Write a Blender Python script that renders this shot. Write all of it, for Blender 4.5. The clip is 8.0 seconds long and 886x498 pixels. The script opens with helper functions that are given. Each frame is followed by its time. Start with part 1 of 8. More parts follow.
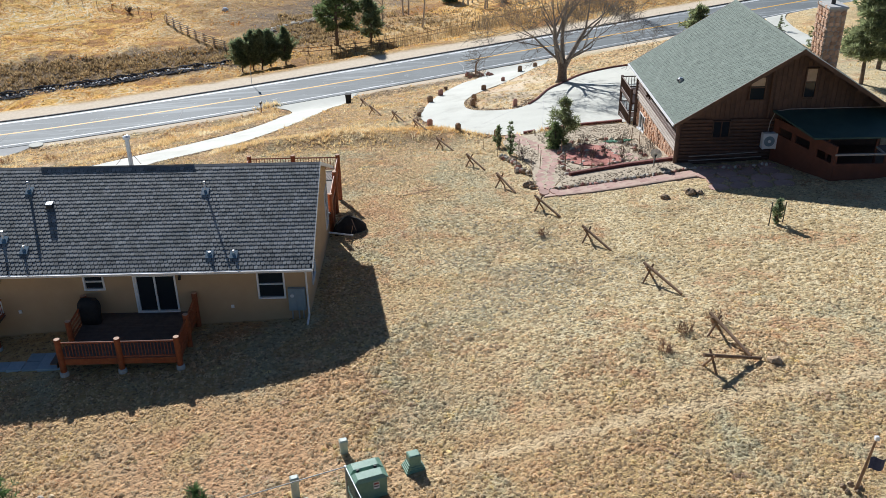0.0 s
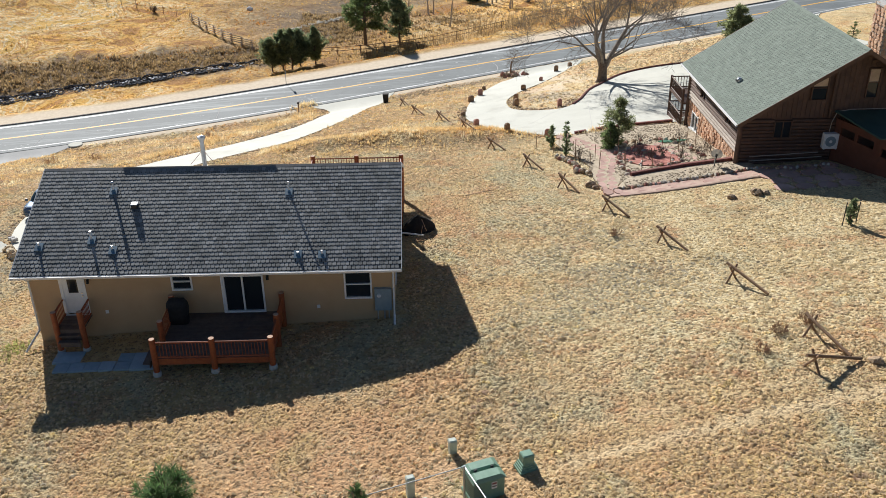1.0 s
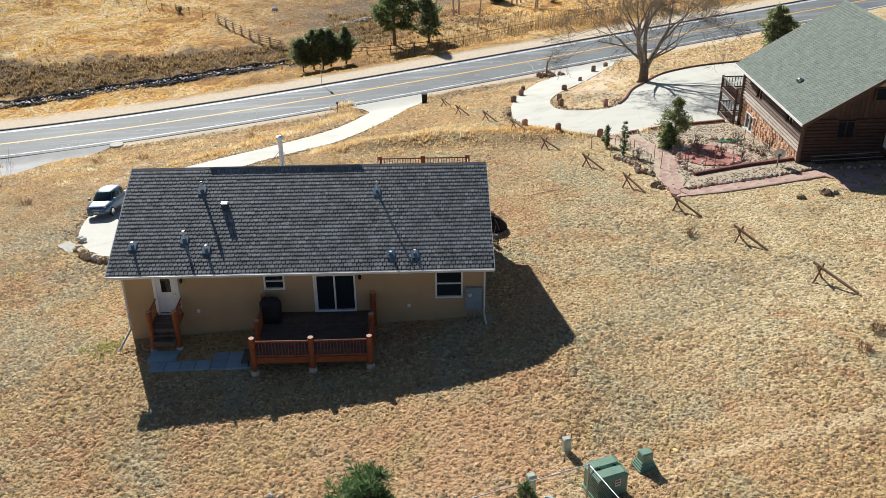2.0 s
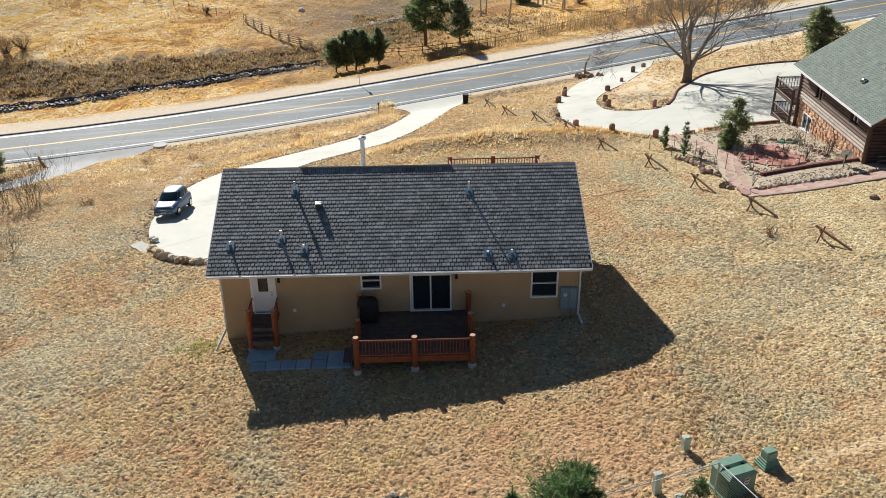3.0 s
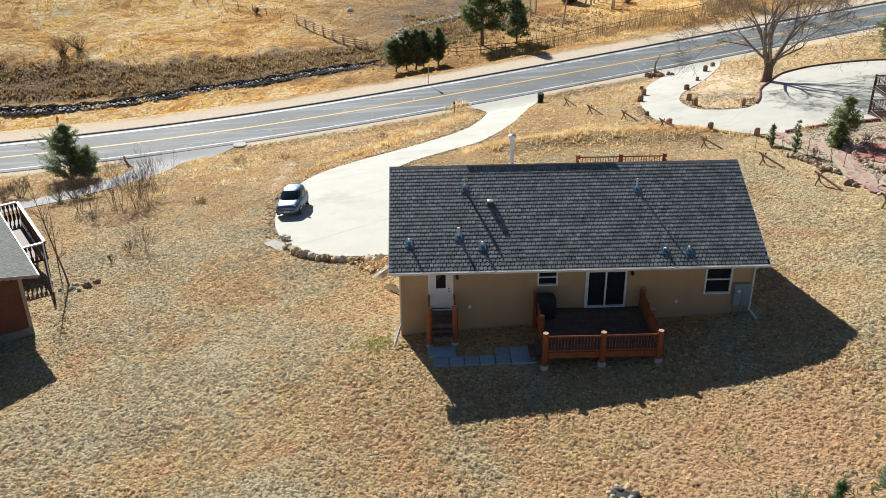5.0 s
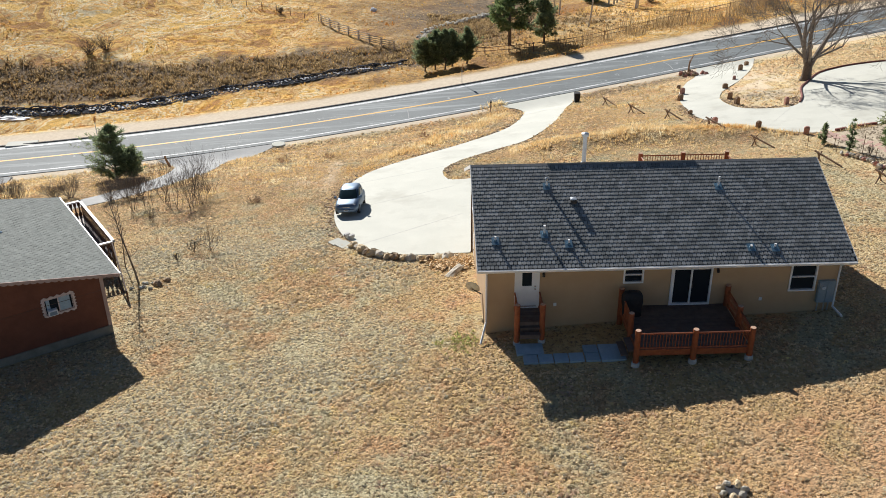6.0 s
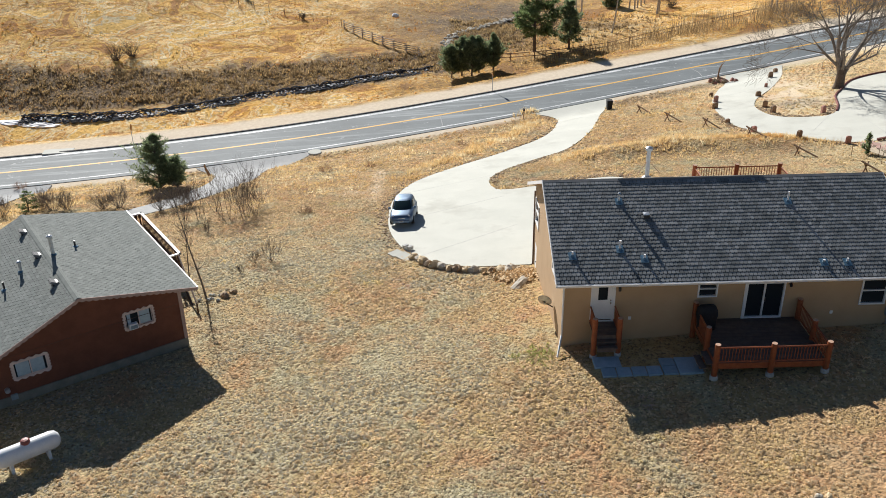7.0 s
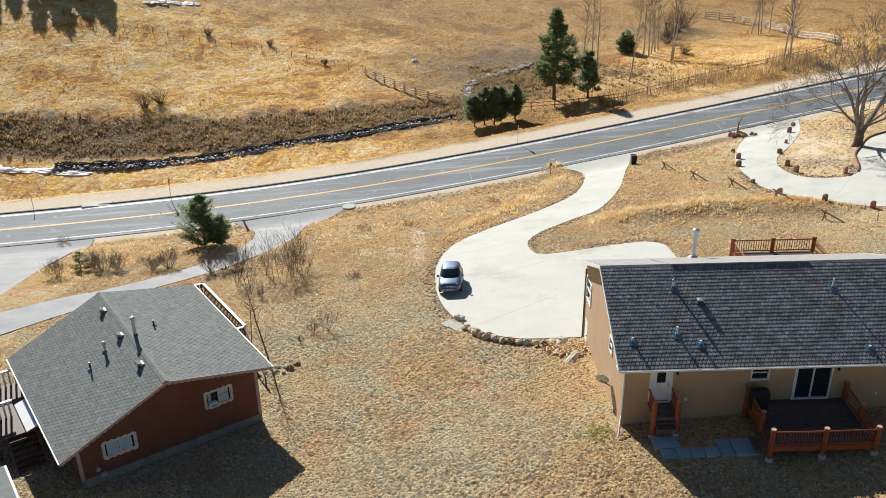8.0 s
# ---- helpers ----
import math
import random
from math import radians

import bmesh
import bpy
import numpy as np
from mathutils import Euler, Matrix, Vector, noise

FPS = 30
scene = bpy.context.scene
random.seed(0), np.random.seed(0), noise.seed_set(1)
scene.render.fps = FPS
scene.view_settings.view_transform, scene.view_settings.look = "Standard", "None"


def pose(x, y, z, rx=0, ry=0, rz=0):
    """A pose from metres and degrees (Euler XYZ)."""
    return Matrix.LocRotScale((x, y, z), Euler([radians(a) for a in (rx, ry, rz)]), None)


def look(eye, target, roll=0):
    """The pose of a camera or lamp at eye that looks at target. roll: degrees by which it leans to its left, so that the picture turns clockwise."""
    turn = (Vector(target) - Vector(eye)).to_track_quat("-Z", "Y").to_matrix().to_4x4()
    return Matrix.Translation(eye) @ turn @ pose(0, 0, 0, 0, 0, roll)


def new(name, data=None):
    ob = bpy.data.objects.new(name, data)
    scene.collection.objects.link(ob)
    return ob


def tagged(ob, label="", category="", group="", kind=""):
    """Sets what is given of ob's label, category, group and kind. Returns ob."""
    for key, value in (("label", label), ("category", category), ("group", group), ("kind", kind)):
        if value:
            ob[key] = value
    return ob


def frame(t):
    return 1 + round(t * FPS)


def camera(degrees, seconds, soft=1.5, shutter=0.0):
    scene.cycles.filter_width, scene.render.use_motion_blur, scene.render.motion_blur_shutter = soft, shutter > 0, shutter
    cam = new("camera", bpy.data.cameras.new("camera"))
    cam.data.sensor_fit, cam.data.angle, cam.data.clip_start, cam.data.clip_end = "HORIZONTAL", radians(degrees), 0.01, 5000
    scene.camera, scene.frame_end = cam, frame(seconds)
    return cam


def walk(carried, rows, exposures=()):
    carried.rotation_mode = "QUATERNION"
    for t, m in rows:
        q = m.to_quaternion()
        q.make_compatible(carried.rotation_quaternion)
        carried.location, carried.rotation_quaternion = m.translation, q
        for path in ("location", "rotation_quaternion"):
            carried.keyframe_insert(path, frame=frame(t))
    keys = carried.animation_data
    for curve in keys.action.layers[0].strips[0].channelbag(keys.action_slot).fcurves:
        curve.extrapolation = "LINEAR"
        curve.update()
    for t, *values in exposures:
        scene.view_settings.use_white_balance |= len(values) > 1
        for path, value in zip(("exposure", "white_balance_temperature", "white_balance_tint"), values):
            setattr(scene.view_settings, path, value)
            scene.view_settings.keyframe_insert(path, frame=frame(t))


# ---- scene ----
cam = camera(51.5, 8.0, 0.65)
PATH = [
    (0, (12.973, -36.049, 22.09), (13.017, -34.276, 21.166), -0.6),
    (0.5, (11.148, -36.017, 22.164), (11.191, -34.245, 21.239), -0.6),
    (1, (9.126, -35.987, 22.203), (9.168, -34.214, 21.277), -0.6),
    (1.5, (7.163, -36.016, 22.253), (7.205, -34.244, 21.327), -0.6),
    (3, (0.715, -36.086, 22.376), (0.756, -34.313, 21.452), -0.6),
    (3.5, (-1.217, -36.129, 22.412), (-1.177, -34.356, 21.487), -0.6),
    (4, (-3.366, -36.139, 22.441), (-3.327, -34.366, 21.516), -0.7),
    (4.5, (-5.285, -36.213, 22.494), (-5.246, -34.44, 21.57), -0.7),
    (6, (-11.18, -36.319, 22.507), (-11.141, -34.546, 21.584), -0.8),
    (6.5, (-12.942, -36.358, 22.532), (-12.905, -34.584, 21.61), -0.9),
    (7, (-14.752, -36.579, 23.51), (-14.714, -34.805, 22.587), -0.9),
    (7.5, (-16.364, -36.961, 25.388), (-16.326, -35.187, 24.467), -0.8),
    (8, (-18.09, -37.405, 27.52), (-18.048, -35.609, 26.641), -0.8),
]
walk(cam, [(t, look(eye, target, roll)) for t, eye, target, roll in PATH], [(0, 0.35, 5950, 10), (0.6, 0.40, 6200, 10), (1.5, 0.40, 6330, 10), (3, 0.40, 6420, 10), (6, 0.40, 6380, 10), (7, 0.37, 6330, 10), (8, 0.37, 6350, 10)])

# ---- light ----
SUN_FROM = Vector((-0.74, 1.85, 1.05)).normalized()
sun = new("sun", bpy.data.lights.new("sun", "SUN"))
sun.data.energy, sun.data.angle, sun.data.color = 5.4, radians(0.53), (1.0, 0.955, 0.885)
sun.matrix_world = look((0, 0, 60), Vector((0, 0, 60)) - SUN_FROM)

world = bpy.data.worlds.new("sky")
scene.world = world
world.use_nodes = True
sky = world.node_tree.nodes.new("ShaderNodeTexSky")
sky.sky_type, sky.sun_disc = "NISHITA", False
sky.sun_elevation = math.asin(SUN_FROM.z)
sky.sun_rotation = math.atan2(SUN_FROM.x, SUN_FROM.y)
sky.altitude = 2400
background = world.node_tree.nodes["Background"]
background.inputs[1].default_value = 0.051
world.node_tree.links.new(sky.outputs[0], background.inputs[0])
scene.view_settings.exposure = 0.40


# ---- materials ----
def mat(name, dark, light, scale=3.0, fine=40.0, rough=0.85, bump=0.3, depth=0.02, metal=0.0,
        vary=0.0, island=False, thin=0.0, stain=None, stain_scale=0.4, spread=0.2, streak=None, patches=()):
    """A mottled surface in world space: broad patches, fine grain, relief, and an own shade for each object or piece."""
    m = bpy.data.materials.new(name)
    m.use_nodes = True
    n, l = m.node_tree.nodes, m.node_tree.links
    b = n["Principled BSDF"]
    b.inputs["Roughness"].default_value, b.inputs["Metallic"].default_value = rough, metal
    geo = n.new("ShaderNodeNewGeometry")

    def noise_at(s, detail):
        t = n.new("ShaderNodeTexNoise")
        t.inputs["Scale"].default_value, t.inputs["Detail"].default_value, t.inputs["Roughness"].default_value = s, detail, 0.62
        l.new(geo.outputs["Position"], t.inputs["Vector"])
        return t.outputs["Fac"]

    broad, grain = noise_at(scale, 4), noise_at(fine, 5)
    add = n.new("ShaderNodeMath")
    add.operation = "ADD"
    l.new(broad, add.inputs[0]), l.new(grain, add.inputs[1])
    ramp = n.new("ShaderNodeMapRange")
    ramp.inputs[1].default_value, ramp.inputs[2].default_value = 1.0 - spread, 1.0 + spread
    l.new(add.outputs[0], ramp.inputs[0])
    mix = n.new("ShaderNodeMix")
    mix.data_type = "RGBA"
    mix.inputs[6].default_value, mix.inputs[7].default_value = (*dark, 1), (*light, 1)
    l.new(ramp.outputs[0], mix.inputs[0])
    colour = mix.outputs[2]
    if stain:
        s = n.new("ShaderNodeMapRange")
        s.inputs[1].default_value, s.inputs[2].default_value = 0.52, 0.68
        blot = noise_at(stain_scale, 6)
        l.new(blot, s.inputs[0])
        if streak:
            turn = n.new("ShaderNodeMapping")
            turn.inputs["Rotation"].default_value, turn.inputs["Scale"].default_value = (0, 0, radians(-streak[0])), (streak[1], 1, 1)
            l.new(geo.outputs["Position"], turn.inputs["Vector"]), l.new(turn.outputs[0], blot.node.inputs["Vector"])
        over = n.new("ShaderNodeMix")
        over.data_type = "RGBA"
        over.inputs[7].default_value = (*stain, 1)
        l.new(s.outputs[0], over.inputs[0]), l.new(colour, over.inputs[6])
        colour = over.outputs[2]
    for size, detail, jag, lo, hi, tint in patches:
        blot = noise_at(size, detail)
        blot.node.inputs["Roughness"].default_value = jag
        s = n.new("ShaderNodeMapRange")
        s.interpolation_type = "SMOOTHSTEP"
        s.inputs[1].default_value, s.inputs[2].default_value = lo, hi
        over = n.new("ShaderNodeMix")
        over.data_type = "RGBA"
        over.inputs[7].default_value = (*tint, 1)
        l.new(blot, s.inputs[0]), l.new(s.outputs[0], over.inputs[0]), l.new(colour, over.inputs[6])
        colour = over.outputs[2]
    if vary:
        hsv = n.new("ShaderNodeHueSaturation")
        span = n.new("ShaderNodeMapRange")
        span.inputs[3].default_value, span.inputs[4].default_value = 1 - vary, 1 + vary
        if island:
            l.new(geo.outputs["Random Per Island"], span.inputs[0])
        else:
            l.new(n.new("ShaderNodeObjectInfo").outputs["Random"], span.inputs[0])
        l.new(span.outputs[0], hsv.inputs["Value"]), l.new(colour, hsv.inputs["Color"])
        colour = hsv.outputs[0]
    l.new(colour, b.inputs["Base Color"])
    if thin:
        leaf, blend = n.new("ShaderNodeBsdfTranslucent"), n.new("ShaderNodeMixShader")
        blend.inputs[0].default_value = thin
        l.new(colour, leaf.inputs["Color"]), l.new(b.outputs[0], blend.inputs[1]), l.new(leaf.outputs[0], blend.inputs[2])
        l.new(blend.outputs[0], n["Material Output"].inputs["Surface"])
    if bump:
        r = n.new("ShaderNodeBump")
        r.inputs["Strength"].default_value, r.inputs["Distance"].default_value = bump, depth
        l.new(grain, r.inputs["Height"]), l.new(r.outputs[0], b.inputs["Normal"])
    return m


def glass_mat(name, tint=(0.02, 0.025, 0.03), rough=0.04):
    m = bpy.data.materials.new(name)
    m.use_nodes = True
    b = m.node_tree.nodes["Principled BSDF"]
    b.inputs["Base Color"].default_value, b.inputs["Roughness"].default_value = (*tint, 1), rough
    b.inputs["IOR"].default_value = 1.5
    return m


STUCCO = mat("tan_stucco", (0.44, 0.30, 0.17), (0.53, 0.375, 0.225), 0.8, 90, 0.9, 0.25, 0.01, spread=0.35)
WHITE = mat("white_trim", (0.78, 0.78, 0.77), (0.86, 0.86, 0.85), 2, 60, 0.5, 0.05)
SHINGLE = mat("weathered_shingle", (0.14, 0.152, 0.15), (0.285, 0.288, 0.285), 1.2, 120, 0.75, 0.5, 0.008, vary=0.34, island=True)
SHINGLE_ONE = mat("weathered_shingle_tab", (0.14, 0.152, 0.15), (0.285, 0.288, 0.285), 1.2, 120, 0.75, 0.5, 0.008, vary=0.34)
FELT = mat("roof_deck", (0.03, 0.03, 0.03), (0.05, 0.05, 0.05), 3, 80, 0.95)
RIDGE = mat("ridge_cap", (0.16, 0.16, 0.16), (0.25, 0.25, 0.245), 2, 90, 0.9)
LOGWOOD = mat("stained_log", (0.23, 0.052, 0.017), (0.34, 0.098, 0.032), 5, 70, 0.55, 0.3, 0.01, vary=0.1)
LOGEND = mat("cut_log_end", (0.45, 0.27, 0.18), (0.60, 0.40, 0.28), 12, 90, 0.8)
DECKING = mat("brown_decking", (0.09, 0.065, 0.052), (0.15, 0.11, 0.088), 4, 80, 0.7, vary=0.2)
CONCRETE = mat("pale_concrete", (0.52, 0.522, 0.46), (0.60, 0.598, 0.53), 0.35, 30, 0.85, 0.15, stain=(0.46, 0.455, 0.395), stain_scale=0.25)
PIER = mat("concrete_pier", (0.42, 0.41, 0.39), (0.56, 0.55, 0.52), 4, 50)
PAVER = mat("grey_paver", (0.26, 0.36, 0.42), (0.36, 0.46, 0.53), 3, 60, 0.8, vary=0.12)
GLASS = glass_mat("dark_glass")
GALV = mat("galvanised_steel", (0.42, 0.45, 0.48), (0.6, 0.63, 0.66), 6, 60, 0.38, 0.05, metal=0.7)
DARKMETAL = mat("dark_metal", (0.02, 0.02, 0.022), (0.045, 0.045, 0.05), 5, 60, 0.5, 0.05)
BLUEGREY = mat("blue_grey_enclosure", (0.20, 0.265, 0.305), (0.27, 0.335, 0.375), 3, 40, 0.5)
COVER = mat("black_fabric", (0.008, 0.008, 0.009), (0.022, 0.022, 0.024), 5, 80, 0.8, 0.4)
ASPHALT = mat("worn_asphalt", (0.112, 0.13, 0.136), (0.175, 0.198, 0.205), 0.15, 25, 0.8, 0.3, 0.01, stain=(0.28, 0.305, 0.31), stain_scale=1.1, streak=(10, 0.03), patches=((0.9, 6, 0.75, 0.60, 0.68, (0.36, 0.38, 0.385)),))
CURB = mat("black_asphalt_kerb", (0.02, 0.02, 0.02), (0.04, 0.04, 0.04), 3, 40)
YELLOW = mat("yellow_road_paint", (0.62, 0.33, 0.05), (0.78, 0.46, 0.09), 1.0, 14, 0.7)
LINE = mat("white_road_paint", (0.40, 0.42, 0.43), (0.74, 0.75, 0.75), 0.5, 6, 0.7, patches=((0.35, 6, 0.75, 0.52, 0.62, (0.26, 0.285, 0.29)),))
GRAVELROAD = mat("grey_gravel", (0.32, 0.325, 0.325), (0.43, 0.43, 0.42), 0.5, 40, 0.95, 0.6)
ROCK = mat("tan_rock", (0.22, 0.15, 0.09), (0.46, 0.34, 0.22), 2.5, 25, 0.9, 0.6, 0.04, vary=0.3)
REDROCK = mat("red_sandstone", (0.36, 0.17, 0.13), (0.52, 0.28, 0.22), 2.0, 25, 0.9, 0.5, 0.02, vary=0.18)
STONEWALL = mat("orange_fieldstone", (0.50, 0.27, 0.155), (0.70, 0.47, 0.32), 1.5, 25, 0.9, 0.6, 0.03, vary=0.25)
MORTAR = mat("brown_mortar", (0.42, 0.33, 0.27), (0.52, 0.42, 0.35), 4, 40)
CREEKROCK = mat("dark_slate_rock", (0.024, 0.029, 0.038), (0.085, 0.095, 0.115), 2, 20, 0.95, 0.5, vary=0.5, island=True)
SNOW = mat("old_snow", (0.70, 0.74, 0.80), (0.85, 0.88, 0.92), 3, 30, 0.6)
OLDLOG = mat("brown_weathered_log", (0.19, 0.115, 0.065), (0.33, 0.215, 0.135), 5, 60, 0.9, 0.5, vary=0.2)
DARKLOG = mat("dark_brown_log_siding", (0.072, 0.038, 0.025), (0.12, 0.064, 0.041), 2.5, 50, 0.65, 0.3, vary=0.15)
PALELOG = mat("sun_bleached_log", (0.36, 0.30, 0.25), (0.52, 0.45, 0.39), 4, 50, 0.8, 0.3, vary=0.12)
BROWNBOARD = mat("brown_board_siding", (0.08, 0.042, 0.028), (0.13, 0.07, 0.045), 2.5, 60, 0.7, 0.3, vary=0.15)
GREENROOF = mat("green_shingle", (0.155, 0.19, 0.16), (0.215, 0.255, 0.215), 2.5, 60, 0.95, 0.5, 0.01, vary=0.10, island=True)
GREENMETAL = mat("dark_green_roofing", (0.03, 0.07, 0.06), (0.055, 0.105, 0.09), 1, 40, 0.6)
REDBROWN = mat("red_brown_siding", (0.125, 0.042, 0.022), (0.18, 0.064, 0.035), 1.5, 60, 0.8)
GREYROOF = mat("grey_shingle", (0.175, 0.192, 0.18), (0.245, 0.262, 0.243), 3.0, 60, 0.95, 0.5, 0.01, vary=0.10, island=True)
FASCIA = mat("mauve_fascia", (0.36, 0.25, 0.22), (0.46, 0.34, 0.30), 2, 40, 0.7)
GREENBOX = mat("green_utility_paint", (0.17, 0.30, 0.22), (0.23, 0.38, 0.28), 3, 40, 0.45)
PALEGREEN = mat("pale_green_plastic", (0.42, 0.48, 0.42), (0.55, 0.60, 0.53), 3, 40, 0.5)
BARK = mat("grey_bark", (0.09, 0.066, 0.05), (0.19, 0.145, 0.112), 6, 50, 0.95, 0.6)
PALEBARK = mat("pale_aspen_bark", (0.42, 0.37, 0.31), (0.66, 0.61, 0.53), 4, 40, 0.9)
TWIG = mat("brown_twig", (0.075, 0.058, 0.048), (0.15, 0.12, 0.10), 5, 40, 0.95, 0.2, vary=0.2)
NEEDLE = mat("pine_needles", (0.10, 0.15, 0.058), (0.23, 0.295, 0.125), 2.0, 20, 0.75, 0.0, vary=0.45, island=True, thin=0.52)
OLIVENEEDLE = mat("dusty_olive_pine_needles", (0.17, 0.205, 0.095), (0.34, 0.37, 0.19), 2.0, 20, 0.75, 0.0, vary=0.45, island=True, thin=0.55)
JUNIPER = mat("juniper_scales", (0.14, 0.185, 0.10), (0.31, 0.37, 0.20), 2.0, 20, 0.8, 0.0, vary=0.45, island=True, thin=0.58)
SPRUCE = mat("spruce_needles", (0.07, 0.14, 0.05), (0.17, 0.27, 0.10), 3.0, 25, 0.7, 0.0, vary=0.45, island=True, thin=0.4)
DRYGRASS = mat("dry_grass_tussock", (0.61, 0.445, 0.255), (0.85, 0.685, 0.445), 0.6, 30, 0.95, 0.6, 0.03, vary=0.42, island=True, thin=0.42,
               patches=((0.32, 6, 0.7, 0.50, 0.64, (0.69, 0.49, 0.28)), (0.22, 7, 0.74, 0.50, 0.64, (0.58, 0.52, 0.35)), (0.9, 5, 0.7, 0.56, 0.66, (0.82, 0.66, 0.32)), (0.5, 6, 0.75, 0.56, 0.66, (0.60, 0.42, 0.30))))
PALEGRASS = mat("pale_mown_grass", (0.63, 0.50, 0.272), (0.81, 0.675, 0.425), 0.5, 30, 0.95, 0.6, 0.03, vary=0.24, island=True, thin=0.4)
SAGEGRASS = mat("grey_green_grass_tussock", (0.48, 0.435, 0.33), (0.66, 0.60, 0.465), 0.6, 30, 0.95, 0.6, 0.03, vary=0.42, island=True, thin=0.42,
                patches=((0.32, 6, 0.7, 0.53, 0.63, (0.66, 0.48, 0.27)), (1.1, 5, 0.7, 0.56, 0.66, (0.50, 0.46, 0.33))))
WEED = mat("yellow_green_weeds", (0.30, 0.33, 0.10), (0.46, 0.47, 0.18), 2.0, 10, 0.9, 0.0, vary=0.3, island=True, thin=0.5)
GOLDGRASS = mat("golden_tall_grass", (0.70, 0.485, 0.215), (0.88, 0.71, 0.40), 0.22, 4, 0.9, 0.0, vary=0.24, island=True, thin=0.5,
                patches=((0.3, 6, 0.7, 0.50, 0.60, (0.90, 0.80, 0.55)), (0.12, 7, 0.72, 0.55, 0.64, (0.68, 0.42, 0.15))))
MEADOWGRASS = mat("orange_meadow_grass", (0.70, 0.42, 0.11), (0.88, 0.62, 0.22), 0.22, 4, 0.9, 0.0, vary=0.24, island=True, thin=0.55,
                patches=((0.12, 6, 0.7, 0.55, 0.60, (0.90, 0.74, 0.42)), (0.09, 6, 0.7, 0.52, 0.58, (0.64, 0.29, 0.055))))
BRUSH = mat("brown_dry_brush", (0.21, 0.14, 0.07), (0.54, 0.40, 0.21), 0.6, 8, 0.95, 0.0, vary=0.5, island=True, thin=0.45)
PEBBLE = mat("grey_tan_pebbles", (0.31, 0.25, 0.175), (0.49, 0.41, 0.30), 5.0, 30, 0.9, 0.7, 0.03, vary=0.15)
MULCH = mat("red_mulch", (0.34, 0.11, 0.085), (0.52, 0.25, 0.20), 4.0, 30, 0.95, 0.8, 0.03)
FLAG = mat("pink_flagstone", (0.44, 0.27, 0.22), (0.58, 0.39, 0.33), 1.2, 30, 0.9, 0.3, vary=0.14)
TIMBER = mat("dark_red_timber", (0.16, 0.05, 0.042), (0.27, 0.10, 0.08), 3, 50, 0.85, vary=0.15)
CARPAINT = mat("silver_blue_car_paint", (0.13, 0.19, 0.27), (0.16, 0.22, 0.31), 2, 60, 0.44, 0.0, metal=0.75)
RUBBER = mat("black_rubber", (0.012, 0.012, 0.012), (0.025, 0.025, 0.025), 6, 60, 0.85)
CHROME = mat("chrome", (0.6, 0.6, 0.6), (0.7, 0.7, 0.7), 6, 60, 0.15, 0.0, metal=1.0)
LENS = mat("clear_lamp_lens", (0.55, 0.58, 0.6), (0.7, 0.72, 0.74), 9, 40, 0.12, 0.0)
TANKWHITE = mat("white_tank_paint", (0.74, 0.76, 0.78), (0.83, 0.84, 0.85), 2, 30, 0.35, 0.05)
REDCAP = mat("dull_red_cap", (0.24, 0.06, 0.05), (0.33, 0.10, 0.08), 4, 40, 0.5)
HOSE = mat("green_hose", (0.10, 0.30, 0.18), (0.16, 0.40, 0.25), 4, 40, 0.5)
BLUEFLAG = mat("navy_flag_cloth", (0.03, 0.04, 0.09), (0.07, 0.08, 0.15), 4, 60, 0.9)
ORANGE = mat("orange_sign_face", (0.65, 0.24, 0.03), (0.75, 0.30, 0.05), 3, 40, 0.5)
PALEROCK = mat("pale_lichen_rock", (0.42, 0.38, 0.31), (0.62, 0.57, 0.48), 4.0, 25, 0.9, 0.5, 0.02, vary=0.2)
NAVYSTEEL = mat("dark_blue_flashing", (0.06, 0.14, 0.21), (0.11, 0.21, 0.30), 4, 50, 0.5, 0.1)
LIMB = mat("pale_grey_limb", (0.15, 0.122, 0.10), (0.29, 0.25, 0.21), 4, 40, 0.9, 0.4)
FENCELOG = mat("grey_split_rail", (0.38, 0.30, 0.23), (0.58, 0.48, 0.38), 4, 50, 0.9, 0.4, vary=0.2)
PALERAIL = mat("bleached_split_rail", (0.60, 0.55, 0.48), (0.80, 0.75, 0.67), 4, 50, 0.9, 0.4, vary=0.1)
DRYTWIG = mat("reddish_dry_twig", (0.30, 0.18, 0.12), (0.50, 0.33, 0.22), 5, 40, 0.95, 0.2, vary=0.2)
FIRESTONE = mat("yellow_tan_rock", (0.52, 0.40, 0.24), (0.74, 0.60, 0.40), 4, 25, 0.9, 0.5, 0.02, vary=0.2)
FOUNDATION = mat("grey_green_foundation", (0.17, 0.165, 0.13), (0.25, 0.24, 0.20), 2, 40, 0.9, 0.4)
SNOWROCK = mat("white_lichen_rock", (0.60, 0.60, 0.60), (0.78, 0.78, 0.78), 3, 25, 0.9, 0.4)
# Rear slope paler than the front shingles: grazing sun glare put into the colour
REARROOF = mat("glare_brightened_shingle", (0.27, 0.26, 0.245), (0.40, 0.39, 0.365), 2, 30, 0.9, 0.4, patches=((0.8, 5, 0.7, 0.52, 0.62, (0.32, 0.30, 0.29)),))
SPLITWOOD = mat("split_firewood", (0.60, 0.42, 0.22), (0.80, 0.60, 0.36), 6, 60, 0.85, 0.3)
TARP = mat("dull_black_tarpaulin", (0.012, 0.011, 0.011), (0.035, 0.03, 0.028), 3, 30, 0.95, 0.5)
# tan that stands in for the orange reflection in the gable sashes
SASH_GLARE = mat("tan_sash_reflection", (0.50, 0.36, 0.24), (0.62, 0.47, 0.33), 3, 40, 0.8)
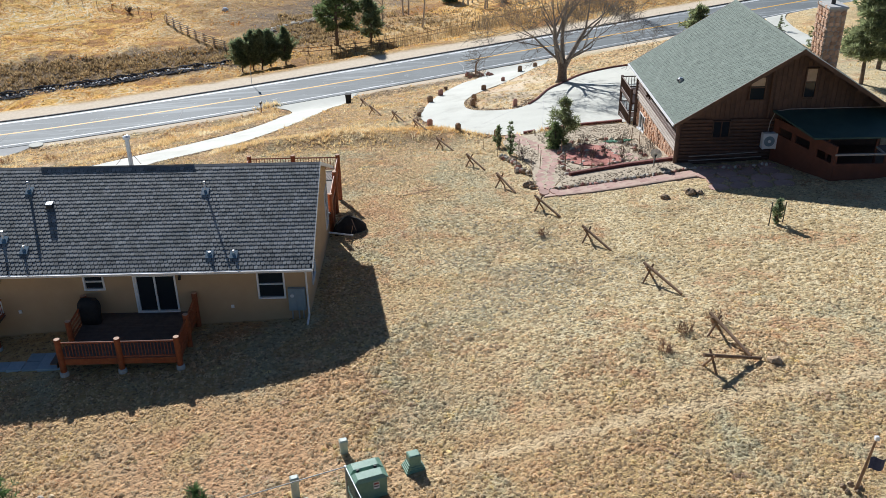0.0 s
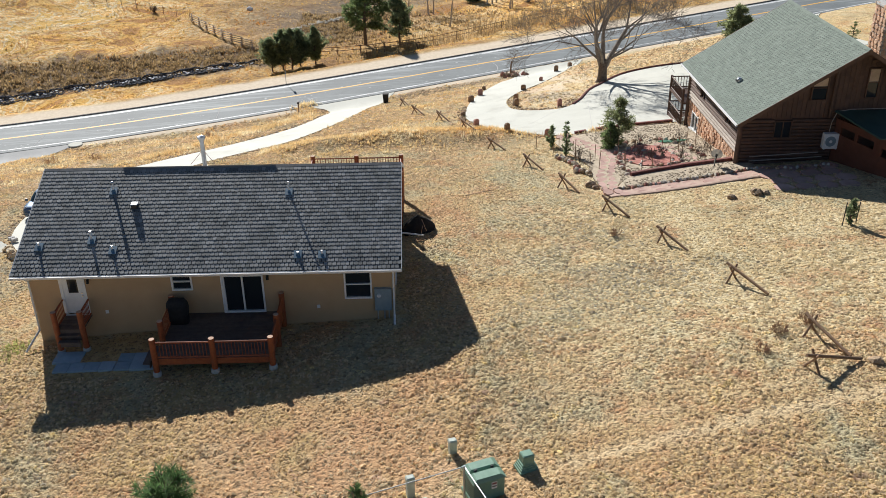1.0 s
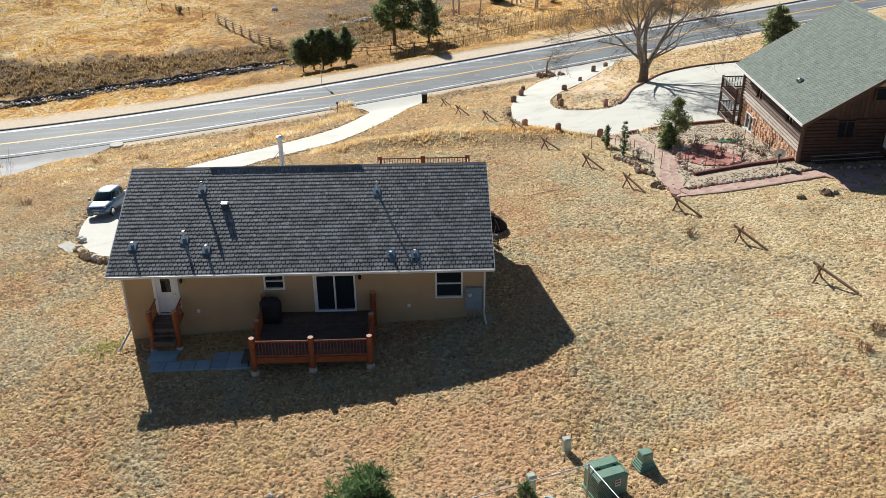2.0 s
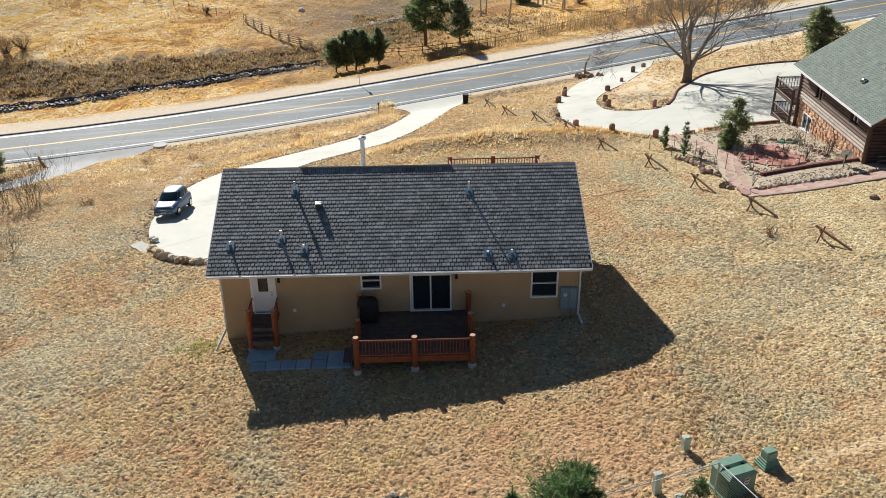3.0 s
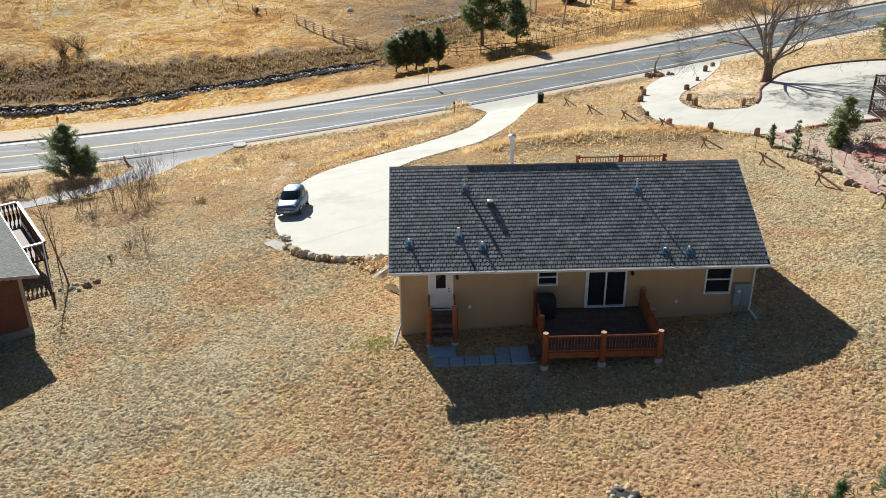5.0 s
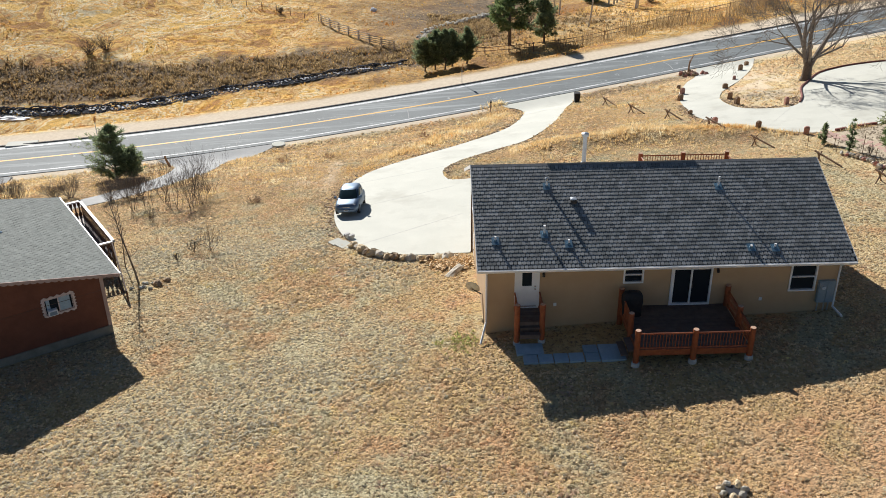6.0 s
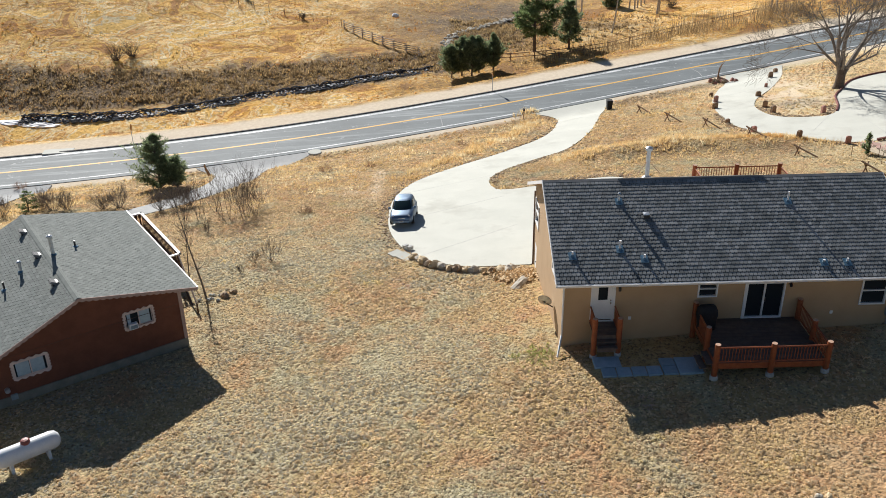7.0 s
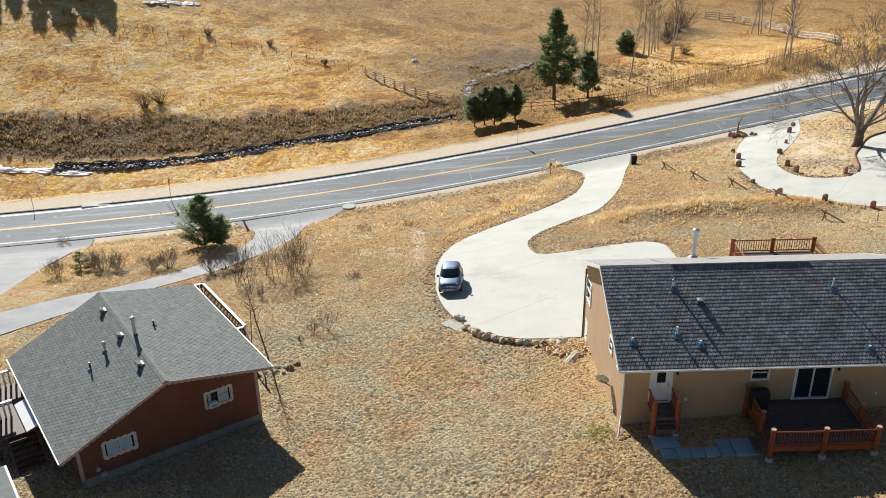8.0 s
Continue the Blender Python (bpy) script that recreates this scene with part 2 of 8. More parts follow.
PATHSAND = mat("pink_sandstone_grit", (0.42, 0.29, 0.23), (0.56, 0.41, 0.33), 1.4, 30, 0.95, 0.6)
PALETRIM = mat("pale_pink_trim", (0.58, 0.47, 0.43), (0.70, 0.58, 0.53), 3, 40, 0.7)
CONE = mat("pale_brown_cone", (0.42, 0.29, 0.16), (0.60, 0.44, 0.27), 20, 60, 0.85, 0.4)
CURTAIN = mat("pale_curtain", (0.30, 0.40, 0.47), (0.42, 0.52, 0.58), 6, 50, 0.8)


def ground_mat():
    m = bpy.data.materials.new("dry_meadow")
    m.use_nodes = True
    n, l = m.node_tree.nodes, m.node_tree.links
    b = n["Principled BSDF"]
    b.inputs["Roughness"].default_value = 0.97
    geo = n.new("ShaderNodeNewGeometry")

    def noise_at(s, detail=5, rough=0.6):
        t = n.new("ShaderNodeTexNoise")
        t.inputs["Scale"].default_value, t.inputs["Detail"].default_value, t.inputs["Roughness"].default_value = s, detail, rough
        l.new(geo.outputs["Position"], t.inputs["Vector"])
        return t.outputs["Fac"]

    def ramp(fac, lo, hi):
        r = n.new("ShaderNodeMapRange")
        r.interpolation_type = "SMOOTHSTEP"
        r.inputs[1].default_value, r.inputs[2].default_value = lo, hi
        l.new(fac, r.inputs[0])
        return r.outputs[0]

    def mix(fac, a, c):
        x = n.new("ShaderNodeMix")
        x.data_type = "RGBA"
        l.new(fac, x.inputs[0])
        for s, v in ((6, a), (7, c)):
            if isinstance(v, tuple):
                x.inputs[s].default_value = (*v, 1)
            else:
                l.new(v, x.inputs[s])
        return x.outputs[2]

    def attribute(name):
        a = n.new("ShaderNodeAttribute")
        a.attribute_name = name
        return a.outputs["Fac"]

    def times(a, c):
        x = n.new("ShaderNodeMath")
        x.operation = "MULTIPLY"
        l.new(a, x.inputs[0]), l.new(c, x.inputs[1])
        return x.outputs[0]

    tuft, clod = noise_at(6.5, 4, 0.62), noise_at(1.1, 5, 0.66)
    straw = mix(ramp(noise_at(1.9), 0.35, 0.65), (0.44, 0.295, 0.12), (0.575, 0.415, 0.195))
    straw = mix(attribute("pale"), straw, mix(ramp(noise_at(1.7), 0.35, 0.65), (0.60, 0.475, 0.255), (0.73, 0.605, 0.37)))
    dirt = mix(ramp(noise_at(5.0), 0.3, 0.7), (0.50, 0.275, 0.125), (0.58, 0.37, 0.195))
    colour = mix(ramp(noise_at(0.32, 6, 0.7), 0.51, 0.63), straw, dirt)
    sage = mix(ramp(noise_at(6.0), 0.35, 0.65), (0.44, 0.38, 0.22), (0.55, 0.48, 0.30))
    colour = mix(ramp(noise_at(0.22, 7, 0.74), 0.49, 0.62), colour, sage)
    colour = mix(attribute("sage"), colour, sage)
    colour = mix(attribute("soil"), colour, mix(ramp(noise_at(3.0, 6, 0.7), 0.35, 0.65), (0.50, 0.27, 0.13), (0.64, 0.39, 0.21)))
    colour = mix(attribute("trail"), colour, mix(ramp(noise_at(2.6), 0.35, 0.65), (0.62, 0.45, 0.25), (0.74, 0.57, 0.34)))
    # gaps between tufts darkened: litter, with tuft shade put into the colour
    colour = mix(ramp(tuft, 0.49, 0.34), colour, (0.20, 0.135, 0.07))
    def bands(fac, lo, hi, tints):
        """Soft-edged bands of colour along a noise."""
        c = n.new("ShaderNodeValToRGB")
        while len(c.color_ramp.elements) < len(tints):
            c.color_ramp.elements.new(0.5)
        for k, tint in enumerate(tints):
            c.color_ramp.elements[k].position = lo + (hi - lo) * k / (len(tints) - 1)
            c.color_ramp.elements[k].color = (*tint, 1)
        l.new(fac, c.inputs[0])
        return c.outputs[0]

    drift = noise_at(0.12, 5, 0.62)
    drift.node.inputs["Distortion"].default_value = 0.5
    gold = bands(drift, 0.40, 0.60, ((0.34, 0.17, 0.04), (0.57, 0.295, 0.06), (0.43, 0.255, 0.08), (0.60, 0.35, 0.085), (0.46, 0.22, 0.045), (0.63, 0.43, 0.16), (0.54, 0.28, 0.055)))
    gold = mix(ramp(noise_at(1.8, 7, 0.8), 0.55, 0.40), gold, (0.22, 0.125, 0.045))
    sunny = bands(drift, 0.40, 0.60, ((0.50, 0.23, 0.05), (0.84, 0.44, 0.07), (0.92, 0.60, 0.17), (0.58, 0.25, 0.05), (0.95, 0.72, 0.34), (0.86, 0.44, 0.07), (0.98, 0.82, 0.50), (0.90, 0.55, 0.13)))
    sunny = mix(ramp(noise_at(2.0, 7, 0.78), 0.49, 0.33), sunny, (0.60, 0.36, 0.12))
    gold = mix(attribute("pale"), gold, sunny)
    colour = mix(attribute("gold"), colour, gold)
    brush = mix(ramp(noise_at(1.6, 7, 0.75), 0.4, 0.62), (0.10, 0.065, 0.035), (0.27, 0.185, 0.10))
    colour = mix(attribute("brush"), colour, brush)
    bare = mix(ramp(noise_at(2.5, 6, 0.7), 0.3, 0.7), (0.60, 0.495, 0.36), (0.72, 0.61, 0.465))
    colour = mix(attribute("bare"), colour, bare)
    l.new(colour, b.inputs["Base Color"])
    normal = None
    for fac, strength, depth, near_only in ((clod, 0.5, 0.5, False), (tuft, 1.0, 0.16, True)):
        bump = n.new("ShaderNodeBump")
        bump.inputs["Strength"].default_value, bump.inputs["Distance"].default_value = strength, depth
        l.new(fac, bump.inputs["Height"])
        if not near_only:
            l.new(attribute("gold"), bump.inputs["Strength"])
        else:
            rest = n.new("ShaderNodeMapRange")
            rest.inputs[3].default_value, rest.inputs[4].default_value = 1.0, 0.1
            l.new(attribute("bare"), rest.inputs[0]), l.new(rest.outputs[0], bump.inputs["Strength"])
        if normal:
            l.new(normal, bump.inputs["Normal"])
        normal = bump.outputs[0]
    l.new(normal, b.inputs["Normal"])
    return m


GROUND = ground_mat()


# ---- building helpers ----
class Shape:
    """Gathers vertices and faces of one mesh."""

    def __init__(self):
        self.v, self.f = [], []

    def add(self, verts, faces, m=None):
        k = len(self.v)
        self.v += [tuple(m @ Vector(p)) for p in verts] if m else [tuple(p) for p in verts]
        self.f += [tuple(k + i for i in f) for f in faces]
        return self

    def box(self, x0, y0, z0, x1, y1, z1, m=None):
        p = [(x, y, z) for z in (z0, z1) for y in (y0, y1) for x in (x0, x1)]
        return self.add(p, [(0, 2, 3, 1), (4, 5, 7, 6), (0, 1, 5, 4), (2, 6, 7, 3), (0, 4, 6, 2), (1, 3, 7, 5)], m)

    def soft_box(self, x0, y0, z0, x1, y1, z1, c, m=None):
        """A box whose upright edges and top edge are chamfered by c."""
        def ring(i, z):
            a, b, d, e = x0 + i, x1 - i, y0 + i, y1 - i
            k = c * 0.7
            return [(a + k, d, z), (b - k, d, z), (b, d + k, z), (b, e - k, z), (b - k, e, z), (a + k, e, z), (a, e - k, z), (a, d + k, z)]
        v = ring(0, z0) + ring(0, z1 - c) + ring(c, z1)
        f = [(j + i, j + (i + 1) % 8, j + 8 + (i + 1) % 8, j + 8 + i) for j in (0, 8) for i in range(8)]
        return self.add(v, f + [tuple(range(16, 24)), tuple(range(7, -1, -1))], m)

    def tube(self, a, b, r0, r1=None, n=8, caps=True):
        a, b = Vector(a), Vector(b)
        r1 = r0 if r1 is None else r1
        d = b - a
        if d.length < 1e-6:
            return self
        d.normalize()
        u = d.orthogonal().normalized()
        w = d.cross(u)
        v = []
        for c, r in ((a, r0), (b, r1)):
            v += [c + (u * math.cos(k * math.tau / n) + w * math.sin(k * math.tau / n)) * r for k in range(n)]
        f = [(i, (i + 1) % n, n + (i + 1) % n, n + i) for i in range(n)]
        if caps:
            f += [tuple(range(n - 1, -1, -1)), tuple(range(n, 2 * n))]
        return self.add(v, f)

    def prism(self, outline, z0, z1):
        """An upright prism over an outline of (x, y), counter-clockwise."""
        n = len(outline)
        v = [(x, y, z0) for x, y in outline] + [(x, y, z1) for x, y in outline]
        f = [(i, (i + 1) % n, n + (i + 1) % n, n + i) for i in range(n)]
        return self.add(v, f + [tuple(range(n - 1, -1, -1)), tuple(range(n, 2 * n))])

    def extrude(self, outline, way):
        """A flat outline of 3D points pushed along a vector."""
        n = len(outline)
        w = Vector(way)
        v = [Vector(p) for p in outline] + [Vector(p) + w for p in outline]
        f = [(i, (i + 1) % n, n + (i + 1) % n, n + i) for i in range(n)]
        return self.add(v, f + [tuple(range(n - 1, -1, -1)), tuple(range(n, 2 * n))])

    def lathe(self, profile, n=12, m=None):
        """Rings of (radius, z), from below upward."""
        v = [(r * math.cos(k * math.tau / n), r * math.sin(k * math.tau / n), z) for r, z in profile for k in range(n)]
        f = [(j * n + i, j * n + (i + 1) % n, (j + 1) * n + (i + 1) % n, (j + 1) * n + i) for j in range(len(profile) - 1) for i in range(n)]
        f += [tuple(range(n - 1, -1, -1)), tuple(range((len(profile) - 1) * n, len(profile) * n))]
        return self.add(v, f, m)

    def rock(self, c, sx, sy, sz, rng, turn=0.0):
        """A faceted, uneven boulder that sits at c."""
        v, f = [], []
        rings = ((-0.6, 0.75), (0.05, 1.0), (0.6, 0.8), (0.95, 0.35))
        n = 8
        ct, st = math.cos(turn), math.sin(turn)
        for z, r in rings:
            for k in range(n):
                q = r * rng.uniform(0.72, 1.18)
                a = (k + rng.uniform(-0.25, 0.25)) * math.tau / n
                x, y = q * math.cos(a) * sx, q * math.sin(a) * sy
                v.append((c[0] + x * ct - y * st, c[1] + x * st + y * ct, c[2] + (z + rng.uniform(-0.14, 0.14)) * sz))
        f = [(j * n + i, j * n + (i + 1) % n, (j + 1) * n + (i + 1) % n, (j + 1) * n + i) for j in range(3) for i in range(n)]
        f += [tuple(range(n - 1, -1, -1)), tuple(range(3 * n, 4 * n))]
        return self.add(v, f)

    def pebble(self, c, sx, sy, sz, rng, turn=0.0):
        """A small stone of few facets that sits at c."""
        ct, st = math.cos(turn), math.sin(turn)
        v = []
        for z, r, n in ((-0.5, 0.8, 5), (0.45, 0.85, 5)):
            for k in range(n):
                q, a = r * rng.uniform(0.75, 1.2), (k + rng.uniform(-0.25, 0.25)) * math.tau / n
                x, y = q * math.cos(a) * sx, q * math.sin(a) * sy
                v.append((c[0] + x * ct - y * st, c[1] + x * st + y * ct, c[2] + (z + rng.uniform(-0.2, 0.2)) * sz))
        v.append((c[0], c[1], c[2] + 0.85 * sz))
        return self.add(v, [(i, (i + 1) % 5, 5 + (i + 1) % 5, 5 + i) for i in range(5)] + [(5 + i, 5 + (i + 1) % 5, 10) for i in range(5)])

    def mesh(self, name, material, smooth=False):
        d = bpy.data.meshes.new(name)
        d.from_pydata(self.v, [], self.f)
        d.materials.append(material)
        if smooth:
            d.shade_smooth()
        d.update()
        return d


def part(name, shape, material, parent, label="", smooth=False):
    ob = new(name, shape.mesh(name, material, smooth))
    ob.parent = parent
    return tagged(ob, label) if label else ob


def thing(name, at, label, category, group="", turn=0.0):
    ob = new(name)
    ob.empty_display_size = 0.2
    ob.matrix_basis = pose(*at, 0, 0, turn)
    return tagged(ob, label, category, group)


def single(name, shape, material, label, category, group="", kind="", at=(0, 0, 0), turn=0.0, smooth=False):
    ob = new(name, shape.mesh(name, material, smooth))
    ob.matrix_basis = pose(*at, 0, 0, turn)
    return tagged(ob, label, category, group, kind)


def curve_through(points, step=0.8):
    """A smooth line through plan points, sampled evenly."""
    p = [np.array(q, float) for q in points]
    p = [2 * p[0] - p[1]] + p + [2 * p[-1] - p[-2]]
    out = []
    for a, b, c, d in zip(p, p[1:], p[2:], p[3:]):
        n = max(2, int(np.linalg.norm(c - b) / step))
        for t in np.arange(n) / n:
            out.append(0.5 * (2 * b + (c - a) * t + (2 * a - 5 * b + 4 * c - d) * t * t + (3 * b - a - 3 * c + d) * t ** 3))
    out.append(p[-2])
    return np.array(out)


# ---- lie of the land ----
_table = np.random.RandomState(5).rand(256, 256)


def vnoise(x, y):
    """Smooth random values from 0 to 1 on a unit lattice."""
    x, y = np.asarray(x, float), np.asarray(y, float)
    i, j = np.floor(x).astype(int), np.floor(y).astype(int)
    u, v = x - i, y - j
    u, v = u * u * (3 - 2 * u), v * v * (3 - 2 * v)
    a, b, c, d = (_table[(i + p) % 256, (j + q) % 256] for p, q in ((0, 0), (1, 0), (0, 1), (1, 1)))
    return (a * (1 - u) + b * u) * (1 - v) + (c * (1 - u) + d * u) * v


def smooth(a, b, v):
    v = np.clip((v - a) / (b - a), 0, 1)
    return v * v * (3 - 2 * v)


def soft(v, lo, hi, m):
    return np.where(v > hi, hi + m * np.tanh((v - hi) / m), np.where(v < lo, lo - m * np.tanh((lo - v) / m), v))


def road_y(x):
    return 52.8 + 5.04 * np.logaddexp(0, (np.asarray(x, float) + 32) / 14)


def road_slope(x):
    return 0.36 / (1 + np.exp(-np.clip((np.asarray(x, float) + 32) / 14, -30, 30)))


def road_d(x, y):
    """Distance across the road from its centre line; the meadow's side is positive."""
    return (y - road_y(x)) / np.sqrt(1 + road_slope(x) ** 2)


def road_z(x):
    return -9.7 + 0.058 * np.clip(x, -90, 80)


def bell(x, y, cx, cy, w):
    return np.exp(-((x - cx) ** 2 + (y - cy) ** 2) / w)


def height(x, y):
    x, y = np.asarray(x, float), np.asarray(y, float)
    d = road_d(x, y)
    lumps = (0.4 * bell(x, y, -4, -1, 60) - 0.45 * bell(x, y, 13, 31, 40) - 0.6 * bell(x, y, 5, -14, 110) + 0.3 * bell(x, y, 23, -6, 40)
             - 0.32 * bell(x, y, -5, -8, 40) + 0.32 * bell(x, y, 11.5, -4, 22)
             + 0.6 * np.exp(-((y - 35 + 0.02 * (x - 6) ** 2) / 1.9) ** 2) * smooth(-6, 1, x) * smooth(20, 13, x))
    p, q = soft(x, -40, 40, 30) / 20, soft(y, -40, 62, 25) / 20
    near = (lumps - 0.563 + 1.345 * p - 1.642 * q + 0.026 * p * p - 0.155 * p * q - 0.592 * q * q
            - 0.05 * p ** 3 - 0.013 * p * p * q + 0.223 * p * q * q + 0.02 * q ** 3)
    p, q = soft(x, -62, 45, 20) / 20, soft(y - 90, -30, 30, 20) / 20
    far = -12.34 + 2.13 * p - 0.54 * q + 0.4 * p * p - 1.45 * p * q + 0.012 * np.maximum(0, y - 130)
    r = road_z(x)
    a, b = smooth(-11, -4.8, d), smooth(8.6, 17, d)
    far = far + 0.5 * (vnoise(x * 0.09, y * 0.09) - 0.5) * smooth(20, 34, d) * smooth(5, 9, np.abs(y - 85))
    return np.where(d < 0, near * (1 - a) + r * a, r * (1 - b) + far * b)


def trail(x, y):
    """A worn two-wheel trail across the lawn, 0 to 1."""
    ruts = np.exp(-((y + 9.6 - 0.19 * (x - 24)) / 0.42) ** 2) + 0.5 * np.exp(-((y + 8.1 - 0.17 * (x - 24)) / 0.3) ** 2)
    return ruts * smooth(8, 16, x) * smooth(52, 44, x)


def soil_share(x, y):
    """Share of bare reddish soil on the near slope."""
    return np.exp(-((x - 6) / 9.5) ** 2 - ((y + 10.5) / 4.6) ** 2) * smooth(0.25, 0.65, 0.6 * vnoise(x * 0.45 + 3, y * 0.45) + 0.4 * vnoise(x * 1.3, y * 1.3))


def sage_share(x, y):
    """Share of grey-green grass on the lawn."""
    west = smooth(-4, -14, x + 8 * (vnoise(x * 0.2, y * 0.2) - 0.5)) * smooth(24, 14, y) * smooth(0.3, 0.66, 0.55 * vnoise(x * 0.22 + 5, y * 0.22) + 0.25 * vnoise(x * 0.7, y * 0.7 + 4) + 0.2 * vnoise(x * 2.1, y * 2.1))
    return np.maximum(west, bell(x, y, 17, 3, 26) * smooth(0.2, 0.55, vnoise(x * 0.4, y * 0.4)))


def surface(x, y):
    """The land with its tussocks and small swells, as the ground shows it away from paving."""
    x, y = np.asarray(x, float), np.asarray(y, float)
    d = road_d(x, y)
    near, far = smooth(-5.0, -9.0, d), smooth(9.0, 13.0, d)
    tuft = 0.25 * vnoise(x * 2.3, y * 2.3) + 0.75 * vnoise(x * 4.7 + 31, y * 4.7 + 7)
    roll = vnoise(x * 0.16 + 9, y * 0.16) - 0.5
    return (height(x, y) + near * (0.07 * (tuft - 0.5) + 0.12 * roll * (1 - bell(x, y, 0, 4, 160)))
            + far * (0.25 * (vnoise(x * 0.3, y * 0.3) - 0.5) + 0.18 * (vnoise(x * 1.2, y * 1.2) - 0.5)))


def G(x, y):
    return float(height(x, y))


def spread_axis(spans):
    """Grid lines: (from, to, step) spans joined."""
    out = []
    for a, b, s in spans:
        out += list(np.arange(a, b, s))
    return np.array(out + [spans[-1][1]])


# ---- ground ----
def inside(px, py, poly):
    hit = np.zeros(px.shape, bool)
    for (x0, y0), (x1, y1) in zip(poly, poly[1:] + poly[:1]):
        if y0 == y1:
            continue
        hit ^= ((y0 > py) != (y1 > py)) & (px < (x1 - x0) * (py - y0) / (y1 - y0) + x0)
    return hit


def build_ground():
    xs = spread_axis([(-700, -130, 30), (-130, -96, 1.2), (-96, -48, 0.5), (-48, 48, 0.22), (48, 80, 0.5), (80, 130, 1.2), (130, 700, 30)])
    ys = spread_axis([(-300, -40, 20), (-40, -17, 1.0), (-17, 34, 0.2), (34, 60, 0.45), (60, 135, 0.7), (135, 240, 2.5), (240, 900, 33)])
    X, Y = np.meshgrid(xs, ys)
    d = road_d(X, Y)
    Z = surface(X, Y)
    paved = np.zeros(X.shape, bool)
    for poly in PAVED:
        paved |= inside(X, Y, poly)
    Z = np.where(paved, height(X, Y) - 0.07, Z)
    ny, nx = X.shape
    k = np.arange(ny * nx).reshape(ny, nx)
    quads = np.stack([k[:-1, :-1], k[:-1, 1:], k[1:, 1:], k[1:, :-1]], -1).reshape(-1, 4)
    m = bpy.data.meshes.new("ground")
    m.vertices.add(nx * ny)
    m.vertices.foreach_set("co", np.stack([X, Y, Z], -1).astype(np.float32).ravel())
    m.loops.add(quads.size)
    m.loops.foreach_set("vertex_index", quads.ravel().astype(np.int32))
    m.polygons.add(len(quads))
    m.polygons.foreach_set("loop_start", np.arange(0, quads.size, 4, dtype=np.int32))
    m.update(calc_edges=True)
    m.shade_smooth()
    ragged = (vnoise(X * 0.35, Y * 0.35) - 0.5) * 3 + (vnoise(X * 1.5, Y * 1.5) - 0.5) * 1.5
    gold = np.maximum(smooth(7.5, 9.5, d + ragged * 0.3), (0.55 - 0.3 * smooth(6, 12, X)) * smooth(-34, -24, d + 5 * ragged) * smooth(-5.0, -8, d))
    gold = np.maximum(gold, 0.8 * np.exp(-((X - 8 - 0.1 * (Y - 34)) / 12) ** 2 - ((Y - 36 + 0.02 * (X - 6) ** 2) / 1.6) ** 2))
    bank = smooth(82.5, 84.5, Y + 0.4 * ragged + np.where(X > -45, -0.11 * (X + 45), 0)) * smooth(98, 93, Y + 1.5 * ragged + np.where(X > -45, -0.13 * (X + 45), 0)) * smooth(-2, -12, X)
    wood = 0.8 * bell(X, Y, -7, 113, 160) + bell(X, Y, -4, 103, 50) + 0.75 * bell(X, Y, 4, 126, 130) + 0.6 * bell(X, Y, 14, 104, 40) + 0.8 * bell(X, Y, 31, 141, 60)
    # darker brown band along the south foot of the grass ridge
    ridge_foot = 0.6 * np.exp(-((Y - 32.9 + 0.02 * (X - 6) ** 2) / 1.3) ** 2) * smooth(-1, 4, X) * smooth(19, 13, X) * smooth(0.15, 0.6, vnoise(X * 0.9, Y * 0.9))
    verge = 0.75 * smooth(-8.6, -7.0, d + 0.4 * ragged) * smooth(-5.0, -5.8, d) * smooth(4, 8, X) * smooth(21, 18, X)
    brush = np.clip(np.maximum(np.maximum(bank, np.maximum(verge, ridge_foot)), wood * (0.5 + vnoise(X * 0.4, Y * 0.4))), 0, 0.95)
    bare = np.maximum(smooth(4.6, 5.2, d) * smooth(8.7, 7.6, d + 0.2 * ragged), smooth(-6.2, -5.2, d + 0.2 * ragged) * smooth(-4.0, -4.5, d))
    bare = np.maximum(bare, 0.65 * bell(X, Y, -19.8, 30.5, 3.5) * (vnoise(X * 2, Y * 2) > 0.35))
    bare = np.maximum(bare, 0.75 * np.exp(-((X - 22.5) / 5) ** 2 - ((Y - 53) / 12) ** 2) * smooth(0.2, 0.5, vnoise(X * 0.8, Y * 0.8)) * (d < -5))
    bare = np.maximum(bare, 0.75 * np.exp(-((X + 18.5) / 0.6) ** 2) * smooth(25, 28, Y) * smooth(39, 36, Y))
    pale = smooth(6, 22, X + 3 * ragged) * smooth(-14, -2, Y + ragged)
    pale = np.where(d > 0, np.maximum(smooth(-4, -38, X + 6 * ragged) * smooth(150, 122, Y + 5 * ragged), 0.9 * bell(X, Y, 26, 108, 800)), pale)
    for name, value in (("soil", 0.9 * soil_share(X, Y)), ("trail", 0.85 * np.clip(trail(X, Y), 0, 1)), ("sage", 0.65 * sage_share(X, Y)), ("pale", pale), ("gold", gold), ("brush", brush), ("bare", np.clip(bare, 0, 1))):
        a = m.attributes.new(name, "FLOAT", "POINT")
        a.data.foreach_set("value", value.astype(np.float32).ravel())
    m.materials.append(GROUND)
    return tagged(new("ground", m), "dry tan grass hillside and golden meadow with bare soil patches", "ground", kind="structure")



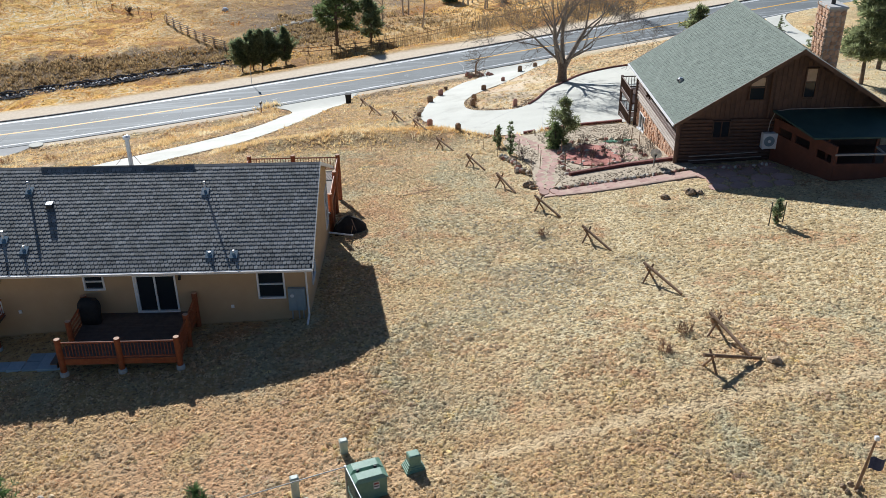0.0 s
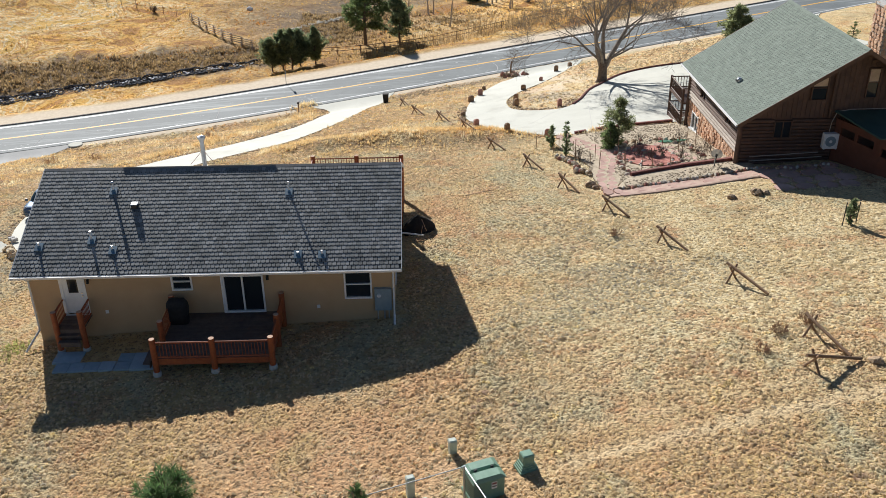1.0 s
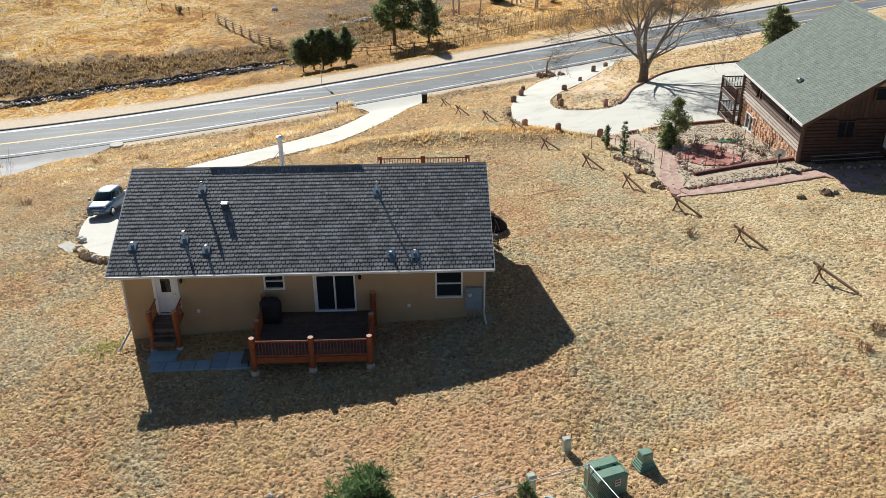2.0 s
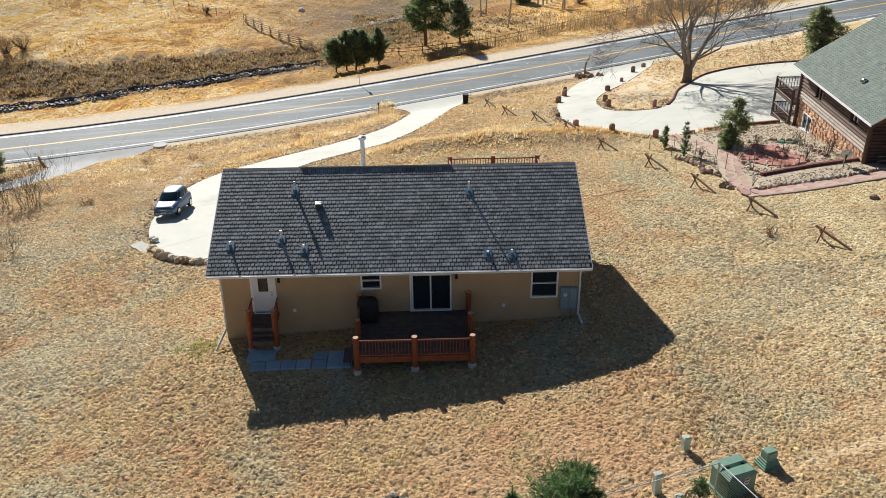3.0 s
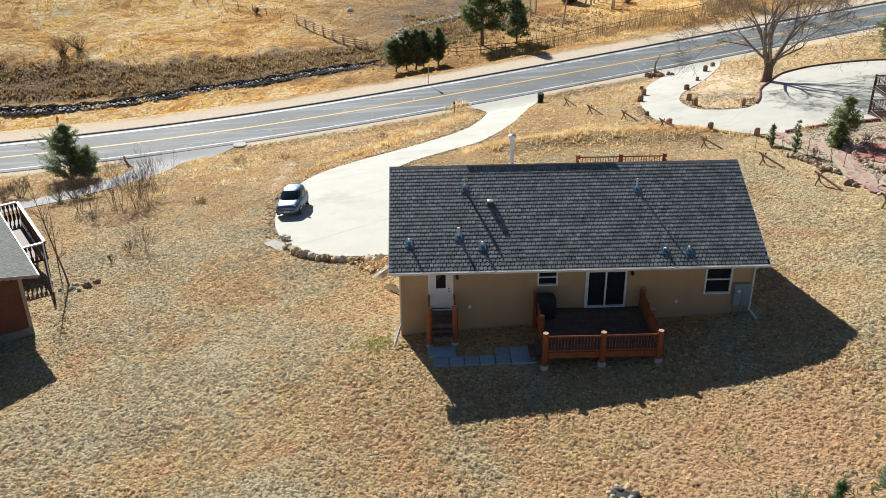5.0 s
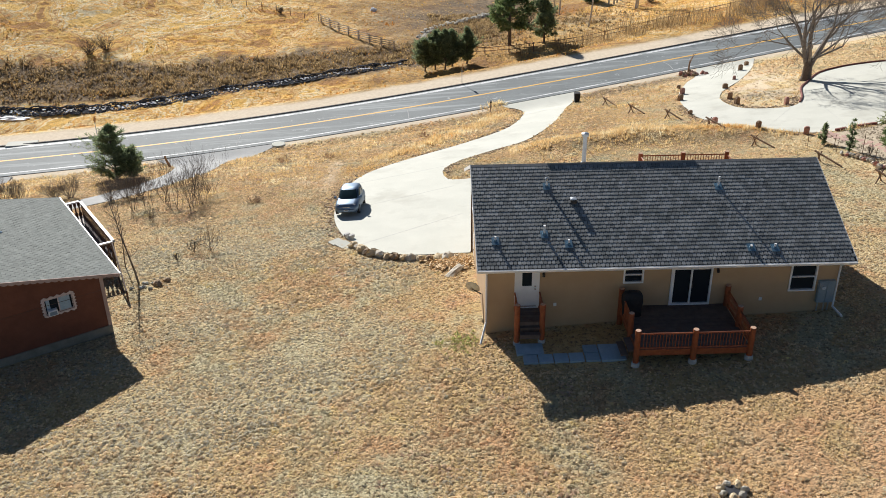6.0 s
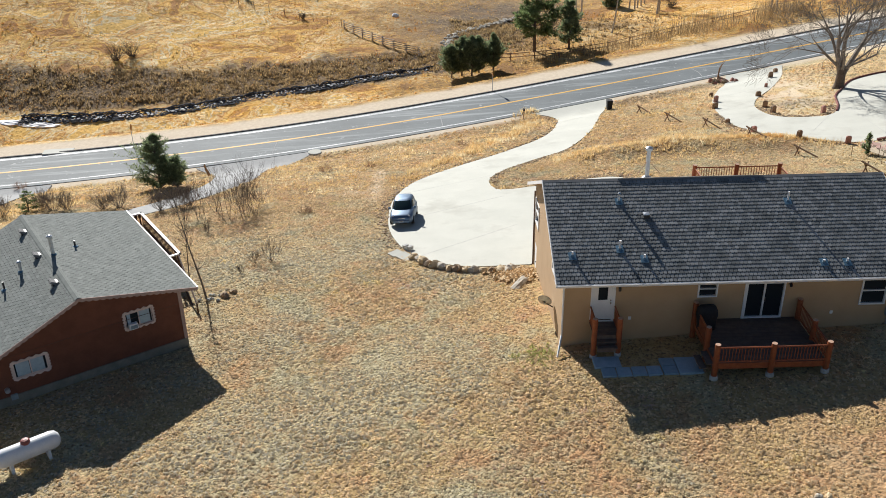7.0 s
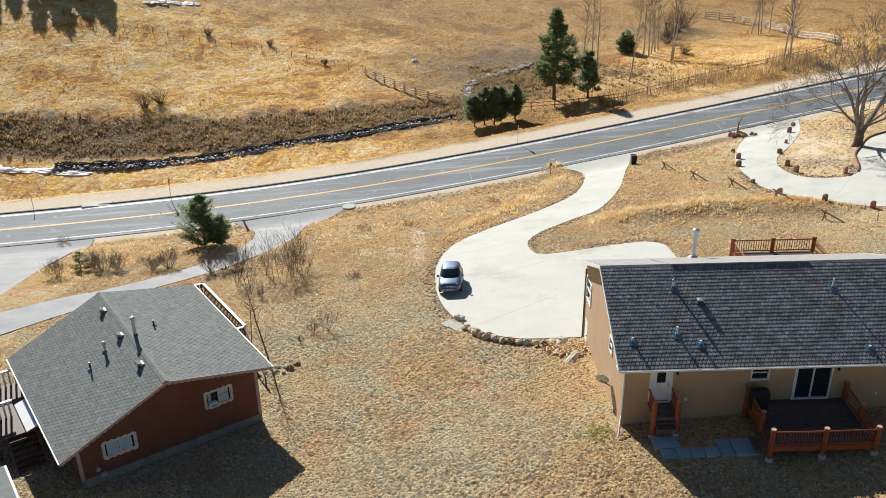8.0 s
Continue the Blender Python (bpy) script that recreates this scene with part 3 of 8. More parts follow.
def ribbon(left, right, lift, thick=0.18, across=6):
    """A slab that follows the land between two edge lines with as many points."""
    s = Shape()
    n = len(left)
    for i in range(n):
        for j in range(across + 1):
            x, y = left[i] + (right[i] - left[i]) * j / across
            s.v.append((x, y, G(x, y) + lift))
    w = across + 1
    for i in range(n - 1):
        for j in range(across):
            a = i * w + j
            s.f.append((a, a + 1, a + w + 1, a + w))
    edge = [i * w for i in range(n)] + [(n - 1) * w + j for j in range(1, w)] + [i * w + across for i in range(n - 2, -1, -1)] + list(range(across - 1, 0, -1))
    k = len(s.v)
    s.v += [(s.v[e][0], s.v[e][1], s.v[e][2] - thick) for e in edge]
    for i in range(len(edge)):
        j = (i + 1) % len(edge)
        s.f.append((edge[i], k + i, k + j, edge[j]))
    return s


def resample(line, n):
    line = np.asarray(line, float)
    t = np.r_[0, np.cumsum(np.linalg.norm(np.diff(line, axis=0), axis=1))]
    u = np.linspace(0, t[-1], n)
    return np.stack([np.interp(u, t, line[:, i]) for i in (0, 1)], 1)


def road_line(offset, x0=-150, x1=130, step=1.5):
    x = np.arange(x0, x1, step)
    s = road_slope(x)
    n = np.sqrt(1 + s * s)
    return np.stack([x - offset * s / n, road_y(x) + offset / n], 1)


road = single("road", ribbon(road_line(-4.5), road_line(4.6), 0.05, 0.3, 8), ASPHALT, "grey worn two-lane asphalt road with painted lines", "road", kind="structure")
part("centre_line", ribbon(road_line(-0.17), road_line(0.17), 0.058, 0.008, 1), YELLOW, road, "yellow painted centre line")
part("edge_line", ribbon(road_line(-3.9), road_line(-3.65), 0.058, 0.008, 1), LINE, road, "white painted edge line")
part("edge_line", ribbon(road_line(3.65), road_line(4.15), 0.058, 0.008, 1), LINE, road, "broad pale shoulder line")
part("kerb", ribbon(road_line(4.55), road_line(4.8), 0.13, 0.3, 1), CURB, road, "low black asphalt kerb")
rng = random.Random(11)
tar = Shape()
for x in (-31, -13.5, 17):
    a = road_line(-3.4, x, x + 1, 1)[0]
    b = road_line(-0.4, x + 0.6, x + 1.6, 1)[0]
    side = np.array([0.05, 0])
    line = curve_through([a, (a + b) / 2 + (0.25 * rng.uniform(-1, 1), 0), b], 0.5)
    for p, q in zip(line, line[1:]):
        tar.add([(*(p - side), G(*p) + 0.061), (*(p + side), G(*p) + 0.061), (*(q + side), G(*q) + 0.061), (*(q - side), G(*q) + 0.061)], [(0, 1, 2, 3)])
part("crack_seal", tar, GRAVELROAD, road, "pale sealed cracks")


PAVED = []
KEEP_CLEAR = [[(-8.9, -0.6), (8.2, -0.6), (8.2, 11), (-8.9, 11)], [(-7.3, -3.3), (-2, -3.8), (2.9, -3.9), (2.9, 0), (-7.3, 0)], [(29.2, 18.4), (43, 18.4), (43, 31), (29.2, 31)],
              [(20.0, 13.9), (30.4, 15.4), (29.4, 31), (19.6, 29.8)], [(35.2, 18.7), (37, 13.3), (46.2, 13.3), (46.2, 18.7)], [(-26.7, 3.5), (-34.7, -2.0), (-41.2, 7.0), (-32.8, 12.6)]]


def drive(name, left, right, label, material, n=70, lift=0.035, joints=0, parent_kind="structure"):
    a, b = resample(curve_through(left), n), resample(curve_through(right), n)
    PAVED.append([tuple(p) for p in a] + [tuple(p) for p in b[::-1]])
    ob = single(name, ribbon(a, b, lift), material, label, "driveway", kind=parent_kind)
    for j in range(joints):
        i = int((j + 1) * n / (joints + 1))
        c = Shape()
        p, q = a[i], b[i]
        w = (a[i + 1] - a[i]) * 0.02 / max(0.01, np.linalg.norm(a[i + 1] - a[i]))
        m = 8
        for k in range(m):
            u, v = p + (q - p) * k / m, p + (q - p) * (k + 1) / m
            c.add([(*(u - w), G(*u) + lift + 0.004), (*(u + w), G(*u) + lift + 0.004), (*(v + w), G(*v) + lift + 0.004), (*(v - w), G(*v) + lift + 0.004)], [(0, 1, 2, 3)])
        part("joint", c, PIER, ob)
    return ob


drive("driveway_1", [(-2.9, 59.0), (-0.5, 57.0), (-1.1, 51.9), (-3.3, 45.5), (-7.6, 40.1), (-11.5, 36.3), (-14.2, 33.4), (-16, 30.4), (-17.1, 26), (-17.3, 22), (-17.1, 18.5), (-16.3, 15.2), (-15.3, 13.4), (-14.3, 12.1), (-12.3, 10.9), (-8.6, 10.4)],
      [(6.3, 62.0), (4, 54.9), (1.2, 45.6), (-2.1, 38.5), (-5.2, 35.6), (-8, 32.9), (-9.4, 30.6), (-9.7, 28.6), (-9.4, 27.0), (-9.0, 25), (-8.8, 22), (-8.7, 19), (-8.6, 16), (-8.6, 14), (-8.55, 12), (-8.5, 10.8)],
      "pale concrete driveway curving down from the tan house to the road", CONCRETE, 90, joints=7)
drive("driveway_2", [(-9.3, 26.7), (-8.2, 26.3), (-5.5, 26.7), (-2.5, 27.2), (-0.6, 27.2), (0.5, 26.2), (0.6, 25.1)], [(-9.0, 10.9), (-7, 10.9), (-4.5, 10.9), (-2.5, 10.9), (-0.5, 10.9), (0.4, 10.9), (0.7, 10.9)],
      "pale concrete apron behind the tan house", CONCRETE, 30, 0.031)
drive("driveway_3", [(20.8, 66.9), (19.3, 62.6), (17.0, 58.0), (14.8, 52.4), (13.5, 46.2), (13.1, 40.6), (14.4, 36.7), (16.4, 33.6), (18.8, 31.3), (21.1, 30.6), (23.6, 31.2), (27.1, 31.6), (29.2, 31.3)],
      [(28.2, 69.2), (25.4, 62.0), (22.0, 55.8), (18.7, 50.9), (17.2, 46.7), (17.3, 42.6), (18.8, 40.9), (21.2, 40.3), (22.6, 41.6), (23.6, 43.6), (25.1, 47.7), (26.6, 50.0), (28.0, 52.2)],
      "pale concrete driveway curving up to the log cabin", CONCRETE, 80, 0.04, joints=6)
drive("driveway_4", [(28.0, 52.2), (29.6, 54.2), (32, 55.5), (34.5, 56.0), (38.8, 55.4), (44, 53.0)], [(28.9, 31.5), (30, 31.2), (31.5, 31.2), (34, 31.2), (38, 31.2), (44, 31.2)],
      "pale concrete parking court beside the log cabin", CONCRETE, 40, 0.036, joints=2)
drive("driveway_5", [(-37.8, 50.5), (-35.2, 47), (-34.2, 39.4), (-37.1, 31.8), (-42.5, 26.5), (-46, 24.4), (-52, 19)], [(-25.8, 52.8), (-29.4, 46.5), (-30.3, 38.2), (-34.2, 30.6), (-37, 27.6), (-43, 21.9), (-48, 16)],
      "grey gravel lane branching from the road", GRAVELROAD, 50, 0.03)
drive("driveway_6", [(-66, 48.5), (-60.5, 44), (-57, 36), (-56, 26)], [(-52, 49.1), (-51.5, 42), (-51.2, 33.7), (-51, 26)], "grey gravel turnout beside the road", GRAVELROAD, 30, 0.03)
drive("driveway_7", [(57.0, 80.5), (54.6, 73), (53.4, 68.0), (52.6, 62), (53.0, 56)], [(62.5, 81.0), (57.2, 73.5), (55.7, 68.2), (55.2, 62), (56.0, 56)], "pale concrete drive beyond the log cabin", CONCRETE, 30, 0.03)

build_ground()
KEEP_CLEAR += PAVED

# dark red edging along the parking court
edge = resample(curve_through([(22.6, 41.6), (23.6, 43.6), (25.1, 47.7), (26.6, 50.0), (28.0, 52.2), (29.6, 54.2), (32, 55.5), (34.5, 56.0), (38.8, 55.4), (44, 53.0)]), 24)
kerb = thing("timber_edging", (22.6, 41.6, G(22.6, 41.6)), "dark red timber edging round the parking court", "edging")
for p, q in zip(edge, edge[1:]):
    o = np.array([22.6, 41.6])
    part("timber", Shape().tube((*(p - o), G(*p) + 0.1 - G(22.6, 41.6)), (*(q - o), G(*q) + 0.1 - G(22.6, 41.6)), 0.1, 0.1, 6), TIMBER, kerb)

# ---- the tan house ----
HX0, HX1, HY0, HY1 = -8.45, 7.75, 0.0, 10.65
RX0, RX1, EY0, EZ, RY, RZ, EY1 = -8.87, 8.12, -0.68, 2.86, 5.2, 5.46, 11.05
house = thing("house", (0, 0, 0), "tan stucco ranch house with a dark weathered shingle roof", "house")


def roof_z(y):
    return EZ + (RZ - EZ) * ((y - EY0) / (RY - EY0) if y < RY else (EY1 - y) / (EY1 - RY))


def wall_with_holes(a, b, z0, z1, holes, thick=0.16, gable=None):
    """A wall from plan point a to b, outer face on that line, with rectangular holes (u0, z0, u1, z1) cut through."""
    a, b = np.array(a, float), np.array(b, float)
    length = np.linalg.norm(b - a)
    e = (b - a) / length
    inward = np.array([-e[1], e[0]])
    us = sorted({0.0, length, *(h[0] for h in holes), *(h[2] for h in holes)})
    zs = sorted({z0, z1, *(h[1] for h in holes), *(h[3] for h in holes)})
    s = Shape()
    for u0, u1 in zip(us, us[1:]):
        for w0, w1 in zip(zs, zs[1:]):
            if any(h[0] <= u0 and u1 <= h[2] and h[1] <= w0 and w1 <= h[3] for h in holes):
                continue
            q = [a + e * u0, a + e * u1, a + e * u1 + inward * thick, a + e * u0 + inward * thick]
            s.prism([tuple(p) for p in q], w0, w1)
    if gable:
        out = [(*(a), z1), (*(b), z1), *[(*(a + e * u), z) for u, z in gable]]
        s.extrude(out, (*(inward * thick), 0))
    return s


WALLTOP = roof_z(HY0) - 0.12
front_holes = [(-7.06, 0.50, -6.08, 2.56), (-2.14, 1.65, -1.28, 2.46), (0.06, 0.44, 1.88, 2.30), (5.55, 1.02, 6.72, 2.44)]
part("wall", wall_with_holes((HX0, HY0), (HX1, HY0), -2.2, WALLTOP, [(a - HX0, b, c - HX0, d) for a, b, c, d in front_holes]), STUCCO, house, "tan stucco wall in shade")
left_holes = [(10.47 - 10.3, 0.85, 10.47 - 8.9, 2.22), (10.47 - 3.4, 1.5, 10.47 - 2.7, 2.32), (10.47 - 10.4, -2.4, 10.47 - 9.5, -0.5)]
part("wall", wall_with_holes((HX0, HY1 - 0.18), (HX0, HY0 + 0.18), -3.6, WALLTOP, left_holes, gable=[(HY1 - 0.18 - RY, RZ - 0.14), ]), STUCCO, house, "sunlit tan stucco gable wall")
right_holes = [(1.57, 0.70, 2.77, 1.9), (8.77, 0.0, 10.02, 2.1)]
part("wall", wall_with_holes((HX1, HY0 + 0.18), (HX1, HY1 - 0.18), -3.2, WALLTOP, right_holes, gable=[(RY - 0.18, RZ - 0.14)]), STUCCO, house, "shaded tan stucco gable wall")
part("wall", wall_with_holes((HX1, HY1), (HX0, HY1), -3.6, roof_z(HY1) - 0.12, [(9.2, -3.4, 14.2, -1.0)]), STUCCO, house, "tan stucco rear wall")
part("garage_door", Shape().box(-6.44, 10.55, -3.5, -1.46, 10.6, -1.0), WHITE, house, "white garage door")
part("floor", Shape().box(HX0 + 0.2, HY0 + 0.2, 0.2, HX1 - 0.2, HY1 - 0.2, 0.38), DECKING, house)


def roof_slab(x0, x1, ya, za, yb, zb, thick):
    return Shape().extrude([(x0, ya, za), (x0, yb, zb), (x0, yb, zb - thick), (x0, ya, za - thick)], (x1 - x0, 0, 0))


part("roof", roof_slab(RX0, RX1, EY0, EZ, RY, RZ, 0.10), FELT, house, "dark roof deck under shingles")
part("roof", roof_slab(RX0, RX1, RY, RZ, EY1, EZ, 0.10), REARROOF, house, "grey rear roof slope with sun glare put into its colour")
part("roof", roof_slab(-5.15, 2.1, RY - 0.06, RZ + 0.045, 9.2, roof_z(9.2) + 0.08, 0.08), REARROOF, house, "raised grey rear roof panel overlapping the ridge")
part("ridge_cap", Shape().extrude([(RX0, RY - 0.16, RZ - 0.055), (RX0, RY, RZ + 0.014), (RX0, RY + 0.16, RZ - 0.055)], (RX1 - RX0, 0, 0)), RIDGE, house, "grey ridge cap shingles")
part("soffit", Shape().box(RX0, EY0, EZ - 0.2, RX1, 0.02, EZ - 0.16), WHITE, house)
part("gutter", Shape().extrude([(RX0, EY0 - 0.13, EZ - 0.02), (RX0, EY0 - 0.13, EZ - 0.09), (RX0, EY0 - 0.09, EZ - 0.14), (RX0, EY0, EZ - 0.14), (RX0, EY0, EZ - 0.02), (RX0, EY0 - 0.02, EZ - 0.02), (RX0, EY0 - 0.02, EZ - 0.11), (RX0, EY0 - 0.11, EZ - 0.11), (RX0, EY0 - 0.11, EZ - 0.02)], (RX1 - RX0, 0, 0)), WHITE, house, "white metal gutter")
for x in (RX0 - 0.03, RX1 - 0.0):
    for ya, za, yb, zb in ((EY0, EZ, RY, RZ), (EY1, EZ, RY, RZ)):
        part("rake_board", Shape().extrude([(x, ya, za + 0.015), (x, yb, zb + 0.015), (x, yb, zb - 0.17), (x, ya, za - 0.17)], (0.03, 0, 0)), WHITE, house, "white rake board")


def window(x, z0, z1, w, y, bars, name="window", parent=None, curtains=False):
    """A white framed window in the front wall's plane: bars are splits, as ('h' or 'v', share)."""
    p = new(name)
    p.parent = parent
    p.location = (x, y, z0)
    h = z1 - z0
    t = 0.075
    f = Shape()
    f.box(-t * 0.5, -0.05, -t * 0.5, t * 0.5, 0.06, h + t * 0.5).box(w - t * 0.5, -0.05, -t * 0.5, w + t * 0.5, 0.06, h + t * 0.5)
    f.box(t * 0.5, -0.05, -t * 0.5, w - t * 0.5, 0.06, t * 0.5).box(t * 0.5, -0.05, h - t * 0.5, w - t * 0.5, 0.06, h + t * 0.5)
    for kind, share in bars:
        if kind == "h":
            f.box(t * 0.5, -0.035, h * share - 0.025, w - t * 0.5, 0.05, h * share + 0.025)
        else:
            f.box(w * share - 0.035, -0.035, t * 0.5, w * share + 0.035, 0.05, h - t * 0.5)
    part("window_frame", f, WHITE, p)
    part("pane", Shape().box(0.01, 0.07, 0.01, w - 0.01, 0.09, h - 0.01), GLASS, p)
    return p


window(-2.14, 1.65, 2.46, 0.86, 0, [("h", 0.5)], parent=house)
window(5.55, 1.02, 2.44, 1.17, 0, [("h", 0.5)], parent=house)
slider = window(0.06, 0.44, 2.30, 1.82, 0, [("v", 0.5), ("v", 0.045)], "sliding_door", house)
part("door_handle", Shape().box(0.97, -0.07, 0.85, 1.0, -0.035, 1.1), DARKMETAL, slider)
for ends, z0, z1, side in (((8.9, 10.3), 0.85, 2.22, -1), ((2.7, 3.4), 1.5, 2.32, -1), ((1.75, 2.95), 0.70, 1.9, 1), ((8.95, 10.2), 0.0, 2.1, 1)):
    w = window(0, z0, z1, ends[1] - ends[0], 0, [("h", 0.5)], parent=house)
    w.matrix_basis = pose(HX0, ends[1], z0, 0, 0, -90) if side < 0 else pose(HX1, ends[0], z0, 0, 0, 90)
lower = new("door")
lower.parent = house
lower.matrix_basis = pose(HX0, 10.4, -2.4, 0, 0, -90)
part("door_panel", Shape().soft_box(0, 0.02, 0, 0.9, 0.07, 1.9, 0.02), WHITE, lower, "white side door")
part("door_handle", Shape().tube((0.8, -0.04, 0.9), (0.8, 0.02, 0.9), 0.035), DARKMETAL, lower)

door = new("door")
door.parent = house
door.location = (-7.06, 0, 0.5)
part("door_panel", wall_with_holes((0.05, 0.01), (0.93, 0.01), 0.04, 2.02, [(0.22, 1.08, 0.66, 1.80)], 0.05), WHITE, door, "white painted door panel")
part("pane", Shape().box(0.27, 0.03, 1.08, 0.71, 0.05, 1.80), GLASS, door)
jamb = Shape()
jamb.box(-0.08, -0.03, 0, 0.05, 0.1, 2.1).box(0.93, -0.03, 0, 1.06, 0.1, 2.1).box(0.05, -0.03, 2.02, 0.93, 0.1, 2.1).box(-0.05, -0.06, -0.05, 1.03, 0.1, 0.0)
part("door_frame", jamb, WHITE, door)
part("door_handle", Shape().tube((0.86, -0.06, 0.95), (0.86, 0.02, 0.95), 0.035), CHROME, door)
part("deadbolt", Shape().tube((0.86, -0.03, 1.08), (0.86, 0.02, 1.08), 0.03), CHROME, door)

for x, foot in ((HX0 + 0.02, (-8.75, -1.15)), (HX1 - 0.02, (7.76, -1.05))):
    s = Shape()
    s.tube((x, EY0 + 0.03, EZ - 0.12), (x, -0.09, 2.3), 0.045, n=6).tube((x, -0.09, 2.32), (x, -0.09, 0.12 if x > 0 else -0.28), 0.045, n=6)
    z = 0.12 if x > 0 else -0.28
    s.tube((x, -0.09, z + 0.03), (foot[0], foot[1], G(*foot) + 0.12), 0.05, n=6)
    part("downspout", s, WHITE, house, "white downspout")
part("downspout", Shape().tube((HX0 - 0.05, HY1 - 0.05, 2.5), (HX0 - 0.05, HY1 - 0.05, -3.0), 0.045, n=6), BROWNBOARD, house, "brown downspout at the rear corner")

for x, y, top, r, cap in ((-5.32, 3.79, 5.28, 0.062, 1), (-5.72, 1.08, 4.11, 0.06, 0), (-7.98, 0.78, 3.75, 0.05, 0), (-4.67, 0.53, 3.65, 0.05, 0), (2.88, 3.56, 5.26, 0.045, 0), (3.55, 0.12, 3.36, 0.06, 0), (4.62, 0.08, 3.43, 0.05, 0)):
    v = new("vent_pipe")
    v.parent = house
    v.location = (x, y, roof_z(y))
    h = 1.02 * (top - roof_z(y))
    part("pipe", Shape().tube((0, 0, -0.05), (0, 0, h), r, n=10), TANKWHITE, v)
    s = Shape().lathe([(r * 1.9, -0.02), (r * 1.6, 0.04), (r * 1.05, 0.1)], 10)
    s.extrude([(-0.17, -0.21, -0.07), (0.17, -0.21, -0.07), (0.17, 0.19, 0.105), (-0.17, 0.19, 0.105)], (0, 0, 0.025))
    part("flashing", s, NAVYSTEEL, v, "dark blue-grey pipe flashing")
    if cap:
        part("cap", Shape().lathe([(r * 1.25, h - 0.1), (r * 1.3, h), (r * 0.5, h + 0.05)], 10), GALV, v)
v = new("roof_vent")
v.parent = house
v.location = (-4.15, 2.9, roof_z(2.9))
part("pipe", Shape().box(-0.14, -0.14, -0.1, 0.14, 0.14, 0.13), DARKMETAL, v)
part("cap", Shape().lathe([(0.2, 0.13), (0.22, 0.14), (0.2, 0.18), (0.05, 0.2)], 4, pose(0, 0, 0, 0, 0, 45)), GALV, v)
v = new("flue")
v.parent = house
v.location = (-2.45, 9.9, roof_z(9.9))
part("pipe", Shape().tube((0, 0, -0.1), (0, 0, 1.8), 0.115, n=14), GALV, v, "tall shiny flue pipe")
part("cap", Shape().lathe([(0.17, 1.68), (0.2, 1.72), (0.2, 1.84), (0.08, 1.9)], 14), GALV, v)
part("flashing", Shape().lathe([(0.36, -0.05), (0.28, 0.06), (0.14, 0.2)], 14), GALV, v)
for a in (210, 330):
    part("guy_rod", Shape().tube((0, 0, 1.1), (0.75 * math.cos(radians(a)), 0.75 * math.sin(radians(a)), 0.42), 0.014, n=5), REDROCK, v, "rusty guy rod")

for x in (-5.83, 2.13):
    v = new("wall_lamp")
    v.parent = house
    v.location = (x, -0.02, 2.24)
    part("base", Shape().box(-0.05, -0.04, -0.06, 0.05, 0.03, 0.08), DARKMETAL, v)
    part("shade", Shape().lathe([(0.07, -0.12), (0.065, 0.02), (0.02, 0.06)], 8, pose(0, -0.09, 0)), GLASS, v)
for x, z in ((-5.25, 0.59), (4.3, 0.62)):
    part("outlet_box", Shape().soft_box(x - 0.07, -0.05, z - 0.08, x + 0.07, 0.0, z + 0.08, 0.015), WHITE, house)
meter = new("meter_box")
meter.parent = house
meter.location = (6.87, -0.02, 0.42)
part("cabinet", Shape().box(0, -0.16, 0, 0.76, 0.02, 1.12), BLUEGREY, meter, "blue-grey electric cabinet")
part("cover", Shape().box(0.03, -0.185, 0.04, 0.36, -0.163, 1.08).box(0.39, -0.185, 0.04, 0.73, -0.163, 1.08), BLUEGREY, meter)
part("meter", Shape().tube((0.2, -0.27, 0.82), (0.2, -0.18, 0.82), 0.09, n=14), LENS, meter, "round glass meter")
for x in (0.12, 0.42, 0.62):
    part("conduit", Shape().tube((x, -0.07, -0.6), (x, -0.07, 0.02), 0.035, n=8), GALV, meter)

dish = thing("satellite_dish", (HX0 - 0.02, 2.6, -0.25), "grey satellite dish on a bracket at the house wall", "satellite dish")


def dish_parts(parent, arm):
    s = Shape()
    tilt = pose(*arm, 60, 0, 160)
    n, k = 14, 4
    v = [(0, 0, 0)] + [(0.36 * j / k * math.cos(i * math.tau / n), 0.46 * j / k * math.sin(i * math.tau / n), 0.12 * (j / k) ** 2) for j in range(1, k + 1) for i in range(n)]
    f = [(0, 1 + i, 1 + (i + 1) % n) for i in range(n)] + [(1 + (j - 1) * n + i, 1 + (j - 1) * n + (i + 1) % n, 1 + j * n + (i + 1) % n, 1 + j * n + i) for j in range(1, k) for i in range(n)]
    s.add(v, f, tilt).add([(p[0], p[1], p[2] - 0.02) for p in v], [tuple(reversed(q)) for q in f], tilt)
    part("reflector", s, GALV, parent, smooth=True)
    part("arm", Shape().tube((0, 0, -0.05), arm, 0.03, n=6), DARKMETAL, parent)
    a = tilt @ Vector((0, -0.3, 0.42))
    part("feed_horn", Shape().tube(tilt @ Vector((0, -0.44, 0.1)), a, 0.012, n=5).tube(a, a + Vector((0, 0.05, 0.08)), 0.04, n=8), DARKMETAL, parent)


dish_parts(dish, Vector((-0.45, -0.05, 0.28)))

# ---- decks ----


def log_post(parent, x, y, z0, z1, r=0.13):
    p = part("post", Shape().lathe([(r, z0), (r, z1 - 0.03), (r * 0.94, z1)], 14, pose(x, y, 0)), LOGWOOD, parent, smooth=False)
    part("post_top", Shape().lathe([(r * 0.93, z1 + 0.002), (r * 0.9, z1 + 0.012)], 14, pose(x, y, 0)), LOGEND, p, "pale cut log end")
    return p


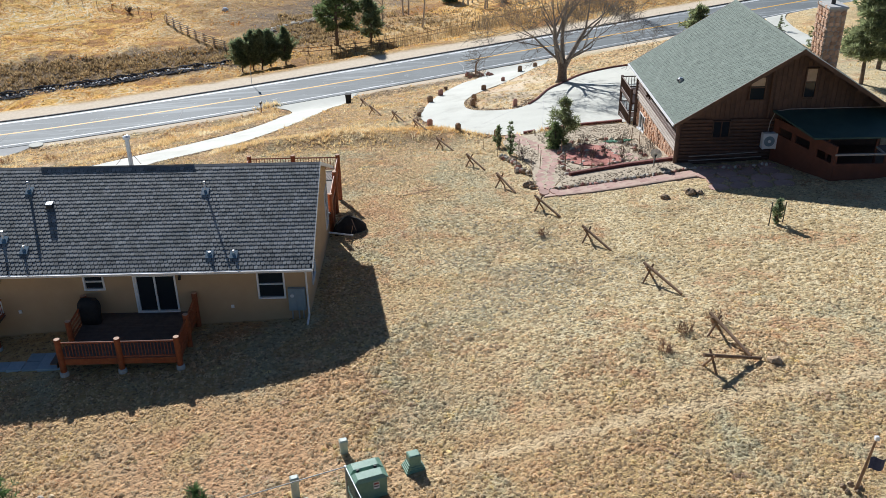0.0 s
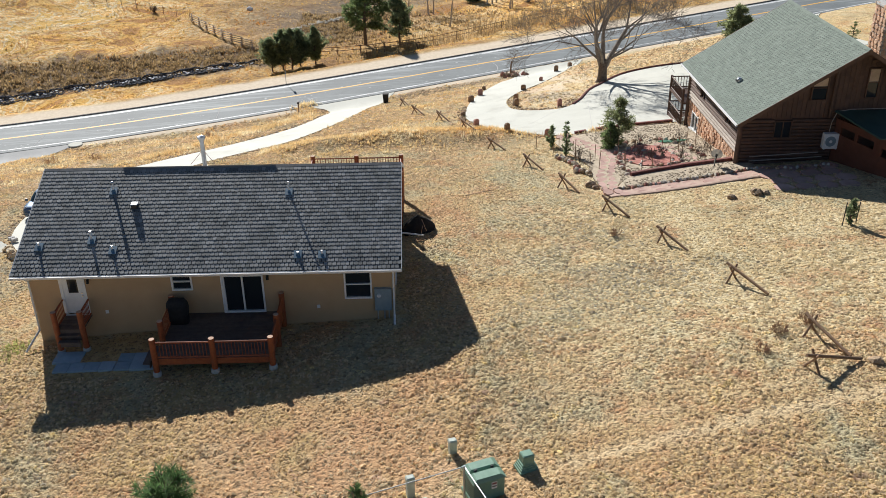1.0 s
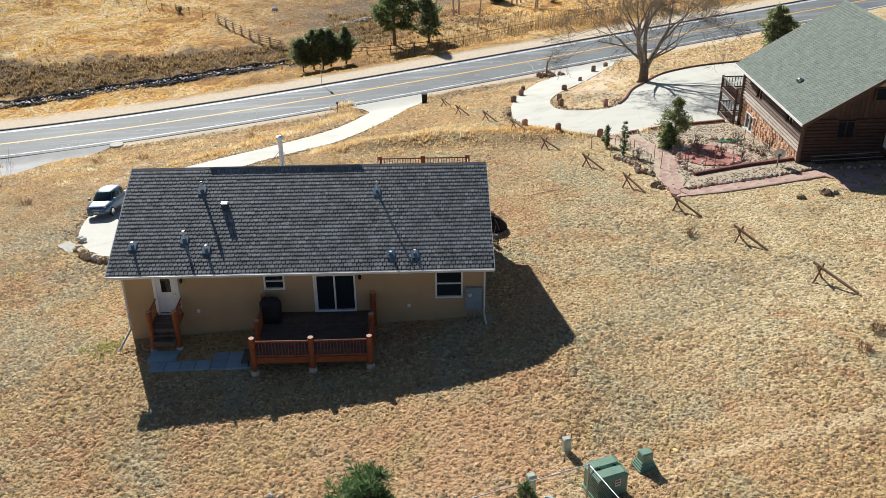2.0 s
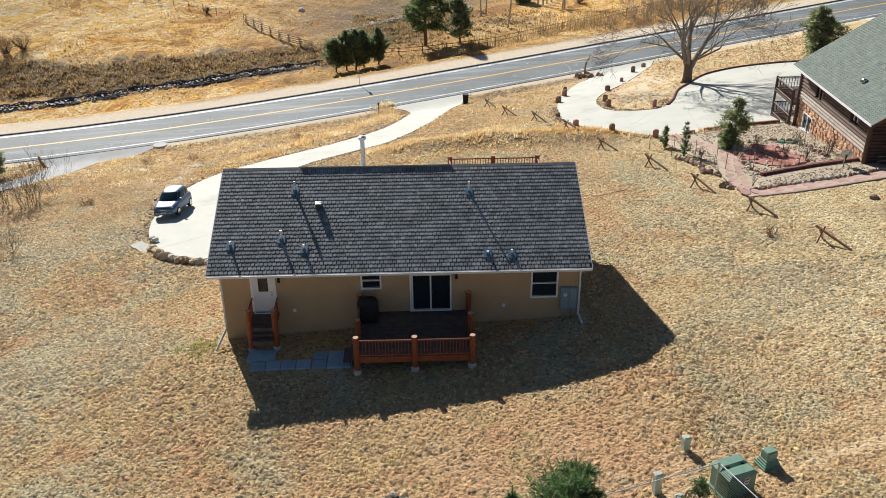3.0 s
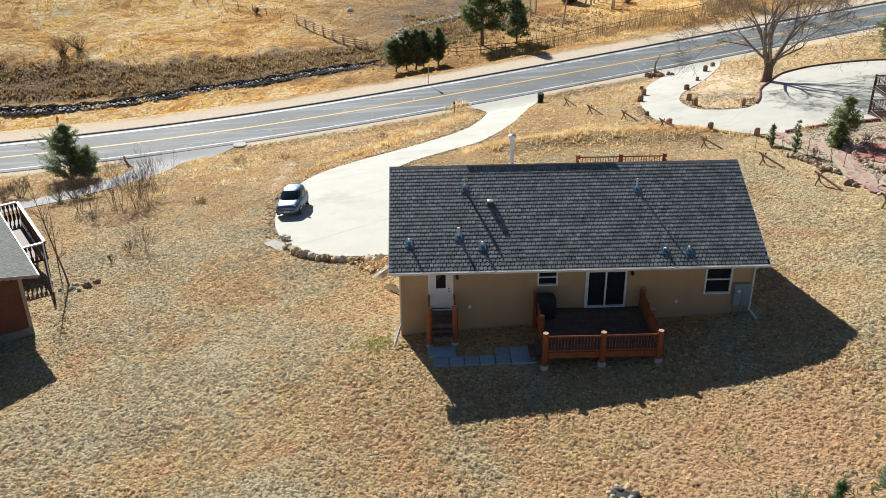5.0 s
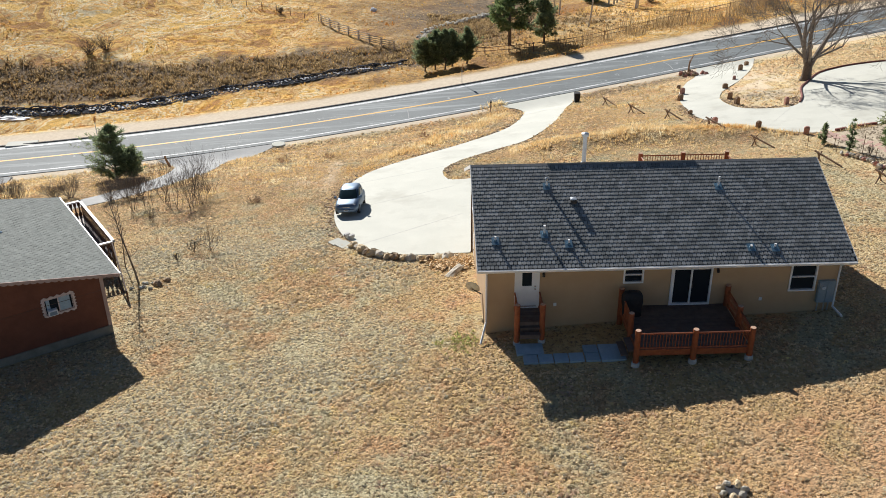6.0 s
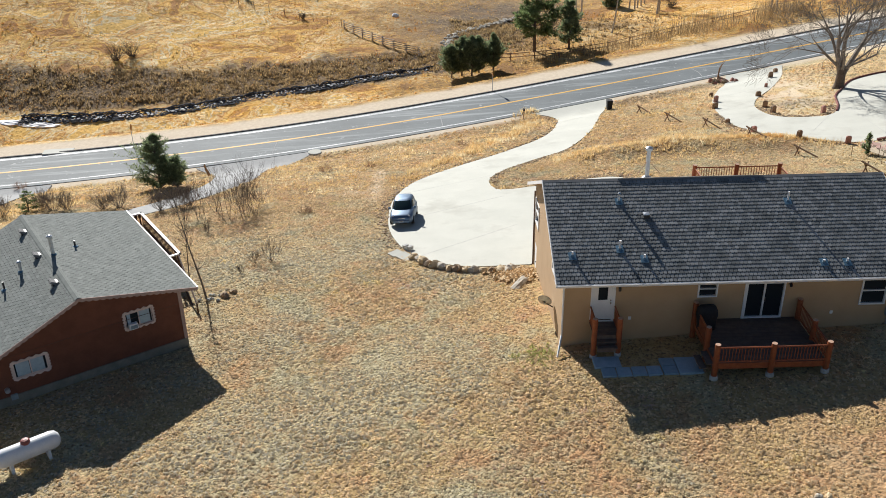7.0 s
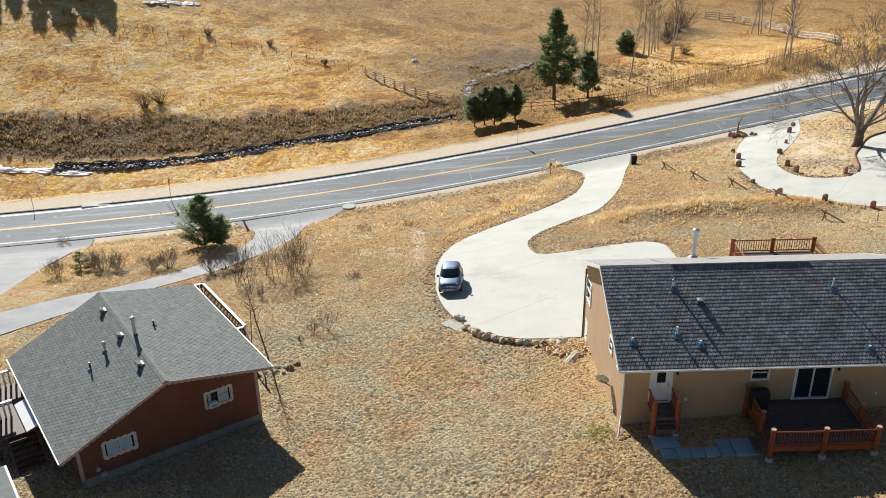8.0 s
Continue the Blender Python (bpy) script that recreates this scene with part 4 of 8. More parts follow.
def railing(parent, a, b, z, high=0.8, step=0.13):
    a, b = Vector(a), Vector(b)
    d = (b - a).normalized()
    n = int((b - a).length / step)
    for w in (0.09, high):
        part("rail", Shape().tube((a.x, a.y, z + w), (b.x, b.y, z + w), 0.04, n=8), LOGWOOD, parent)
    for i in range(1, n):
        q = a + (b - a) * i / n
        part("baluster", Shape().tube((q.x, q.y, z + 0.09), (q.x, q.y, z + high), 0.02, n=6), LOGWOOD, parent)


deck = thing("deck", (0, 0, 0), "brown plank deck with orange-stained log posts and railings", "deck")
for i in range(26):
    y = -3.62 + i * 0.14
    part("plank", Shape().box(-2.2, y, 0.36, 2.66, y + 0.132, 0.40), DECKING, deck)
part("rim_joist", Shape().box(-2.12, -3.68, 0.12, 2.56, -3.63, 0.40), LOGWOOD, deck).name = "rim_board"
part("rim_board", Shape().box(2.62, -3.6, 0.12, 2.67, -0.02, 0.39), LOGWOOD, deck)
part("rim_board", Shape().box(-2.24, -3.6, 0.12, -2.19, -0.02, 0.39), LOGWOOD, deck)
for x, y, z in ((-2.23, -3.68, 1.4), (0.23, -3.7, 1.4), (2.67, -3.68, 1.4)):
    log_post(deck, x, y, G(x, y) + 0.1, z)
    part("pier", Shape().lathe([(0.19, G(x, y) - 0.3), (0.18, G(x, y) + 0.16), (0.13, G(x, y) + 0.2)], 14, pose(x, y, 0)), PIER, deck, "white concrete pier")
for x, y, z in ((-2.23, -0.2, 1.45), (-2.23, -2.3, 1.42), (2.68, -0.16, 1.45), (2.68, -1.95, 1.42)):
    log_post(deck, x, y, G(x, y), z)
railing(deck, (-2.1, -3.68, 0), (0.1, -3.7, 0), 0.42)
railing(deck, (0.36, -3.7, 0), (2.54, -3.68, 0), 0.42)
railing(deck, (2.68, -3.55, 0), (2.68, -2.08, 0), 0.42)
railing(deck, (2.68, -1.82, 0), (2.68, -0.3, 0), 0.42)
railing(deck, (-2.23, -2.17, 0), (-2.23, -0.33, 0), 0.42)
for i in range(2):
    x = -2.24 - 0.3 * (i + 1)
    part("step", Shape().box(x, -3.5, 0.22 - 0.2 * i, x + 0.3, -2.45, 0.27 - 0.2 * i), DECKING, deck)
    part("riser", Shape().box(x + 0.27, -3.48, 0.02 - 0.2 * i, x + 0.3, -2.47, 0.22 - 0.2 * i), DECKING, deck)

stoop = thing("stoop", (-6.55, 0, 0), "small wooden entry stoop with log posts and steps", "stoop")
for i in range(9):
    part("plank", Shape().box(-0.6, -1.2 + i * 0.133, 0.40, 0.6, -1.2 + i * 0.133 + 0.125, 0.44), DECKING, stoop)
part("rim_board", Shape().box(-0.58, -1.25, 0.16, 0.58, -1.2, 0.44), DECKING, stoop)
for x in (-0.57, 0.57):
    g = G(-6.55 + x, -1.27)
    log_post(stoop, x, -1.27, g + 0.08, 1.36)
    part("pier", Shape().lathe([(0.17, g - 0.3), (0.17, g + 0.12), (0.13, g + 0.16)], 12, pose(x, -1.27, 0)), PIER, stoop)
    railing(stoop, (x, -1.15, 0), (x, -0.05, 0), 0.44, 0.82)
for i in range(2):
    y = -1.25 - 0.24 * (i + 1)
    part("step", Shape().box(-0.45, y, 0.2 - 0.2 * i, 0.45, y + 0.24, 0.25 - 0.2 * i), DECKING, stoop)
    part("riser", Shape().box(-0.44, y + 0.21, -0.1 - 0.2 * i, 0.44, y + 0.24, 0.2 - 0.2 * i), DECKING, stoop)


def paver(x0, y0, x1, y1, name="paver"):
    z = G((x0 + x1) / 2, (y0 + y1) / 2) + 0.05
    single(name, Shape().soft_box(x0, y0, -0.12, x1, y1, 0.04, 0.012), PAVER, "blue-grey square concrete paver set in the grass", "paver", "garden path pavers", at=(0, 0, z))


paver(-7.2, -2.3, -5.98, -1.45)
for i in range(4):
    paver(-6.95 + i * 0.67, -3.02 - 0.04 * i, -6.32 + i * 0.67, -2.36 - 0.04 * i)
paver(-4.25, -2.55, -3.62, -1.95), paver(-4.25, -3.2, -3.62, -2.58)
paver(-3.58, -3.25, -2.5, -2.0)

grill = thing("grill", (-1.85, -0.75, 0.4), "barbecue grill under a black fabric cover", "grill")
s = Shape()
rows = [(0.42, 0.26, 0.0), (0.44, 0.28, 0.35), (0.47, 0.30, 0.75), (0.46, 0.28, 0.98), (0.36, 0.2, 1.16), (0.18, 0.1, 1.22)]
n = 16
rng = random.Random(2)
v = []
for a, b, z in rows:
    for k in range(n):
        t = k * math.tau / n
        r = 1 + rng.uniform(-0.05, 0.05)
        ex = lambda c: math.copysign(abs(c) ** 0.6, c)
        v.append((a * r * ex(math.cos(t)), b * r * ex(math.sin(t)), z))
s.add(v, [(j * n + i, j * n + (i + 1) % n, (j + 1) * n + (i + 1) % n, (j + 1) * n + i) for j in range(len(rows) - 1) for i in range(n)] + [tuple(range((len(rows) - 1) * n, len(rows) * n)), tuple(range(n - 1, -1, -1))])
part("cover", s, COVER, grill, smooth=True)

rear = thing("deck", (0, 0, 0), "raised rear deck on tall orange-stained log posts", "deck")
part("floor", Shape().box(2.4, 10.7, 0.02, 7.85, 16.9, 0.15), DECKING, rear)
for x in (2.42, 5.1, 7.85):
    log_post(rear, x, 16.9, G(x, 16.9) - 0.1, 1.2, 0.14)
for y in (11.0, 14.2):
    log_post(rear, 7.85, y, G(7.85, y) - 0.1, 1.2, 0.14)
    log_post(rear, 2.42, y, G(2.42, y) - 0.1, 1.2, 0.14)
railing(rear, (2.55, 16.9, 0), (4.97, 16.9, 0), 0.17, 0.85, 0.16)
railing(rear, (5.23, 16.9, 0), (7.72, 16.9, 0), 0.17, 0.85, 0.16)
railing(rear, (7.85, 16.77, 0), (7.85, 14.33, 0), 0.17, 0.85, 0.16)
railing(rear, (7.85, 14.07, 0), (7.85, 11.13, 0), 0.17, 0.85, 0.16)
railing(rear, (2.42, 16.77, 0), (2.42, 14.33, 0), 0.17, 0.85, 0.16)
for y in (12.0, 14.2, 16.4):
    part("brace", Shape().tube((7.85, y, -1.6), (7.85, min(16.8, y + 1.4), 0.0), 0.07, n=8), LOGWOOD, rear)


# ---- shingled slopes ----
def tabs(o, u, v, length, rise, course, width, thick, seed, skip=0, slot=0.009):
    """Overlapping roof tabs on a slope, set half over half: o is the lower corner, u runs along the eave, v up the slope."""
    rng = random.Random(seed)
    o, u, v = Vector(o), Vector(u).normalized(), Vector(v).normalized()
    n = u.cross(v).normalized()
    s = Shape()
    for r in range(skip, int(rise / course + 0.5)):
        x = -width * (0.5 if r % 2 else 0.02) - rng.uniform(0, 0.08) * width
        base = o + v * (r * course)
        while x < length:
            a, b = max(0, x) + slot, min(length, x + width * rng.uniform(0.97, 1.03)) - slot
            if b - a > 0.03:
                t, d = thick * rng.uniform(0.8, 1.2), rng.uniform(-0.008, 0.008)
                c = min(0.045, (b - a) * 0.22)
                p = [base + u * (a + c) + v * d, base + u * (b - c) + v * d, base + u * b + v * (d + c), base + u * a + v * (d + c)]
                q = [base + u * b + v * (course * 1.02), base + u * a + v * (course * 1.02)]
                s.add([*p, *[w + n * t for w in p], q[0] + n * 0.003, q[1] + n * 0.003], [(0, 1, 5, 4), (1, 2, 6, 5), (3, 0, 4, 7), (4, 5, 6, 7), (7, 6, 8, 9), (3, 7, 9), (2, 8, 6)])
            x += width
    return s


# ---- the log cabin ----
CX0, CX1, CY0, CY1, CBASE = 29.4, 42.6, 18.7, 30.2, -4.0
CE, CEZ, CR, CRZ, CF, CB = 28.6, 2.66, 35.95, 7.2, 17.1, 30.4
cabin = thing("log_cabin", (CX0, CY0, G(CX0, CY0)), "dark brown log cabin with green shingle roof and stone base", "cabin")
CO = Vector((CX0, CY0, G(CX0, CY0)))


def at_cabin(name, shape, material, parent=None, label=""):
    """World-placed geometry as a part of the cabin."""
    shape.v = [tuple(Vector(p) - CO) for p in shape.v]
    return part(name, shape, material, parent or cabin, label)


def cabin_z(x):
    return CRZ - abs(x - CR) * (CRZ - CEZ) / (CR - CE)


CTOP = cabin_z(CX0) - 0.15
at_cabin("wall", wall_with_holes((CX0 + 0.1, CY1), (CX0 + 0.1, CY0 + 0.1), CBASE, CTOP, [(CY1 - 28.9, -1.75, CY1 - 27.4, -0.6), (CY1 - 21.6, 1.35, CY1 - 20.4, 2.2), (CY1 - 27.4, 1.0, CY1 - 26.2, 2.2)], 0.2), MORTAR, label="brown mortar backing")
at_cabin("wall", wall_with_holes((CX0 + 0.1, CY0 + 0.1), (CX1, CY0 + 0.1), CBASE, CTOP, [(33.62 - CX0, 2.45, 34.5 - CX0, 2.46)], 0.2, gable=[(CR - CX0, CRZ - 0.2)]), BROWNBOARD, label="brown gable wall")
at_cabin("wall", Shape().box(CX1 - 0.2, CY0 + 0.3, CBASE, CX1, CY1, CTOP), BROWNBOARD)
at_cabin("wall", wall_with_holes((CX1, CY1), (CX0 + 0.1, CY1), CBASE, CTOP, [], 0.2, gable=[(CX1 - CR, CRZ - 0.2)]), BROWNBOARD)
# log courses: west wall above the stone, south wall to the plate
z = 0.16
while z < 2.45:
    pale = z < 0.85
    for y0, y1 in ((CY0 + 0.05, 20.4), (20.4, 21.6), (21.6, 26.2), (26.2, 27.4), (27.4, CY1)):
        if z > 1.0 and y0 in (26.2,) or z > 1.35 and y0 in (20.4,):
            continue
        at_cabin("log", Shape().tube((CX0 + 0.04, y0, z), (CX0 + 0.04, y1, z), 0.13, n=8), PALELOG if pale else DARKLOG)
    z += 0.24
z = -0.55
while z < 2.35:
    for x0, x1 in ((CX0 - 0.1, 31.5), (31.5, 32.65), (32.65, 35.4)):
        if 1.15 < z < 2.3 and x0 == 31.5:
            continue
        at_cabin("log", Shape().tube((x0, CY0 + 0.04, z), (x1, CY0 + 0.04, z), 0.125, n=8), DARKLOG)
    z += 0.235
for i in range(int((CX1 - CX0) / 0.3)):
    x = CX0 + 0.25 + i * 0.3
    top = cabin_z(x) - 0.34
    for z0, z1 in ((2.45, 3.6), (3.6, 5.1), (5.1, 5.6), (5.6, 9)):
        z1 = min(z1, top)
        opening = (33.45 < x < 34.65 and z0 == 3.6) or (36.9 < x < 37.75 and z0 in (3.6, 5.1))
        if z1 - z0 > 0.05 and not opening:
            at_cabin("board", Shape().box(x - 0.14, CY0 + 0.05, z0, x + 0.14, CY0 + 0.1, z1), BROWNBOARD)
# corner posts and tie
for x, y in ((CX0 - 0.02, CY0 - 0.02), (CX0 - 0.02, CY1)):
    at_cabin("corner_log", Shape().tube((x, y, G(x, y) - 0.4), (x, y, 2.4), 0.16, n=10), DARKLOG)
at_cabin("purlin", Shape().tube((34.95, CY0 - 0.05, 2.45), (34.95, CY0 - 0.05, cabin_z(34.95) - 0.3), 0.11, n=8), DARKLOG)


def cabin_window(x, y, z0, w, h, turn, frame_stuff, split, label, blind=0):
    p = new("window")
    p.parent = cabin
    p.matrix_basis = Matrix.Translation(-CO) @ pose(x, y, z0, 0, 0, turn)
    f = Shape()
    t = 0.07
    f.box(-t, -0.06, -t, 0, 0.1, h + t).box(w, -0.06, -t, w + t, 0.1, h + t).box(0, -0.06, -t, w, 0.1, 0).box(0, -0.06, h, w, 0.1, h + t)
    if split == "h":
        f.box(0, -0.04, h * 0.52, w, 0.08, h * 0.52 + 0.05)
    elif split == "v":
        f.box(w * 0.5 - 0.03, -0.04, 0, w * 0.5 + 0.03, 0.08, h)
    part("window_frame", f, frame_stuff, p)
    part("pane", Shape().box(0, 0.03, 0, w, 0.05, h), GLASS, p)
    # added panel paints the reflection over the sash's upper share
    if blind:
        part("blind", Shape().box(0.02, 0.012, h * (1 - blind), w - 0.02, 0.026, h - 0.01), SASH_GLARE, p, "tan panel on the upper sash, an orange reflection put into colour")
    tagged(p, label)
    return p


cabin_window(33.6, CY0 - 0.02, 3.65, 0.9, 1.4, 0, BROWNBOARD, "h", "dark gable window with brown trim", 0.4)
cabin_window(37.0, CY0 - 0.02, 3.75, 0.65, 1.8, 0, BROWNBOARD, "h", "tall narrow gable window", 0.46)
cabin_window(31.58, CY0 - 0.05, 1.2, 1.0, 1.02, 0, DARKLOG, "v", "shuttered dark window")
w = cabin_window(CX0 + 0.02, 28.9, -1.75, 1.5, 1.15, -90, WHITE, "v", "basement window with white frame")
part("sill", Shape().soft_box(-0.15, -0.2, -0.16, 1.65, 0.0, -0.04, 0.02), PIER, w)
cabin_window(CX0 + 0.02, 27.35, 1.1, 1.1, 1.05, -90, DARKLOG, "v", "small window under the eave")
cabin_window(CX0 + 0.02, 21.55, 1.4, 1.1, 0.75, -90, DARKLOG, "v", "small window under the eave")

for sgn in (-1, 1):
    x = CR + sgn * (CR - CE)
    at_cabin("roof", Shape().extrude([(x, CF, CEZ), (CR, CF, CRZ), (CR, CF, CRZ - 0.16), (x, CF, CEZ - 0.16)], (0, CB - CF, 0)), GREENROOF if sgn > 0 else FELT, label="green shingled roof slope")
    for y in (CF - 0.04, CB):
        at_cabin("rake_board", Shape().extrude([(x, y, CEZ + 0.02), (CR, y, CRZ + 0.02), (CR, y, CRZ - 0.24), (x, y, CEZ - 0.24)], (0, 0.04, 0)), DARKLOG)
o, v = Vector((CE, CB, CEZ)), Vector((CR - CE, 0, CRZ - CEZ))
tagged(at_cabin("shingle", tabs(o + Vector((0, 0, 0.005)), (0, -1, 0), v, CB - CF, v.length, 0.2, 0.3, 0.012, 5), GREENROOF), kind="stuff")
at_cabin("ridge_cap", Shape().extrude([(CR - 0.15, CF, CRZ - 0.05), (CR, CF, CRZ + 0.06), (CR + 0.15, CF, CRZ - 0.05)], (0, CB - CF, 0)), GREENROOF)
at_cabin("gutter", Shape().extrude([(CE - 0.1, CF, CEZ + 0.0), (CE - 0.1, CF, CEZ - 0.12), (CE, CF, CEZ - 0.12), (CE, CF, CEZ)], (0, CB - CF, 0)), WHITE, label="white gutter edge")
for y in (CF + 0.5, CF + 1.2):
    for sgn, xs in ((1, (38, 39.6, 41.2)),):
        for x in xs:
            at_cabin("rafter_tail", Shape().box(x, CF + 0.05, cabin_z(x) - 0.4, x + 0.2, CY0, cabin_z(x) - 0.2), DARKLOG)
    break
p = new("roof_vent")
p.parent = cabin
p.location = Vector((30.3, 22.6, cabin_z(30.3))) - CO
part("hood", Shape().lathe([(0.2, -0.05), (0.19, 0.14), (0.12, 0.22)], 10), GALV, p)
part("opening", Shape().box(-0.23, -0.12, -0.02, -0.16, 0.12, 0.1), DARKMETAL, p)
# stone facing of the west base
rng = random.Random(21)
y = CY0 + 0.1
stone_shapes = []
for k in range(6):
    r = random.Random(40 + k)
    s = Shape()
    n = 7
    ring = [(0.5 * r.uniform(0.8, 1.08) * math.cos(i * math.tau / n), 0.5 * r.uniform(0.8, 1.08) * math.sin(i * math.tau / n)) for i in range(n)]
    s.v = [(0, a, b) for a, b in ring] + [(-1, a * 0.8, b * 0.8) for a, b in ring]
    s.f = [(i, n + i, n + (i + 1) % n, (i + 1) % n) for i in range(n)] + [tuple(range(n, 2 * n))]
    stone_shapes.append(s.mesh("stone", STONEWALL))
stones = 0
z = -3.3
while z < 0.0:
    y = CY0 + 0.15 + rng.random() * 0.2
    hgt = rng.uniform(0.3, 0.42)
    while y < CY1 - 0.1:
        w = rng.uniform(0.32, 0.62)
        if G(CX0, y) - 0.25 < z and not (27.2 < y < 29.0 and -1.95 < z < -0.45) and stones < 300:
            ob = new("stone", stone_shapes[rng.randrange(6)])
            ob.parent = cabin
            ob.matrix_basis = Matrix.Translation(Vector((CX0 + 0.1, y + w / 2, z)) - CO) @ Matrix.Diagonal((rng.uniform(0.06, 0.14), w * 1.08, hgt * 1.1, 1))
            stones += 1
        y += w
    z += hgt * 0.92
# chimney
ch = Vector((40.05, 23.9, 2.5))
chim = new("chimney")
chim.parent = cabin
chim.location = ch - CO
part("core", Shape().box(0, 0, 0, 1.15, 1.9, 5.45), MORTAR, chim)
part("cap", Shape().soft_box(-0.08, -0.08, 5.45, 1.23, 1.98, 5.6, 0.03), PIER, chim, "pale stone chimney cap")
part("flue", Shape().tube((0.55, 0.9, 5.6), (0.55, 0.9, 6.1), 0.14, n=12), DARKMETAL, chim)
for side in (0, 1):
    z = 0.2
    while z < 5.4:
        t, hgt = 0.0, rng.uniform(0.26, 0.4)
        span = 1.9 if side == 0 else 1.15
        while t < span - 0.1:
            w = min(rng.uniform(0.3, 0.6), span - t)
            ob = new("stone", stone_shapes[rng.randrange(6)])
            ob.parent = chim
            spin = 0 if side == 0 else 90
            pos = (0.0, t + w / 2, z + 0.1) if side == 0 else (t + w / 2, 0.0, z + 0.1)
            ob.matrix_basis = pose(*pos, 0, 0, spin) @ Matrix.Diagonal((rng.uniform(0.05, 0.1), w * 1.08, hgt * 1.1, 1))
            t += w
        z += hgt * 0.95
# balcony at the north-west corner
balcony = new("balcony")
balcony.parent = cabin
balcony.location = Vector((28.9, 30.5, 0)) - CO
zg = G(29, 33)
for z in (-2.35, -0.35):
    part("floor", Shape().box(0, -0.2, z - 0.14, 4.5, 3.5, z), DARKLOG, balcony)
for x, yy in ((0.08, 3.4), (4.3, 3.4), (0.08, -0.1)):
    part("post", Shape().tube((x, yy, zg - 0.5), (x, yy, 0.7), 0.1, n=8), DARKLOG, balcony)
for z in (-2.35, -0.35):
    for a, b in (((0.08, 0.0), (0.08, 3.3)), ((0.16, 3.4), (4.2, 3.4))):
        a, b = Vector((*a, 0)), Vector((*b, 0))
        for h in (0.12, 0.95):
            part("rail", Shape().tube((a.x, a.y, z + h), (b.x, b.y, z + h), 0.05, n=6), DARKLOG, balcony)
        for i in range(1, 18):
            q = a + (b - a) * i / 18
            part("baluster", Shape().tube((q.x, q.y, z + 0.12), (q.x, q.y, z + 0.95), 0.025, n=5), DARKLOG, balcony)
# air conditioner on the south wall
ac = thing("air_conditioner", (34.65, 18.1, 0.55), "white outdoor air conditioner unit on the log wall", "air conditioner")
part("case", Shape().soft_box(0, 0, 0, 0.98, 0.42, 1.0, 0.03), WHITE, ac)
part("fan_grille", Shape().tube((0.42, -0.03, 0.5), (0.42, 0.02, 0.5), 0.34, n=20), BLUEGREY, ac)
part("fan_hub", Shape().tube((0.42, -0.05, 0.5), (0.42, -0.02, 0.5), 0.1, n=12), WHITE, ac)
for x in (0.1, 0.86):
    part("bracket", Shape().box(x - 0.03, 0.02, -0.06, x + 0.03, 0.6, 0.0), GALV, ac)
for z, x1 in ((0.05, 34.6), (-0.25, 34.9)):
    at_cabin("pipe", Shape().tube((30.2, CY0 - 0.12, z - 0.12), (x1, CY0 - 0.12, z + 0.1), 0.03, n=6), PALELOG)
# low wing with the dark green roof
wing = thing("cabin_wing", (35.4, 18.6, G(35.4, 18.6)), "low red-brown enclosure with dark green roof", "enclosure")
WO = Vector((35.4, 18.6, G(35.4, 18.6)))


def at_wing(name, shape, material, label=""):
    shape.v = [tuple(Vector(p) - WO) for p in shape.v]
    return part(name, shape, material, wing, label)


A, B = Vector((35.4, 18.55, 0)), Vector((37.2, 13.4, 0))
at_wing("wall", wall_with_holes((A.x, A.y), (B.x, B.y), -1.2, 2.45, [(0.5, 1.5, 1.7, 2.0), (1.95, 1.5, 3.3, 2.0), (3.9, 1.3, 5.2, 1.8)], 0.14), REDBROWN, "red-brown side wall with slots")
at_wing("wall", wall_with_holes((B.x + 0.05, B.y), (46.0, B.y), -1.0, 1.35, [], 0.14), REDBROWN, "red-brown half wall")
at_wing("roof", Shape().extrude([(35.2, 18.6, 2.95), (46.2, 18.6, 2.95), (46.2, 14.6, 2.55), (36.35, 14.6, 2.55)], (0, 0, -0.1)), GREENMETAL, "dark green roof panel")
for x in (37.25, 40.2, 43.2, 45.9):
    at_wing("post", Shape().box(x, 13.42, 1.35, x + 0.12, 13.54, 2.0), REDBROWN)
    at_wing("post", Shape().box(x, 14.7, 0.2, x + 0.12, 14.82, 2.5), REDBROWN)
    at_wing("rail", Shape().box(x, 13.55, 1.82, x + 0.1, 14.7, 1.92), PALELOG)
at_wing("rail", Shape().box(37.2, 13.38, 1.88, 46.0, 13.5, 1.98), PALELOG, "bleached top rail")
cable = [(35.0, 18.5, 0.9), (35.1, 18.5, 2.2), (35.35, 18.5, 2.9), (36.2, 18.45, 3.05), (40, 18.45, 3.08), (46, 18.45, 3.1)]
s = Shape()
for p, q in zip(cable, cable[1:]):
    s.tube(p, q, 0.025, n=6)
at_wing("cable", s, PALELOG, "pale conduit running over the roof")
at_wing("floor", Shape().box(37.3, 13.6, 0.4, 46, 18.5, 0.5), DARKLOG)

# ---- the red house ----
RA = 33.15
red = thing("house", (-30.85, 0.45, 0.0), "red-brown house with grey shingle gable roof and scalloped trim", "house", turn=RA)
UR, UL, ZP, ZR, ZL, DEEP = 5.57, -5.49, 2.14, 0.88, -0.30, 11.17


def red_z(u):
    return ZP - (ZP - ZR) * u / UR if u > 0 else ZP - (ZP - ZL) * u / UL


